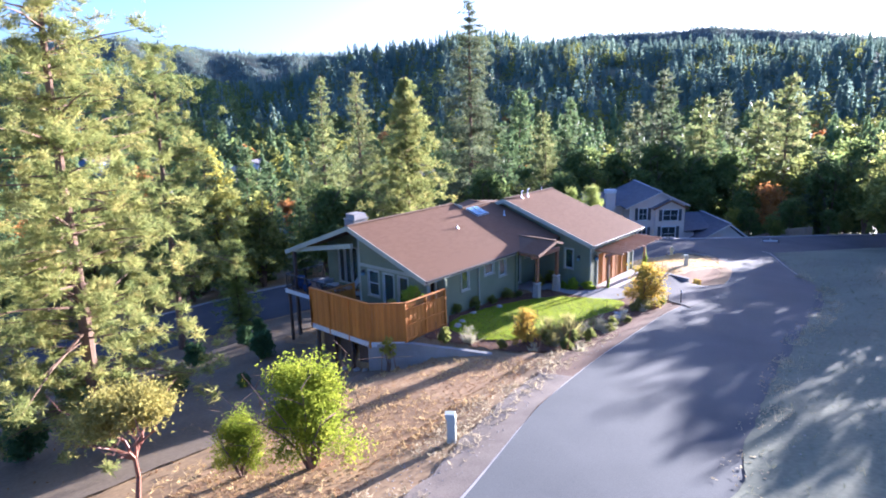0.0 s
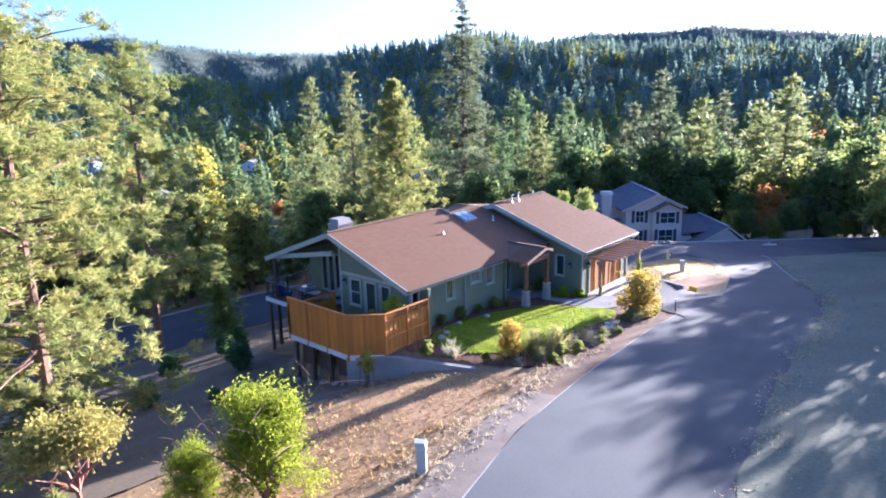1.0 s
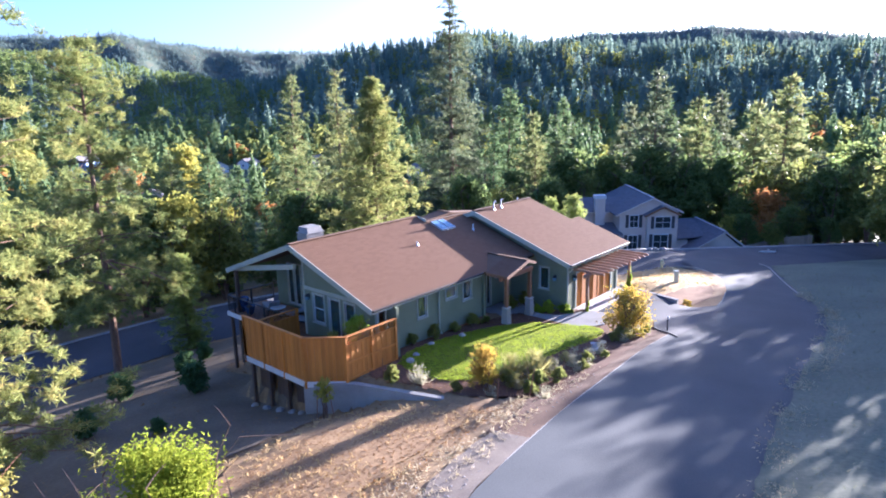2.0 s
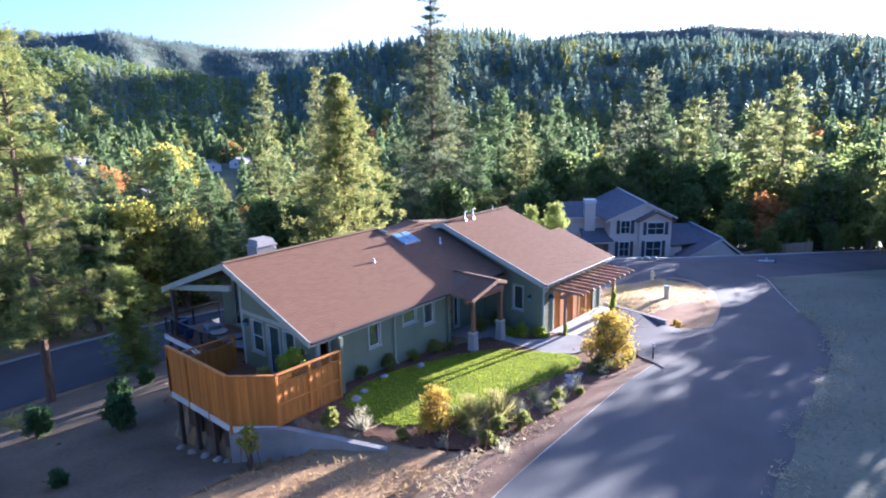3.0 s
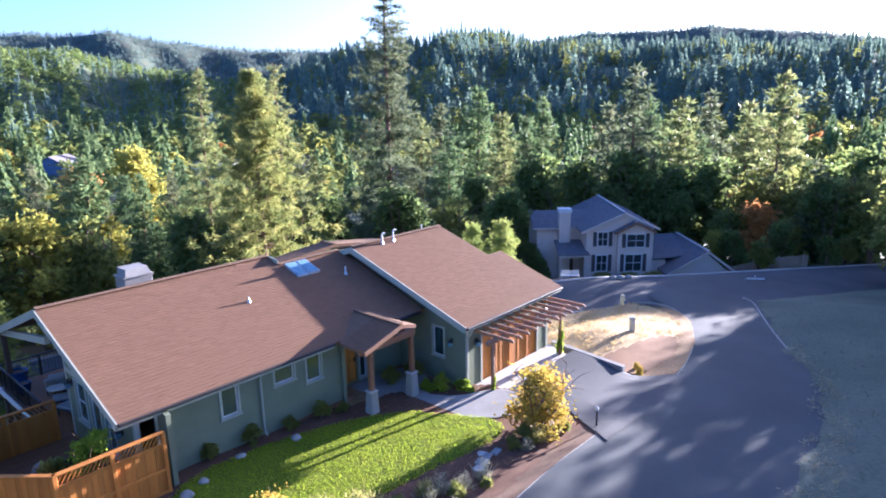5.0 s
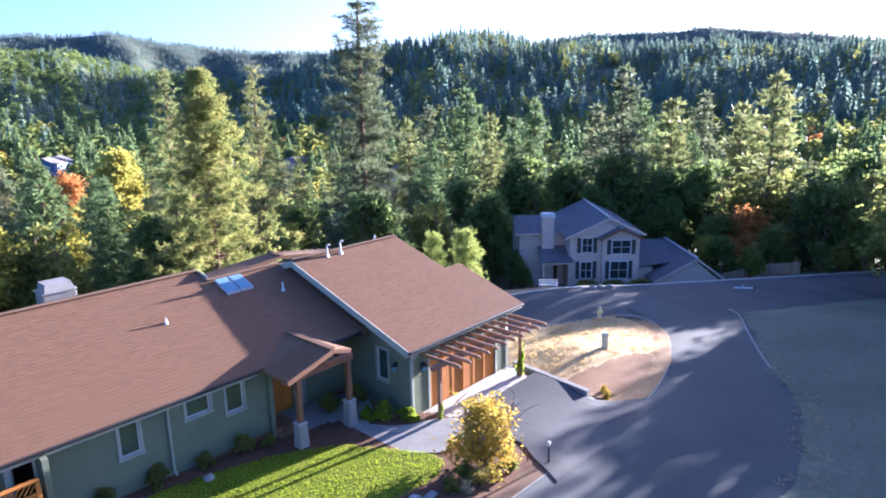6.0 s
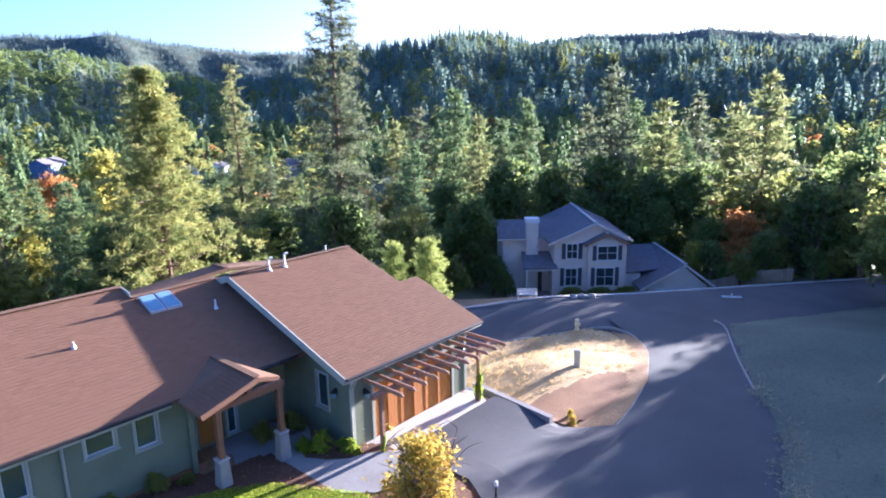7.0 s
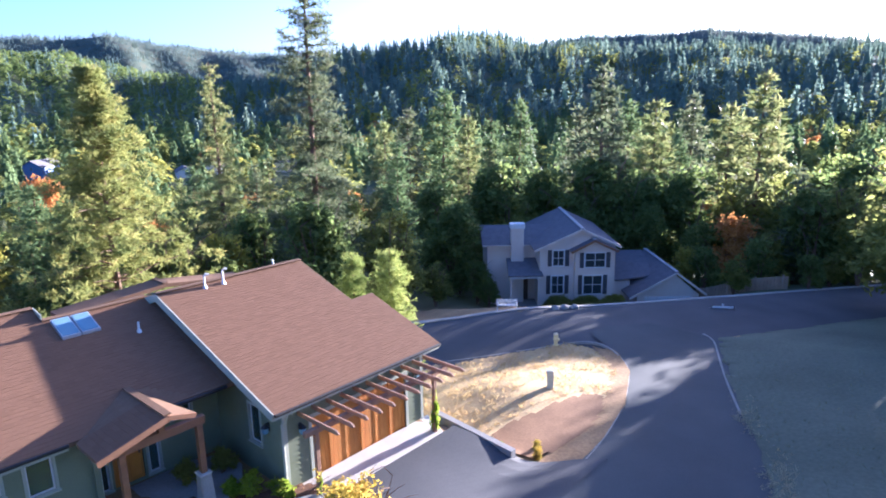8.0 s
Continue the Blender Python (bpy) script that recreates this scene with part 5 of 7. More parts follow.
# wing beside the chimney, and the garage
fp("wall", box((-6.4, 3.0, GZ0 - 1), (-1.7, 9.0, -2.0)), M_CREAM)
fp("wall", prism([(-6.4, 3.0, -2.0), (-6.4, 9.0, -2.0), (-6.4, 6.0, -0.9)], (4.7, 0, 0)), M_CREAM)
fp("wall", box((7.4, -0.4, GZ0 - 2.5), (13.2, 8.5, -6.35)), M_CREAM)
fp("wall", prism([(7.4, -0.4, -6.35), (13.2, -0.4, -6.35), (10.9, -0.4, -4.4)], (0, 0.3, 0)), M_CREAM)
fp("wall", box((5.3, 2.0, GZ0 - 1), (7.4, 8.5, -5.6)), M_CREAM)


def gable(x0, xm, x1, y0, y1, z0, zr, z1, t=0.14, trim=None):
    fp("roof", prism([(x0, y0, z0), (xm, y0, zr), (xm, y1, zr), (x0, y1, z0)], (0, 0, t)), M_GREYROOF)
    fp("roof", prism([(xm, y0, zr), (x1, y0, z1), (x1, y1, z1), (xm, y1, zr)], (0, 0, t)), M_GREYROOF)
    fp("barge_board", bar((x0, y0 - 0.03, z0 + 0.02), (xm, y0 - 0.03, zr + 0.02), 0.05, 0.2), trim or M_CREAM)
    fp("barge_board", bar((xm, y0 - 0.03, zr + 0.02), (x1, y0 - 0.03, z1 + 0.02), 0.05, 0.2), trim or M_CREAM)
    fp("ridge_cap", bar((xm, y0, zr + t + 0.02), (xm, y1, zr + t + 0.02), 0.34, 0.07, 0.02), M_SUNLIT_RIDGE, "ridge cap with the sunlit edge put into its pale colour")


gable(-2.3, 2.1, 5.75, -0.4, 11.3, -1.95, 0.02, -1.7)
gable(1.0, 3.15, 5.3, -1.0, 2.0, -2.0, -0.92, -1.95, trim=M_BEAM)
gable(6.6, 10.9, 13.8, -0.75, 8.8, -6.6, -4.2, -6.35)
for ya, yb in ((2.5, 6.0), (9.5, 6.0)):
    fp("roof", prism([(-6.9, ya, -2.05), (1.0, ya, -2.05), (1.0, yb, -0.75), (-6.9, yb, -0.75)], (0, 0, 0.14)), M_GREYROOF)
fp("roof", prism([(5.2, 1.7, -5.6), (10.5, 1.7, -5.0), (10.5, 8.8, -4.3), (5.2, 8.8, -4.3)], (0, 0, 0.12)), M_GREYROOF)
fp("gutter", bar((-6.9, 2.44, -2.0), (-2.3, 2.44, -2.0), 0.12, 0.12), M_CREAM)
fcm = fp("chimney", box((-4.15, 2.1, GZ0 - 1), (-2.95, 3.0, -0.25)), M_CREAM, "cream sided chimney")
fp("chimney_cap", box((-4.25, 2.0, -0.25), (-2.85, 3.1, 0.2), 0.03), M_WHITE, "white metal chimney cap", fcm)
fp("porch_roof", prism([(-4.75, -0.9, -4.2), (-1.5, -0.9, -4.2), (-1.7, 2.9, -3.45), (-4.55, 2.9, -3.45)], (0, 0, 0.14)), M_GREYROOF)
for x in (-4.45, -1.9):
    fp("post", box((x - 0.09, -0.7, GZ0 - 0.6), (x + 0.09, -0.5, -4.2)), M_CREAM)
fp("porch_beam", box((-4.6, -0.72, -4.42), (-1.7, -0.45, -4.2)), M_WHITE)
fp("porch_floor", box((-4.6, -0.8, GZ0 - 0.8), (-1.7, 3.0, GZ0 - 0.05)), M_CONCRETE)
fdoor = fp("door", box((-3.4, 2.94, GZ0 - 0.05), (-2.4, 3.0, GZ0 + 2.0)), M_DARKWOOD, "dark front door")


def far_window(x0, x1, z0, z1, y, shutters, panes):
    w = fp("window", box((x0 - 0.09, y - 0.05, z0 - 0.09), (x1 + 0.09, y - 0.004, z1 + 0.09)), M_WHITE, "white window frame")
    n = panes
    for k in range(n):
        for j in range(2):
            a = x0 + (x1 - x0) * k / n + 0.03
            b = x0 + (x1 - x0) * (k + 1) / n - 0.03
            c, d = (z0 + 0.03, (z0 + z1) / 2 - 0.03) if j == 0 else ((z0 + z1) / 2 + 0.03, z1 - 0.03)
            part("pane", box((a, y - 0.07, c), (b, y - 0.054, d)), M_DARKGLASS, w)
    if shutters:
        for a, b in ((x0 - 0.5, x0 - 0.12), (x1 + 0.12, x1 + 0.5)):
            part("shutter", box((a, y - 0.07, z0 - 0.05), (b, y - 0.004, z1 + 0.05), 0.01), M_SHUTTER, w)


M_DARKGLASS = glass_mat("dark_window_glass", (0.03, 0.04, 0.045))
far_window(-0.5, 0.5, -3.4, -1.95, 0.0, True, 2)
far_window(2.36, 4.18, -3.45, -2.1, -0.6, True, 2)
far_window(-0.6, 0.5, -6.1, -4.4, 0.0, True, 2)
far_window(2.25, 3.95, -6.0, -4.25, -0.6, True, 2)
fg = fp("garage_door", box((8.1, -0.46, GZ0 - 1.2), (12.5, -0.41, -6.5)), M_WHITE, "pale garage door")
for k in range(4):
    part("door_panel", box((8.2 + k * 1.08, -0.49, -7.6), (9.1 + k * 1.08, -0.47, -6.6), 0.02), M_WHITE, fg)

# ---- trees ----
def tufts(centres, size, blades, rng, flat=0.6, up=0.25, wide=0.2):
    """Small stars of narrow blades round many points: vertices and triangles."""
    n = len(centres)
    c = np.repeat(np.asarray(centres), blades, axis=0)
    d = rng.normal(0, 1, (n * blades, 3))
    d[:, 2] = d[:, 2] * flat + up
    d /= np.linalg.norm(d, axis=1)[:, None]
    s = np.repeat(np.broadcast_to(size, (n,)), blades) * rng.uniform(0.6, 1.2, n * blades)
    w = np.cross(d, rng.normal(0, 1, (n * blades, 3)))
    w /= np.linalg.norm(w, axis=1)[:, None]
    a = c - d * (s * 0.15)[:, None]
    m1 = c + d * (s * 0.5)[:, None] + w * (s * wide)[:, None]
    m2 = c + d * (s * 0.5)[:, None] - w * (s * wide)[:, None]
    e = c + d * s[:, None]
    v = np.stack([a, m1, e, m2], 1).reshape(-1, 3)
    k = np.arange(n * blades)[:, None] * 4
    f = np.concatenate([k + [0, 1, 2], k + [0, 2, 3]], 0)
    return v, f


def big_mesh(name, v, f, material):
    me = bpy.data.meshes.new(name)
    me.vertices.add(len(v))
    me.vertices.foreach_set("co", np.asarray(v, np.float32).ravel())
    me.loops.add(len(f) * 3)
    me.polygons.add(len(f))
    me.polygons.foreach_set("loop_start", np.arange(len(f)) * 3)
    me.loops.foreach_set("vertex_index", np.asarray(f, np.int32).ravel())
    me.materials.append(material)
    me.update(calc_edges=True)
    me.validate()
    return me


def conifer(name, height, radius, seed, material, clear=0.12, whorls=30, per=6, tuft=0.55, blades=5, droop=0.1, density=1.0, shape=0.75, ragged=0.35, wide=0.16, clump=0):
    """A conifer: tapered trunk, limbs in whorls, needle tufts along each limb, gathered in clump-sized balls for a pine."""
    rng = np.random.RandomState(seed)
    tree = empty(name)
    bm = bmesh.new()
    lean = rng.normal(0, 0.01, 2)
    tp = [(lean[0] * h * height + 0.05 * math.sin(h * 9), lean[1] * h * height + 0.05 * math.cos(h * 7), h * height) for h in np.linspace(0, 1, 9)]
    add_tube(bm, tp, [height * 0.0125 * (1 - 0.93 * h) + 0.02 for h in np.linspace(0, 1, 9)], 8)
    cs, sizes = [], []
    for i in range(whorls):
        h = clear + (0.99 - clear) * (i + rng.uniform(-0.4, 0.4)) / whorls
        h = min(max(h, clear * 0.8), 0.985)
        k = (h - clear) / (1 - clear)
        reach = radius * (1 - max(k, 0)) ** shape * (0.5 + 0.5 * min(1, (k + 0.02) * 6)) + 0.25
        for j in range(per):
            a = rng.uniform(0, 2 * math.pi)
            r = reach * rng.uniform(1 - ragged * 1.6, 1 + ragged * 0.6)
            z0 = h * height
            tilt = rng.uniform(-0.25, 0.2) + 0.35 * k - droop
            n = max(2, int(r / 0.45 * density * 1.4))
            tip = np.array([math.cos(a) * r, math.sin(a) * r, tilt * r])
            base = np.array([lean[0] * z0, lean[1] * z0, z0])
            if j % 2 == 0 and r > 0.8:
                add_tube(bm, [base, base + tip * 0.5 + (0, 0, 0.03 * r), base + tip * 0.9], [0.022 + 0.008 * r, 0.014 + 0.004 * r, 0.006], 4, False)
            f = rng.uniform(0.15, 1.0, n) ** 0.6
            p = base + f[:, None] * tip + rng.normal(0, 1, (n, 3)) * (0.08 + 0.075 * r * f[:, None] ** 0.5) * (1, 1, 0.45)
            p[:, 2] += 0.06 * r * np.sin(f * 3)
            if clump:
                q = max(2, int(n / clump))
                fc = np.sqrt(np.linspace(0.22, 1.0, q)) * rng.uniform(0.9, 1.05, q)
                ball = base + fc[:, None] * tip + rng.normal(0, 1, (q, 3)) * (0.10 + 0.085 * r * fc[:, None] ** 0.5) * (1, 1, 0.5) + (0, 0, 0.1)
                p = np.repeat(ball, clump, axis=0)
                n = len(p)
                p = p + rng.normal(0, 1, (n, 3)) * tuft * (0.54, 0.54, 0.4)
            cs.append(p)
            sizes.append(np.full(n, tuft) * rng.uniform(0.75, 1.25, n) * (0.7 + 0.3 * (1 - k)))
    v, f = tufts(np.concatenate(cs), np.concatenate(sizes), blades, rng, wide=wide)
    part("trunk", bm, M_BARK, tree)
    crown = new("crown", big_mesh("crown", v, f, material))
    crown.parent = tree
    return tree


def leafy(name, height, radius, seed, material, stems=5, clumps=60, leaf=0.22, per=60, clear=0.25, blades=3, bark=None, spread=0.5, lobes=6, wide=0.28, trunk=0.0, lobe_k=1.0, upright=1.0):
    """A broadleaf tree or shrub: forked limbs and a crown of loose clumps of leaves on uneven lobes."""
    rng = np.random.RandomState(seed)
    tree = empty(name)
    bm = bmesh.new()
    if trunk:
        add_tube(bm, [(0, 0, 0), (0.04 * height, 0.02 * height, trunk * height * 0.5), (0.02 * height, -0.01 * height, trunk * height)], [0.026 * height, 0.02 * height, 0.017 * height], 8)
    for s in range(stems):
        a = 2 * math.pi * (s + rng.uniform(-0.3, 0.3)) / stems
        out = radius * spread * rng.uniform(0.5, 1.1)
        top = height * rng.uniform(0.6, 0.9)
        z0 = trunk * height * 0.95
        pts = [(0.02 * height * (trunk > 0) + 0.03 * math.cos(a), -0.01 * height * (trunk > 0) + 0.03 * math.sin(a), z0)]
        for k in (0.3, 0.55, 0.8, 1.0):
            o = out * k ** 1.3
            pts.append((math.cos(a + 0.3 * k) * o + rng.normal(0, 0.05) * radius, math.sin(a + 0.3 * k) * o + rng.normal(0, 0.05) * radius, z0 + (top - z0) * k))
        w = 0.018 * height / math.sqrt(stems) + 0.012
        add_tube(bm, pts, [w * 1.6, w * 1.2, w * 0.8, w * 0.5, w * 0.2], 6)
        for q in range(3):
            b0 = Vector(pts[2 + q % 3])
            b1 = b0 + Vector((rng.normal(0, 0.25) * radius, rng.normal(0, 0.25) * radius, rng.uniform(0.05, 0.16) * height))
            add_tube(bm, [b0, (b0 + b1) / 2 + Vector((0, 0, 0.03)), b1], [w * 0.5, w * 0.35, w * 0.1], 4, False)
    # uneven lobes give the outline
    lobe = []
    for k in range(lobes):
        a = rng.uniform(0, 2 * math.pi)
        h = clear + (1 - clear) * rng.uniform(0.2, 0.85)
        q = radius * rng.uniform(0.15, 0.62) * (1.15 - 0.75 * (h - clear) / (1 - clear))
        lobe.append((np.array([math.cos(a) * q, math.sin(a) * q, h * height]), rng.uniform(0.38, 0.62) * radius * lobe_k))
    lobe.append((np.array([0, 0, height * (0.97 - 0.3 * radius / height)]), 0.42 * radius))
    cs = []
    for c in range(clumps):
        centre, size = lobe[c % len(lobe)]
        d = rng.normal(0, 1, 3)
        d /= np.linalg.norm(d)
        pc = centre + d * size * rng.uniform(0.45, 1.0) * (1 / upright, 1 / upright, 0.85 * upright)
        pc[2] = max(pc[2], clear * height * rng.uniform(0.7, 1.0))
        s = radius * rng.uniform(0.10, 0.22)
        n = int(per * rng.uniform(0.5, 1.3))
        p = rng.normal(0, 1, (n, 3)) * s * 0.62 * (1, 1, 0.8)
        cs.append(pc + p)
    v, f = tufts(np.concatenate(cs), leaf, blades, rng, 0.8, 0.0, wide)
    part("trunk", bm, bark or M_BARK, tree)
    crown = new("crown", big_mesh("crown", v, f, material))
    crown.parent = tree
    return tree


def at(x, y, turn=0, scale=1.0, sink=0.1, tall=1.0):
    return pose(x, y, g(x, y) - sink, 0, 0, turn) @ Matrix.Diagonal((scale, scale, scale * tall, 1))


def stand(tree, m):
    tree.matrix_basis = m
    return tree


def again(tree, m, label=""):
    c = copy_thing(tree, pose(0, 0, 0))
    c.matrix_basis = m
    if label:
        c["label"] = label
    return c


# trees that the camera passes
near_pine = tagged(stand(conifer("pine", 22, 4.7, 11, M_PINE, 0.06, 44, 9, 0.275, 15, 0.02, 3.6, 0.42, 0.5, 0.055, 12), at(7.2, 25.6)), "large sunlit pine with long yellowing needles", "pine", "pines")
street_pine = tagged(stand(conifer("pine", 21, 5.0, 14, M_PINE, 0.22, 30, 7, 0.32, 14, 0.12, 2.2, 0.42, 0.45, 0.06, 12), at(18.5, 42.1)), "tall pine with a bare lower trunk beside the street", "pine", "pines")
again(near_pine, at(2.5, 33.0, 70, 0.95))
tall = tagged(stand(conifer("conifer", 30.0, 4.1, 5, M_FIR, 0.05, 66, 7, 0.6, 9, 0.16, 1.3, 0.62, 0.6, 0.075), at(59.2, 48.8)), "tall dark conifer with a thin ragged top", "conifer", "conifers")
broad = tagged(stand(conifer("pine", 18.4, 6.2, 21, M_PINE, 0.05, 46, 9, 0.34, 12, 0.02, 2.0, 1.0, 0.36, 0.08, 9), at(38.2, 38.6)), "broad sunlit pine behind the house", "pine", "pines")
slim = tagged(stand(conifer("conifer", 22.5, 3.3, 27, M_PINE2, 0.08, 46, 6, 0.6, 9, 0.1, 1.1, 0.7, 0.5, 0.08), at(46.6, 61.0)), "slender pale green conifer", "conifer", "conifers")
again(slim, at(65.8, 76.5, 60, 1.18))
lime = tagged(stand(leafy("broadleaf_tree", 3.8, 2.0, 31, M_LIME, 12, 250, 0.07, 62, 0.03, 3, spread=0.8, lobes=38, lobe_k=0.36, upright=1.2), at(9.3, 14.3, 0, 1.12, 0.1, 0.9)), "lime-green leafy young tree", "tree", "young trees")
again(lime, at(8.0, 16.0, 80, 0.62))
mad = tagged(stand(leafy("madrone", 3.7, 2.0, 37, M_MADRONE, 7, 150, 0.09, 48, 0.62, 3, M_REDBARK, 0.9, 16, trunk=0.42, lobe_k=0.55, upright=0.8), at(5.6, 18.0, 0, 1.0, 0.1)), "small madrone with a bare reddish twisted trunk", "tree")
shrub = tagged(stand(leafy("shrub", 1.9, 1.0, 41, M_DARKSHRUB, 6, 70, 0.14, 45, 0.05, 3), at(18.3, 31.2)), "dark green rounded shrub on the slope", "shrub", "slope shrubs")
for x, y, s in ((20.2, 36.5, 0.8), (16.0, 35.0, 0.9), (12.5, 30.0, 0.8), (22.5, 38.5, 0.7), (9.5, 36.0, 1.1), (14.2, 26.5, 0.45), (5.0, 27.5, 1.2)):
    again(shrub, at(x, y, x * 40, s))
gar_tree = tagged(stand(conifer("conifer", 7.7, 1.15, 43, M_YOUNG, 0.03, 34, 7, 0.28, 12, -0.1, 1.5, 0.75, 0.4, 0.07, 4), at(43.7, 25.8, 0, 0.8, 0.1, 1.25)), "small dense yellow-green conifer beyond the garage", "conifer", "small conifers")
again(gar_tree, at(45.0, 24.6, 90, 1.0), "fuller yellow-green conifer beyond the garage")
again(gar_tree, at(24.1, 43.6, 200, 1.15, 0.1, 0.8), "young bushy pine beside the street")
# planting round the house
gold = tagged(stand(leafy("golden_shrub", 2.1, 1.15, 51, M_GOLD, 18, 210, 0.075, 14, 0.02, 3, spread=0.55, lobes=50, lobe_k=0.18, upright=2.1), at(23.4, 16.2)), "autumn golden shrub in the bed", "shrub", "golden shrubs")
again(gold, at(34.2, 14.9, 70, 1.72, 0.1, 0.8), "large autumn golden and russet shrub by the driveway")
again(gold, at(43.1, 15.1, 20, 0.3))
again(gold, at(43.8, 15.6, 120, 0.26))
bush = tagged(stand(leafy("bush", 0.95, 0.55, 53, M_OAK, 6, 40, 0.08, 40, 0.05, 3), at(24.6, 14.3)), "soft olive-green garden bush", "bush", "garden bushes")
for x, y, s in ((24.3, 15.6, 0.8), (22.4, 16.9, 0.6), (26.2, 15.5, 0.7), (27.2, 15.3, 0.55), (32.4, 14.9, 0.65), (21.5, 19.7, 0.8), (23.8, 14.2, 0.8), (25.7, 14.0, 0.8), (27.6, 13.95, 0.6), (21.3, 19.6, 0.7), (28.6, 14.3, 0.7), (33.2, 15.0, 0.8), (34.6, 14.2, 0.7), (24.8, 21.75, 0.8), (26.4, 21.7, 0.9), (27.9, 21.65, 0.7), (29.2, 21.5, 0.9), (30.1, 21.3, 0.6), (33.2, 21.9, 1.0), (34.3, 21.6, 1.1), (29.6, 13.9, 0.5), (42.3, 17.6, 0.5), (42.4, 16.3, 0.45), (42.2, 18.6, 0.4)):
    again(bush, at(x, y, x * 70 % 360, s))
fern = tagged(stand(leafy("bush", 0.8, 0.6, 57, M_LIME2, 8, 40, 0.11, 30, 0.03, 3), at(34.3, 19.9)), "bright green leafy plant by the garage wall", "bush", "bright green plants")
for x, y, s in ((34.85, 19.3, 0.8), (33.9, 20.5, 0.75), (34.9, 18.9, 0.5)):
    again(fern, at(x, y, x * 90 % 360, s))
dk = tagged(stand(leafy("potted_shrub", 2.55, 0.85, 58, M_LIME2, 9, 90, 0.09, 34, 0.35, 3, spread=0.7, lobes=14, lobe_k=0.5), pose(21.3, 21.9, DZ)), "tall bright green leafy shrub behind the fence", "shrub")
dk2 = again(bush, pose(20.4, 22.3, DZ, 0, 0, 10) @ Matrix.Diagonal((1.3, 1.3, 1.9, 1)), "leafy vine on the deck side of the fence")
vine = again(fern, pose(40.95, 18.15, 0.0, 0, 0, 10) @ Matrix.Diagonal((0.42, 0.42, 1.9, 1)), "yellowing vine climbing the pergola post")
vine2 = again(fern, pose(35.62, 18.15, 0.0, 0, 0, 60) @ Matrix.Diagonal((0.2, 0.2, 1.2, 1)), "green vine climbing the pergola post")
sap = tagged(stand(leafy("sapling", 1.9, 0.55, 59, M_YELLOW, 4, 40, 0.08, 22, 0.4, 3), at(18.7, 20.9)), "thin staked sapling by the retaining wall", "sapling", "saplings")
def grass_clump(name, height, seed, material, n=150):
    """Narrow blades that fan out from one root."""
    rng = np.random.RandomState(seed)
    clump = empty(name)
    base = np.column_stack([rng.normal(0, 0.06, (n, 2)), np.full(n, 0.05)])
    v, f = tufts(base, height * rng.uniform(0.5, 1.05, n), 1, rng, 0.35, 1.6, 0.018)
    blades = new("blades", big_mesh("blades", v, f, material))
    blades.parent = clump
    heads = base[: n // 4] + np.column_stack([rng.normal(0, 0.13, (n // 4, 2)), height * rng.uniform(0.7, 0.95, n // 4)])
    v, f = tufts(heads, 0.16, 3, rng, 0.5, 1.0, 0.05)
    plumes = new("plumes", big_mesh("plumes", v, f, material))
    plumes.parent = clump
    return clump


grass_c = tagged(stand(grass_clump("ornamental_grass", 0.95, 61, M_PALEGRASS), at(21.95, 18.5)), "pale silvery ornamental grass clump", "grass", "ornamental grasses")
for x, y, s in ((26.6, 14.8, 0.85), (27.8, 14.6, 0.75), (28.9, 14.4, 0.7), (22.9, 15.4, 0.6), (24.1, 15.0, 0.55), (27.3, 14.0, 0.6), (25.0, 15.2, 0.6), (23.4, 13.2, 0.7), (28.6, 14.9, 0.8), (29.3, 14.5, 0.65), (30.1, 14.4, 0.8), (32.6, 14.5, 0.6), (34.0, 14.9, 0.8), (34.9, 14.7, 0.65), (28.1, 13.9, 0.5)):
    again(grass_c, at(x, y, x * 50 % 360, s))

mound = tagged(stand(grass_clump("ornamental_grass", 1.0, 62, M_MOUND, 420), at(24.9, 15.9, 0, 1.15)), "soft olive-gold mound of ornamental grass", "grass", "olive grass mounds")
for x, y, s in ((25.7, 15.2, 1.3), (24.2, 15.2, 0.7), (26.5, 15.4, 0.7), (28.2, 15.2, 0.6), (33.4, 14.6, 0.7)):
    again(mound, at(x, y, x * 61 % 360, s))

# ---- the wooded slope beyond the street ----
# gaps in the woods towards the camera, so the valley houses show: house, near end
SIGHT_GAPS = [(140.2, 392.4, 103.0, 278.3), (114.6, 252.7, 69.4, 141.5), (185.6, 325.8, 129.0, 220.0), (234.3, 305.3, 163.3, 208.5), (229.9, 218.2, 144.5, 133.9), (204.5, 327.4, 143.5, 224.1)]


def in_sight_gap(x, y, wide):
    for hx, hy, lx, ly in SIGHT_GAPS:
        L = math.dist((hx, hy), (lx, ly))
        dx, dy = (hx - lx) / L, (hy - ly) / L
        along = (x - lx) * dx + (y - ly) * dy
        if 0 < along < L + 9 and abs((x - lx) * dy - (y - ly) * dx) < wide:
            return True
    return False


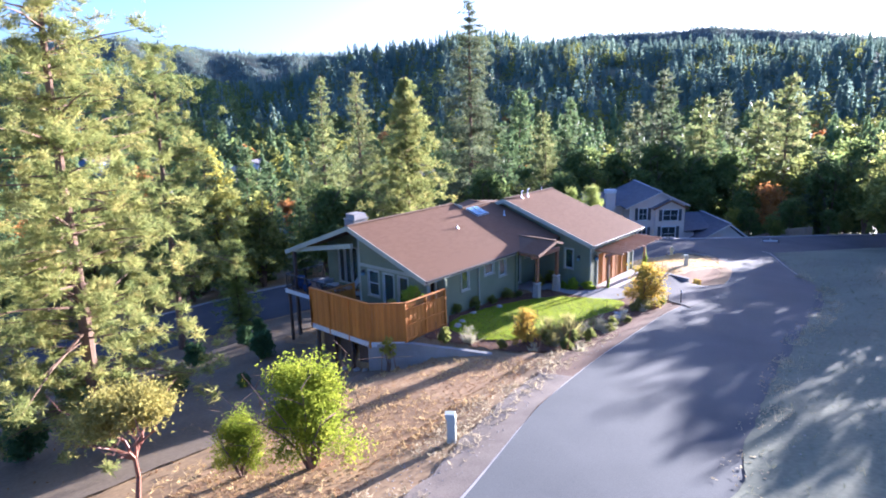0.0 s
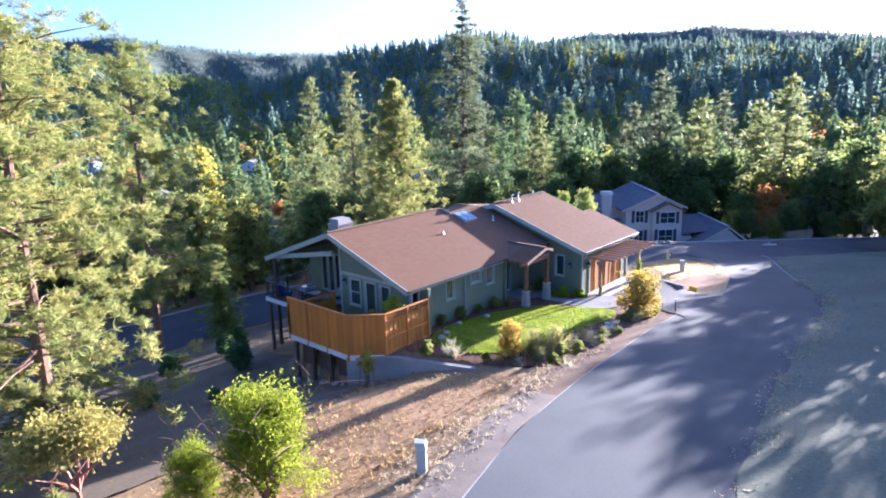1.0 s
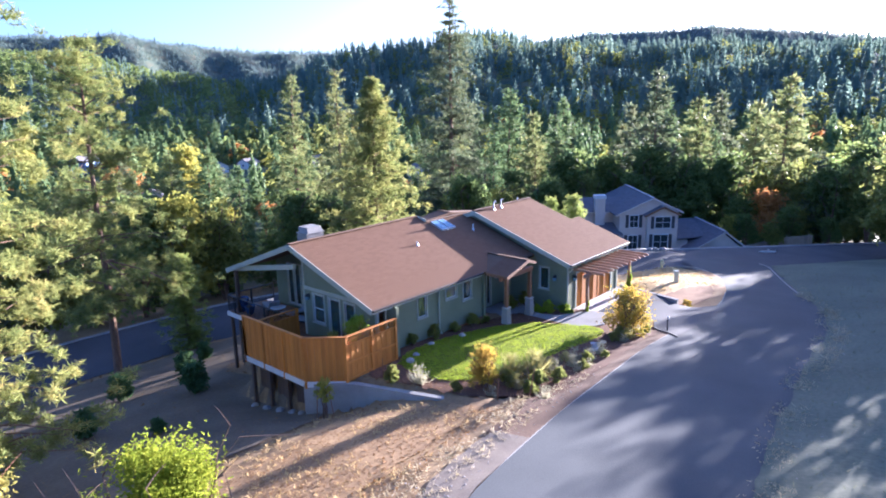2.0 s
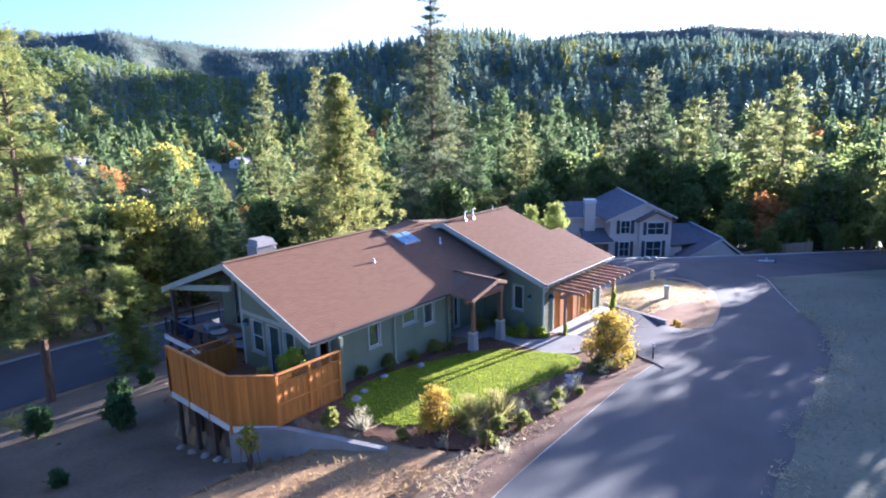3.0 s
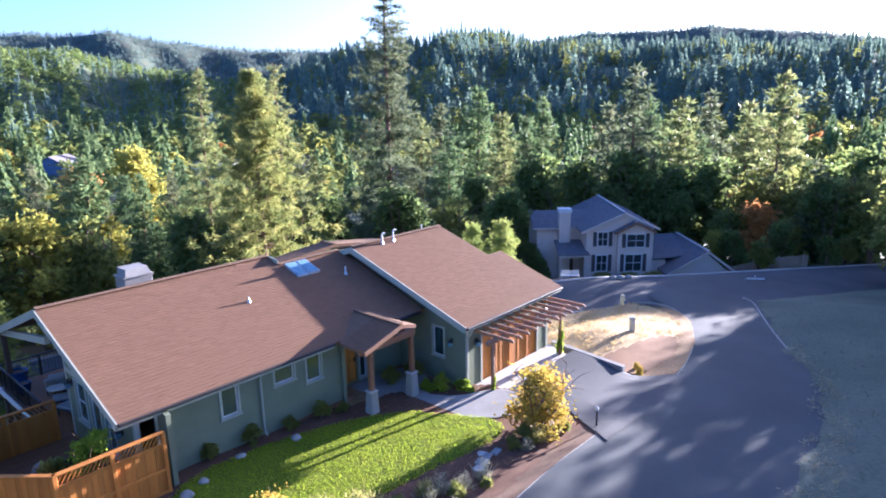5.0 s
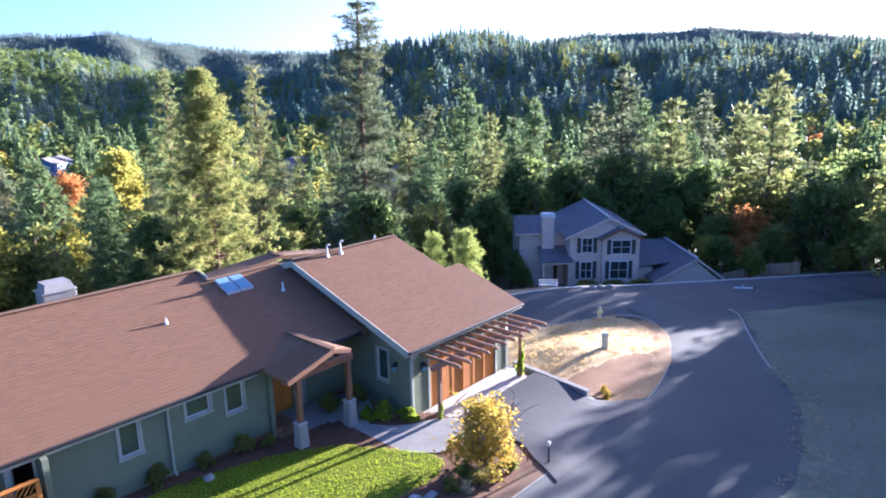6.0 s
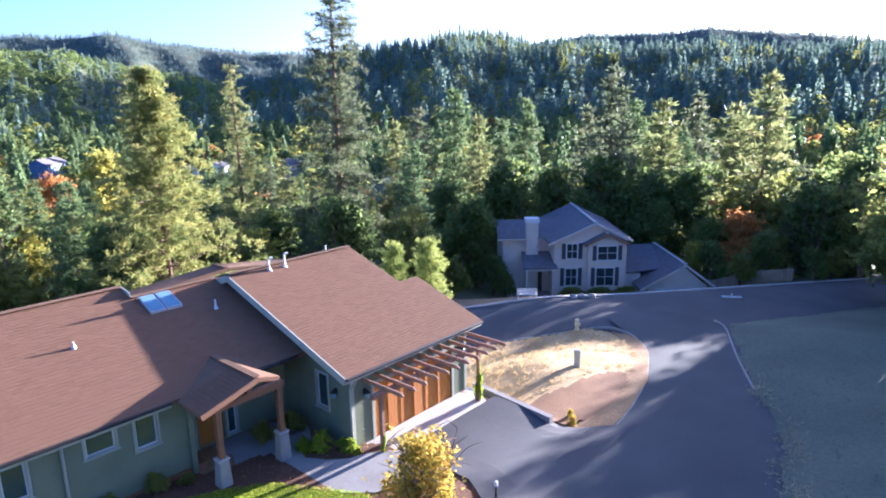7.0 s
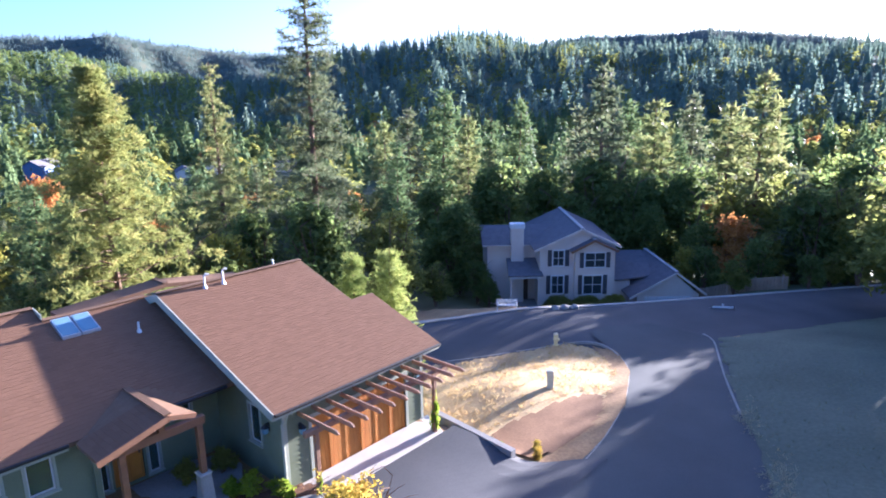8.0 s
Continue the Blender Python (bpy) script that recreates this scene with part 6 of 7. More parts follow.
rngt = np.random.RandomState(77)
kinds = []
for i, (nm, mt, lab) in enumerate((("conifer", M_FIR2, "dark green conifer on the wooded slope"), ("conifer", M_PINE2, "sunlit olive-green conifer on the wooded slope"), ("conifer", M_FIR, "deep green conifer on the wooded slope"))):
    kinds.append(tagged(stand(conifer(nm, 15, 3.0, 80 + i, mt, 0.05, 30, 6, 0.85, 6, 0.08, 0.9, 0.7, 0.5, 0.10), at(70 + i * 9, 92 + i * 6)), lab, "conifer", "slope conifers"))
broads = []
for i, (mt, lab) in enumerate(((M_OAK, "olive-green oak on the wooded slope"), (M_OAK2, "deep green broadleaf tree on the wooded slope"), (M_YELLOW, "yellow-green autumn tree on the wooded slope"), (M_AUTUMN, "russet autumn tree on the wooded slope"))):
    broads.append(tagged(stand(leafy("broadleaf_tree", 9, 3.6, 90 + i, mt, 5, 130, 0.37, 23, 0.04, 3, lobes=18, lobe_k=0.7), at(80 + i * 8, 70 + i * 9)), lab, "tree", "slope trees"))
# stands out of view; it and its copies are there to cast shade
thin_oak = tagged(stand(leafy("broadleaf_tree", 9, 3.8, 97, M_OAK, 6, 52, 0.36, 16, 0.15, 3, lobes=17, lobe_k=0.8), at(50, -9)), "open-crowned oak out of view, placed to shade the road", "tree", "bank oaks")
# the big oaks beyond the street corner and their neighbours
# those from (113, 7.6) to (125, 3.6) are unseen, placed to shade the road
for x, y, k, s in ((96, 17.5, 1, 1.15), (98.6, 14.6, 0, 1.22), (102, 13.6, 1, 1.28), (94.5, 13.0, 0, 0.98), (106, 12.0, 1, 1.25), (108.5, 10.6, 0, 1.3), (113, 7.6, 1, 1.9), (119, 5.8, 0, 2.0), (125, 3.6, 1, 2.1), (101, 21, 0, 1.35), (93, 24, 3, 0.85), (110, 25, 0, 1.5), (107, 17, 1, 1.6), (117, 14, 0, 1.8), (97, 30, 1, 1.45), (101, 27, 0, 1.3), (92, 33, 1, 1.0), (88, 27, 2, 0.6), (90, 20.5, 1, 0.6), (86, 21.5, 0, 0.45), (122, 22, 1, 1.5), (99, 37, 0, 1.2), (88, 40, 1, 1.2), (112, 32, 3, 1.0), (84, 45, 0, 1.2), (72, 44, 1, 1.1), (66, 41, 0, 0.5), (61, 41, 1, 0.45), (56, 39, 0, 0.42), (52, 43, 1, 0.5), (46, 48, 0, 1.0), (40, 53, 1, 1.1), (33, 54, 0, 1.1), (26, 55, 1, 1.2), (18, 55, 0, 1.2), (10, 56, 1, 1.2), (70, 50, 2, 0.9), (52, 52, 2, 0.9), (36, 60, 2, 1.1)):
    again(broads[k], at(x, y, x * 53 % 360, s))
for x, y, k, s in ((95.1, 40.6, 2, 1.63), (103.3, 37.4, 1, 1.45), (104.2, 25.5, 1, 1.6), (105.2, 49.4, 2, 1.43), (101.8, 71.7, 0, 1.72), (100.7, 65.1, 1, 1.4), (98.7, 59.4, 0, 1.34), (134.8, 44.5, 2, 1.77), (117.5, 33.4, 1, 1.5), (130.9, 53.9, 0, 1.75), (137.7, 82.2, 0, 1.95), (99.0, 81.9, 1, 1.4), (109.0, 86.1, 2, 1.6), (113, 54, 1, 1.3), (119, 40, 0, 1.2)):
    again(kinds[k], at(x, y, x * 31 % 360, s))
placed = [(59.2, 48.8), (38.2, 38.6), (46.6, 61.0), (65.8, 76.5)]
tries = 0
while len(placed) < 190 and tries < 9000:
    tries += 1
    az, r = radians(rngt.uniform(8, 86)), 42 + 150 * rngt.uniform(0, 1) ** 1.1
    x, y = 8 + r * math.cos(az), 3 + r * math.sin(az)
    d = float(street_near(x, y)[0])
    loc = FH.inverted() @ Vector((x, y, 0))
    if d < 6.5 or (-11 < loc.x < 17 and -16 < loc.y < 15):
        continue
    if min(math.dist((x, y), p) for p in placed) < 4.2 + r * 0.012 or in_sight_gap(x, y, 5.0):
        continue
    placed.append((x, y))
    if rngt.uniform() < 0.42:
        h = rngt.uniform(0.55, 1.05)
        again(kinds[rngt.choice(3, p=[0.35, 0.4, 0.25])], at(x, y, rngt.uniform(0, 360), h))
    else:
        h = rngt.uniform(0.65, 1.15)
        again(broads[rngt.choice(4, p=[0.45, 0.39, 0.10, 0.06]) if r > 90 else rngt.choice(2)], at(x, y, rngt.uniform(0, 360), h))
# low thicket along the far side of the street
for k in range(5, 34):
    x = 82 + k * 1.35
    y = 20.9 - 0.42 * (x - 75) + 2.2 + 1.6 * math.sin(k * 2.3)
    again(broads[k % 2], at(x, y, k * 77, 0.30 + 0.12 * math.sin(k * 1.7)), "low leafy thicket beside the street")
    again(broads[(k + 1) % 2], at(x + 3.5, y + 5.0 + 1.2 * math.sin(k * 1.3), k * 51, 0.5 + 0.14 * math.sin(k * 2.9)), "leafy thicket behind the street")
# trees that stand out in the valley
for x, y, k, s, lab in ((74.6, 140.4, 2, 2.2, "tall bright yellow autumn tree"), (40.4, 76.6, 2, 1.15, "yellow-green slender tree below the street"), (60.4, 171.9, 2, 1.2, "golden tree before a blue house"), (67.3, 110.7, 2, 0.7, "small bright yellow tree"), (76.5, 182.6, 3, 1.9, "red-orange autumn tree in the valley"), (107.5, 137.6, 3, 1.0, "orange autumn tree in the valley"), (138.4, 96.1, 2, 1.2, "tall yellow tree on the slope"), (45.4, 58.7, 2, 0.9, "yellow-green leafy tree behind the house"), (120.0, 66.8, 2, 0.9, "yellow-green rounded tree on the slope"), (29.3, 53.8, 2, 1.15, "yellow-green leafy tree below the street"), (117.3, 30.4, 3, 0.9, "reddish autumn tree beyond the street")):
    again(broads[k], at(x, y, x * 41 % 360, s), lab)
for x, y, k, s in ((30.3, 61.0, 0, 0.85), (29.9, 67.3, 2, 0.9), (35.1, 59.3, 0, 1.0), (39.9, 76.8, 1, 1.05), (36.2, 61.1, 1, 0.95), (44.3, 74.4, 0, 0.9), (118.1, 87.9, 1, 1.15), (112.4, 79.3, 1, 1.2), (120.2, 75.8, 1, 1.2), (98.2, 79.6, 1, 0.9), (108.6, 38.9, 1, 1.2), (131.5, 31.6, 1, 1.45), (127.7, 61.9, 2, 1.3), (125.0, 54.3, 2, 1.6)):
    again(kinds[k], at(x, y, x * 41 % 360, s))
# hedge and shrubs round the house across the street
for k in range(16):
    p = FH @ Vector((-0.9 + k * 0.42, -1.5 + 0.3 * math.sin(k * 2.1), 0))
    again(bush, at(p.x, p.y, k * 47, 1.7 + 0.25 * math.sin(k)))
# the last four stand behind the house, added and sized to shade its roof
for lx, ly, s in ((-7.5, 1.0, 0.5), (-9.0, 4.0, 0.6), (15.0, 3.0, 0.6), (-6.5, -0.5, 0.35), (16.5, 8.0, 0.8), (-10, 9, 0.9), (2, 17, 1.5), (7, 16, 1.6), (12, 15, 1.4), (-4, 17, 1.5)):
    p = FH @ Vector((lx, ly, 0))
    again(broads[1], at(p.x, p.y, lx * 50, s))
# unseen trees on the bank across the road, placed to shade road and bank
for x, y, k, s in ((42, 0.4, 1, 0.7), (54, 1.8, 1, 0.95), (66, 3.2, 1, 1.2), (80, 2.4, 1, 1.5), (45, -6, 1, 1.0), (69, -5, 1, 1.3), (33, -6, 0, 0.9), (96, -4, 1, 1.7)):
    again(thin_oak, at(x, y, x * 67 % 360, s))


# corner oaks, mostly out of view, placed where their shade covers the road
for x, y, k, s in ((76, 6.5, 1, 1.45), (83, 7.6, 0, 1.2), (85.5, 9.0, 0, 1.34), (89, 7.4, 1, 1.4), (70, 5.6, 1, 1.1)):
    again(thin_oak if k else broads[0], at(x, y, x * 29 % 360, s), "large leafy oak at the street corner, placed for its shade")


# two denser unseen oaks, put here to darken the bank with their shade
for x, y, s in ((46, -3.0, 0.9), (58, -2.8, 1.15)):
    again(broads[1], at(x, y, x * 29 % 360, s), "dense out-of-view oak on the bank, placed for its shade")


# ---- far woods: ragged crowns of loose triangles ----
rngf = np.random.RandomState(9)


def ragged(n, conic, rng):
    """Unit crown, 1 high: a conifer is stacked jagged cones with loose sprays, a broadleaf a dome of loose triangles."""
    tri = []
    if conic:
        tiers, sides = 4, 7
        for t in range(tiers):
            z0, z1 = 0.06 + 0.86 * t / tiers, min(1.0, 0.06 + 0.86 * (t + 1.7) / tiers)
            r = 0.20 * (1 - t / tiers) ** 0.85 + 0.012
            ring = []
            for k in range(sides):
                a = 2 * math.pi * (k + rng.uniform(-0.35, 0.35)) / sides
                q = r * rng.uniform(0.25, 0.75)
                ring.append((math.cos(a) * q, math.sin(a) * q, z0 + rng.uniform(-0.05, 0.05)))
            for k in range(sides):
                tri.append((ring[k], ring[(k + 1) % sides], (0, 0, z1)))
        n = n - len(tri)
    h = rng.uniform(0.05, 1.0, n)
    prof = (1 - h) ** 0.8 * 0.19 + 0.012 if conic else 0.42 * np.sqrt(np.clip(1 - (2 * h - 0.9) ** 2, 0.05, 1))
    a = rng.uniform(0, 2 * math.pi, n)
    r = prof * rng.uniform(0.6, 1.15, n)
    c = np.stack([np.cos(a) * r, np.sin(a) * r, h], 1)
    out = np.stack([np.cos(a), np.sin(a), rng.uniform(-0.2, 0.5, n) + (0 if conic else 0.4)], 1)
    s = (0.05 + 0.08 * (1 - h)) if conic else rng.uniform(0.13, 0.22, n)
    u = np.stack([-np.sin(a), np.cos(a), rng.normal(0, 0.2, n)], 1)
    w = np.cross(out, u)
    p0 = c + u * s[:, None] * 0.6
    p1 = c - u * s[:, None] * 0.6
    p2 = c + (out * 0.35 - w * (0.9 if conic else 0.8)) * s[:, None]
    v = np.stack([p0, p1, p2], 1).reshape(-1, 3)
    if tri:
        v = np.concatenate([np.array(tri).reshape(-1, 3), v])
    return v, np.arange(len(v)).reshape(-1, 3)


def woods(name, spots, heights, material, label, conic, n):
    shapes = [ragged(n, conic, rngf)[0] for _ in range(10)]
    f0 = np.arange(n * 3).reshape(-1, 3)
    sx = np.array(spots)
    zz = ground(sx[:, 0], sx[:, 1])
    vs, fs = [], []
    for i, ((x, y), h) in enumerate(zip(spots, heights)):
        a = rngf.uniform(0, 6.28)
        R = np.array([[math.cos(a), -math.sin(a), 0], [math.sin(a), math.cos(a), 0], [0, 0, 1]])
        vs.append(shapes[rngf.randint(10)] @ R.T * (h * rngf.uniform(0.85, 1.2), h * rngf.uniform(0.85, 1.2), h) + (x, y, zz[i] - 0.5))
        fs.append(f0 + i * n * 3)
    ob = new(name, big_mesh(name, np.concatenate(vs), np.concatenate(fs), material))
    return tagged(ob, label, "woods", kind="stuff")


def scatter(n, r0, r1, power, az0=-12, az1=92, lo=12, hi=24):
    sp, hs = [], []
    while len(sp) < n:
        az = radians(rngf.uniform(az0, az1))
        r = r0 + (r1 - r0) * rngf.uniform(0, 1) ** power
        x, y = r * math.cos(az), r * math.sin(az)
        if in_sight_gap(x, y, 8.0):
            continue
        if noise.noise(Vector((x * 0.011, y * 0.011, 3.0))) < -0.25 and rngf.uniform() < 0.6:
            continue
        sp.append((x, y))
        hs.append(rngf.uniform(lo, hi) * (1 + 0.25 * noise.noise(Vector((x * 0.02, y * 0.02, 0)))))
    return sp, hs


woods("far_woods", *scatter(3600, 520, 1700, 0.75, -12, 58, lo=15, hi=34), M_HAZY_HILL, "blue-green conifer forest covering the far hills", True, 72)
woods("hill_conifers", *scatter(700, 480, 1500, 0.75, 58, 92, lo=12, hi=24), M_HAZY_HILL, "small conifers on the open hills", True, 56)
woods("hill_broadleaf_trees", *scatter(1300, 450, 1300, 0.8, -12, 58, lo=10, hi=19), M_OAK, "olive broadleaf trees among the hill conifers", False, 44)
woods("farther_woods", *scatter(11000, 1650, 3000, 0.8, lo=9, hi=17), M_HAZY_RIDGE, "blue-green forest on the farthest ridge", False, 20)
woods("farther_conifers", *scatter(2400, 1650, 3100, 0.8, lo=14, hi=26), M_HAZY_RIDGE, "scattered conifers on the farthest ridge", True, 40)
woods("valley_conifers", *scatter(760, 185, 620, 0.9, lo=10, hi=24), M_FIR2, "green conifers filling the valley", True, 130)
woods("valley_trees", *scatter(950, 185, 620, 0.8, lo=7, hi=13), M_OAK, "olive broadleaf trees filling the valley", False, 80)
woods("valley_autumn_trees", *scatter(170, 175, 620, 0.8, lo=9, hi=15), M_YELLOW, "yellow autumn trees dotted through the valley", False, 90)
woods("valley_russet_trees", *scatter(60, 175, 620, 0.8, lo=8, hi=13), M_AUTUMN, "orange autumn trees dotted through the valley", False, 90)
woods("hill_oaks", *scatter(2300, 430, 1600, 0.75, 54, 92, lo=10, hi=19), M_OAK2, "olive oaks on the hills", False, 36)


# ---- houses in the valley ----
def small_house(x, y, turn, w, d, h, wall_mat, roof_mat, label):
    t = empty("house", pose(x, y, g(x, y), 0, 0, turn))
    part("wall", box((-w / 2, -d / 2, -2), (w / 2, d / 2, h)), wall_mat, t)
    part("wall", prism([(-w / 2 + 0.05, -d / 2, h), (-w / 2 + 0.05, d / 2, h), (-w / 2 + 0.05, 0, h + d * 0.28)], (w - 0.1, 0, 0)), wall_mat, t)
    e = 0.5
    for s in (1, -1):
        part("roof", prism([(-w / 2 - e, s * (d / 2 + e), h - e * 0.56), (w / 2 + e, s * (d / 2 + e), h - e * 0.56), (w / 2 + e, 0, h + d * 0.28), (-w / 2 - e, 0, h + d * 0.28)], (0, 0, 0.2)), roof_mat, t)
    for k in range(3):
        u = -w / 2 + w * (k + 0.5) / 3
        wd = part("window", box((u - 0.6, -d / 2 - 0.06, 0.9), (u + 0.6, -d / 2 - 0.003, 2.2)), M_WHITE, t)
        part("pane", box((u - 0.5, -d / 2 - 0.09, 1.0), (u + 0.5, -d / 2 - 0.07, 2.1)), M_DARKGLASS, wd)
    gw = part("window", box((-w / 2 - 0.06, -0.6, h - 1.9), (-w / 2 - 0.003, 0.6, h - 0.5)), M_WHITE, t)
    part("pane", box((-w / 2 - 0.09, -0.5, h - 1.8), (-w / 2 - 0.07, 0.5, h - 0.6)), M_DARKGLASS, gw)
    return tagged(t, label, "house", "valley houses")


M_BLUEWALL = mat("blue_siding", (0.08, 0.13, 0.24), (0.11, 0.17, 0.30), 0.7, 1.0, 20.0, 0.1)
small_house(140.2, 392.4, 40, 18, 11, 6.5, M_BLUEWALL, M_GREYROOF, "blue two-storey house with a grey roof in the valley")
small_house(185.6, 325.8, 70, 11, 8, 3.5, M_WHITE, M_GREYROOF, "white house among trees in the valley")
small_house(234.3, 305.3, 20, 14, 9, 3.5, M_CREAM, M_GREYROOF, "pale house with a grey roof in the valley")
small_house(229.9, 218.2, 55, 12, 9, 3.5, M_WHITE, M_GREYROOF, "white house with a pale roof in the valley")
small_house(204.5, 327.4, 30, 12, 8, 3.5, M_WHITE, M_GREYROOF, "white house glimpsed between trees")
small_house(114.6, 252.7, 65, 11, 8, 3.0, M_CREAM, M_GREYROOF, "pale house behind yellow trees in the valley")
upole = tagged(empty("utility_pole", pose(75.0, 129.1, g(75.0, 129.1))), "wooden utility pole with a cross arm", "pole")
part("pole", add_tube(bmesh.new(), [(0, 0, -1), (0, 0, 13)], [0.18, 0.13], 8), M_DARKWOOD, upole)
part("cross_arm", bar((-1.1, 0, 12.2), (1.1, 0, 12.2), 0.12, 0.12), M_DARKWOOD, upole)

# ---- ground cover ----
rngg = np.random.RandomState(123)


def inside_poly(x, y, poly):
    c = np.zeros(len(x), bool)
    for i in range(len(poly)):
        (x0, y0), (x1, y1) = poly[i], poly[(i + 1) % len(poly)]
        if y0 != y1:
            c ^= ((y0 > y) != (y1 > y)) & (x < (x1 - x0) * (y - y0) / (y1 - y0) + x0)
    return c


def cover(name, n, boxr, poly, size, blades, material, label, category, flat=0.4, up=1.0, wide=0.08, lift=0.0, patchy=0.0):
    x = rngg.uniform(boxr[0], boxr[1], n)
    y = rngg.uniform(boxr[2], boxr[3], n)
    ok = inside_poly(x, y, poly) if poly else np.ones(n, bool)
    if patchy:
        ok &= np.array([noise.noise(Vector((a * 0.45, b * 0.45, 7))) for a, b in zip(x, y)]) > patchy - rngg.uniform(0, 0.5, n)
    x, y = x[ok], y[ok]
    z = ground(x, y) + lift
    v, f = tufts(np.column_stack([x, y, z]), size * rngg.uniform(0.6, 1.4, len(x)), blades, rngg, flat, up, wide)
    ob = new(name, big_mesh(name, v, f, material))
    return tagged(ob, label, category, kind="stuff")


M_DRYGRASS = leaf_mat("dry_grass", [(0.30, 0.20, 0.09), (0.50, 0.37, 0.16), (0.62, 0.50, 0.25)], 0.3)
M_LITTERLEAF = leaf_mat("fallen_leaves", [(0.15, 0.075, 0.035), (0.28, 0.155, 0.065), (0.38, 0.245, 0.105)], 0.2)
M_LAWNBLADE = leaf_mat("lawn_blades", [(0.21, 0.31, 0.01), (0.33, 0.43, 0.015), (0.43, 0.48, 0.03)], 0.45)
M_STONE = mat("verge_stone", (0.18, 0.17, 0.16), (0.34, 0.32, 0.30), 0.9, 6.0, 30.0, 0.3)
cover("lawn_grass", 48500, (22, 34, 15, 21.6), lawn_line, 0.055, 2, M_LAWNBLADE, "mown bright green lawn grass", "grass", 0.5, 1.1, 0.13, 0.07)
cover("dry_grass", 4800, (2, 22, 10.5, 21), [(2, 11), (9, 11.9), (16, 13.2), (21.5, 14.2), (21, 17), (18.6, 20.4), (12, 20), (2, 18)], 0.16, 4, M_DRYGRASS, "dry golden grass tufts on the slope", "grass", 0.5, 0.8, 0.06, 0.02, 0.05)
cover("verge_grass", 6500, (0, 28, 7, 14.5), [(0, 6.9), (8.0, 9.0), (16, 11.3), (22, 12.4), (28, 13.2), (28, 14), (21, 14.2), (16, 13.4), (9, 11.6), (0, 9)], 0.15, 5, M_STRAWWEED, "pale dry grass tufts along the verge", "grass", 0.5, 0.7, 0.06, 0.03, 0.15)
cover("fallen_leaves", 15000, (2, 22, 10.5, 20), [(2, 11), (9, 11.6), (16, 12.8), (21.5, 13.8), (21, 16.5), (17, 19.0), (10, 18), (2, 16)], 0.055, 2, M_LITTERLEAF, "brown fallen leaves on the slope", "leaves", 0.15, 0.1, 0.3, 0.05)
cover("slope_leaves", 6000, (-2, 26, 18, 44), None, 0.10, 2, M_LITTERLEAF, "brown fallen leaves under the pines", "leaves", 0.15, 0.1, 0.3, 0.03, 0.1)
cover("mulch_chips", 7000, (21, 37, 13.8, 21.5), [(21.2, 20.5), (22, 17), (23.7, 14.0), (36.5, 14.4), (36.3, 19), (33.5, 21.2), (30.5, 21.4), (22, 21.4)], 0.07, 1, M_LITTERLEAF, "bark mulch chips in the beds", "mulch", 0.2, 0.1, 0.25, 0.05)
cover("lot_grass", 9000, (42.5, 58, 15, 27), [(42.6, 17.8), (44.6, 18.0), (47, 17.5), (49.6, 17.2), (50.6, 15.9), (54.4, 17.6), (57.0, 20.4), (56.8, 21.8), (54, 23.8), (49, 27), (44, 27), (42.4, 22)], 0.17, 3, M_DRYGRASS, "straw-coloured dry grass on the vacant lot", "grass", 0.5, 0.8, 0.07, 0.03, -0.05)
cover("bank_grass", 9000, (10, 62, -8, 16), [(10, 3.0), (16, 3.8), (24, 5.2), (35, 6.5), (42, 6.9), (47, 7.9), (51, 9.6), (57, 12.8), (62, 15.8), (62, 2), (40, -6), (10, -6)], 0.18, 3, M_OLIVEGRASS, "olive dry grass on the shaded bank", "grass", 0.5, 0.7, 0.06, 0.02, 0.0)
cover("shoulder_weeds", 5000, (18, 50, 4, 9.5), [(18, 4.4), (24, 5.5), (35, 6.8), (42, 7.1), (47, 8.0), (50, 9.3), (50, 8.2), (42, 6.0), (35, 5.7), (24, 4.4), (18, 3.4)], 0.17, 6, M_STRAWWEED, "pale dry weeds along the road shoulder", "weeds", 0.6, 0.9, 0.03, 0.06, 0.35)

cover("shoulder_litter", 5200, (12, 56, 2.5, 13), [(x, bank_y(x) + 0.5) for x in np.linspace(12, 56, 30)] + [(x, bank_y(x) - 0.8) for x in np.linspace(56, 12, 30)], 0.09, 2, M_STRAWWEED, "pale straw and fallen leaves strewn along the road edge", "litter", 0.2, 0.15, 0.2, 0.09, 0.12)

# shoulder weeds, made paler so that their colour carries the sun flecks
cover("shoulder_clumps", 2200, (27, 54, 2.5, 12), [(x, bank_y(x) + 0.45) for x in np.linspace(14, 54, 30)] + [(x, bank_y(x) - 0.7) for x in np.linspace(54, 14, 30)], 0.24, 9, M_PALEGRASS, "clumps of bleached weeds along the road shoulder", "weeds", 0.6, 0.6, 0.04, 0.07, 0.3)


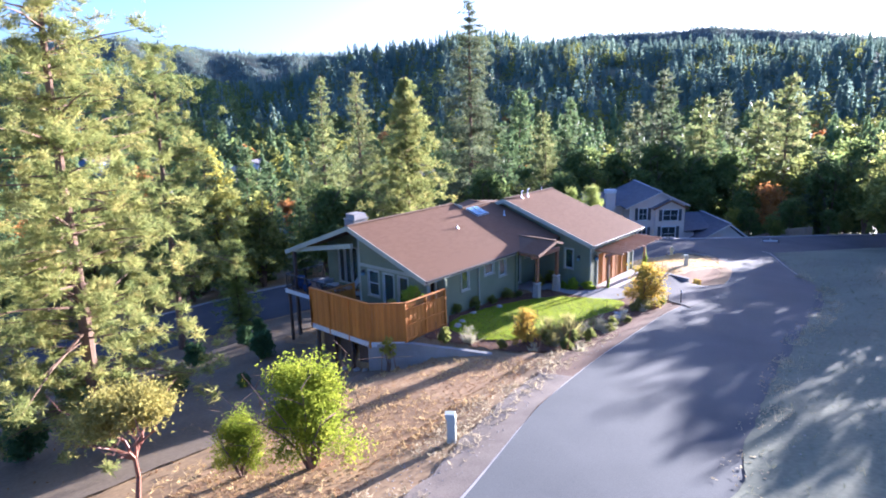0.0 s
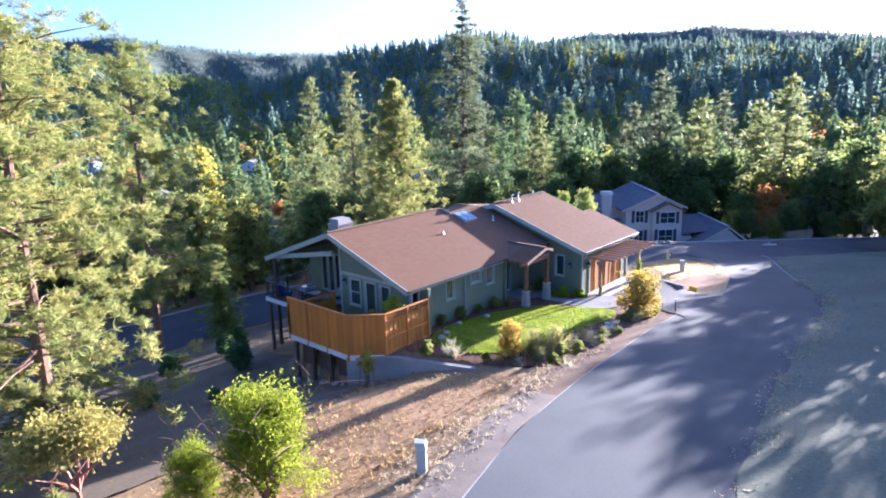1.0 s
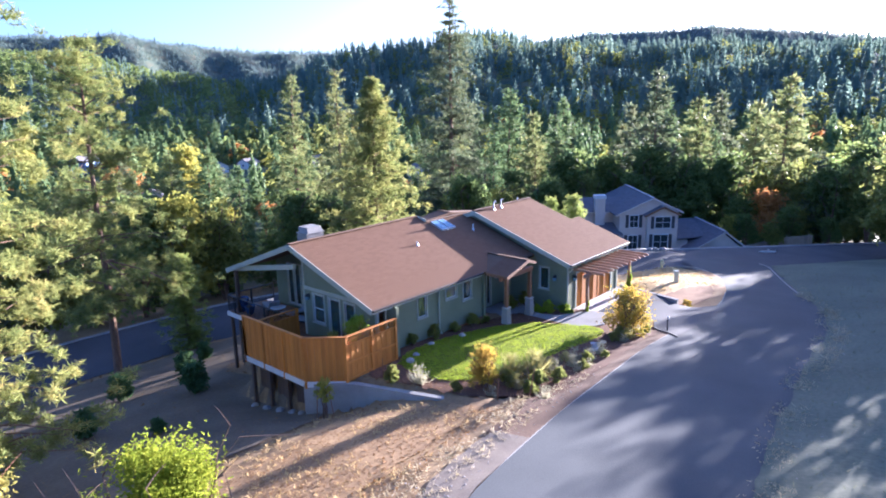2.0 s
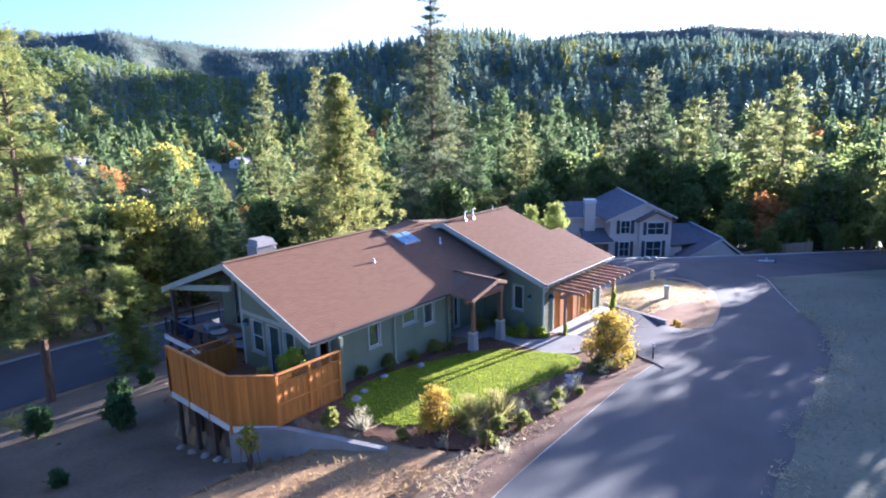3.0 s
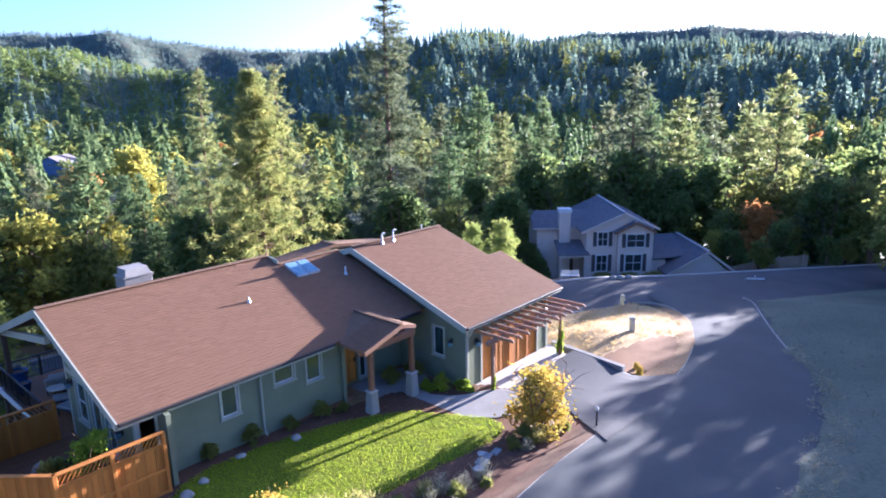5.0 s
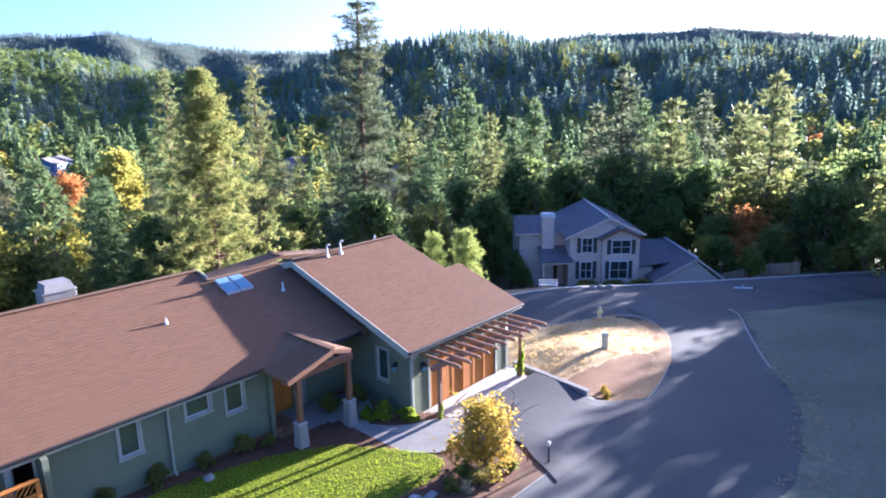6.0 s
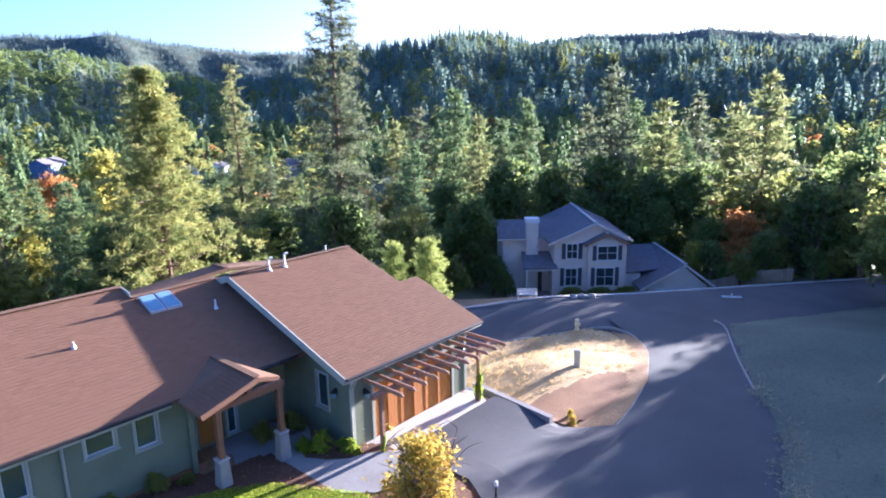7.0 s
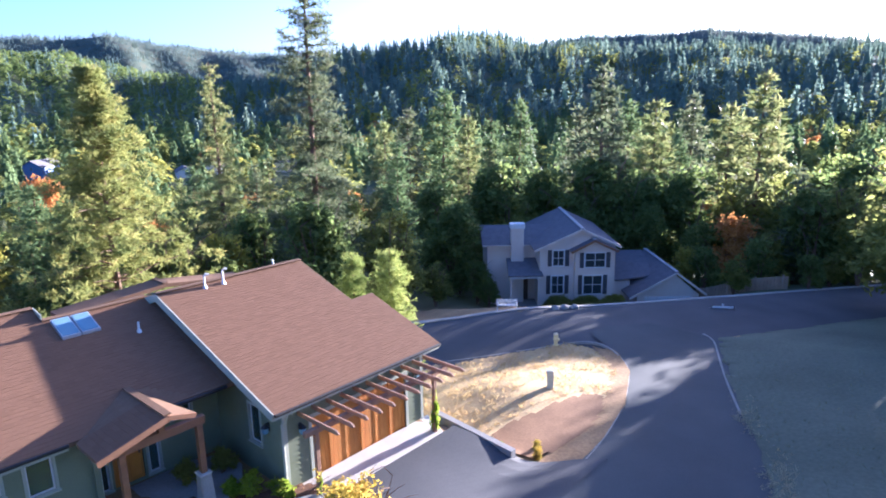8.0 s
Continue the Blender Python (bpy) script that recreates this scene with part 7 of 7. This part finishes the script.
def stones(name, n, poly, boxr, lo, hi, material, label):
    v, f = [], []
    base = np.array([(1, 0, 0), (-1, 0, 0), (0, 1, 0), (0, -1, 0), (0, 0, 1), (0, 0, -1)], float)
    fc = np.array([(0, 2, 4), (2, 1, 4), (1, 3, 4), (3, 0, 4), (2, 0, 5), (1, 2, 5), (3, 1, 5), (0, 3, 5)])
    x = rngg.uniform(boxr[0], boxr[1], n)
    y = rngg.uniform(boxr[2], boxr[3], n)
    ok = inside_poly(x, y, poly)
    x, y = x[ok], y[ok]
    z = ground(x, y)
    for i in range(len(x)):
        s = rngg.uniform(lo, hi)
        q = base * rngg.uniform(0.6, 1.3, (6, 3)) * (s, s, s * 0.6)
        a = rngg.uniform(0, 6.28)
        R = np.array([[math.cos(a), -math.sin(a), 0], [math.sin(a), math.cos(a), 0], [0, 0, 1]])
        f.append(fc + 6 * i)
        v.append(q @ R.T + (x[i], y[i], z[i] + 0.05))
    ob = new(name, big_mesh(name, np.concatenate(v), np.concatenate(f), material))
    return tagged(ob, label, "stones", kind="stuff")


stones("verge_stones", 1500, [(6, 8.3), (16, 11.0), (22, 12.1), (27, 12.8), (27, 13.4), (21, 13.9), (16, 13.2), (9, 11.3), (4, 9.3)], (4, 27, 8, 14), 0.015, 0.04, M_STONE, "loose pale stones along the verge")
stones("bank_stones", 1100, [(14, 3.6), (24, 5.4), (35, 6.8), (47, 8.1), (51, 9.6), (50, 8.2), (42, 5.8), (30, 4.6), (14, 2.4)], (14, 51, 2, 10), 0.03, 0.08, M_STONE, "loose pale stones along the road shoulder")
for k, p in enumerate((Vector((62.3, 26.2, 0)), Vector((63.0, 25.9, 0)), Vector((63.7, 25.5, 0)))):
    r = part("boulder", rock((0.32, 0.28, 0.24), k + 90, M_ROCK), M_ROCK, None, smooth=True)
    r.matrix_world = pose(p.x, p.y, g(p.x, p.y) + 0.12, 0, 0, k * 70)
    tagged(r, "pale rounded boulder before the hedge", "boulder", "hedge boulders")
# a white table-like thing in the yard across the street, built as a low bench
bench = tagged(empty("garden_bench", pose(60.5, 29.1, g(60.5, 29.1), 0, 0, -52) @ Matrix.Diagonal((1.0, 1.0, 0.75, 1))), "low white table-like thing in the shade, built as a bench", "bench")
for k in range(4):
    part("seat_slat", box((-0.75, -0.24 + 0.125 * k, 0.42), (0.75, -0.14 + 0.125 * k, 0.45)), M_WHITE, bench)
for k in range(3):
    part("back_slat", box((-0.75, 0.25, 0.52 + 0.14 * k), (0.75, 0.28, 0.62 + 0.14 * k)), M_WHITE, bench)
for x in (-0.68, 0.68):
    part("leg", box((x - 0.03, -0.24, -0.1), (x + 0.03, -0.18, 0.62)), M_WHITE, bench)
    part("leg", box((x - 0.03, 0.19, -0.1), (x + 0.03, 0.25, 0.92)), M_WHITE, bench)
    part("armrest", box((x - 0.04, -0.26, 0.62), (x + 0.04, 0.24, 0.65)), M_WHITE, bench)

# a low tan board fence beside the house across the street
fence = tagged(empty("fence", pose(86.5, 22.0, 0)), "low weathered tan board fence behind the street", "fence")
FB = Matrix.Translation((-86.5, -22.0, 0))
M_TANBOARD = mat("tan_board", (0.26, 0.19, 0.13), (0.36, 0.27, 0.19), 0.8, 1.5, 20.0, 0.2, by_piece=0.12)
for k in range(34):
    f = k / 33
    x, y = 84.5 + 5.0 * f, 26.5 - 8.6 * f
    z = g(x, y)
    b = part("fence_board", box((-0.14, -0.015, z - 0.3), (0.14, 0.015, z + 1.25), 0, Matrix.Translation((x, y, 0)) @ Matrix.Rotation(math.atan2(-8.6, 5.0), 4, "Z")), M_TANBOARD, fence)
    b.matrix_parent_inverse = FB
    if k % 8 == 0:
        p = part("fence_post", box((x - 0.07, y - 0.07, z - 0.4), (x + 0.07, y + 0.07, z + 1.4)), M_TANBOARD, fence)
        p.matrix_parent_inverse = FB
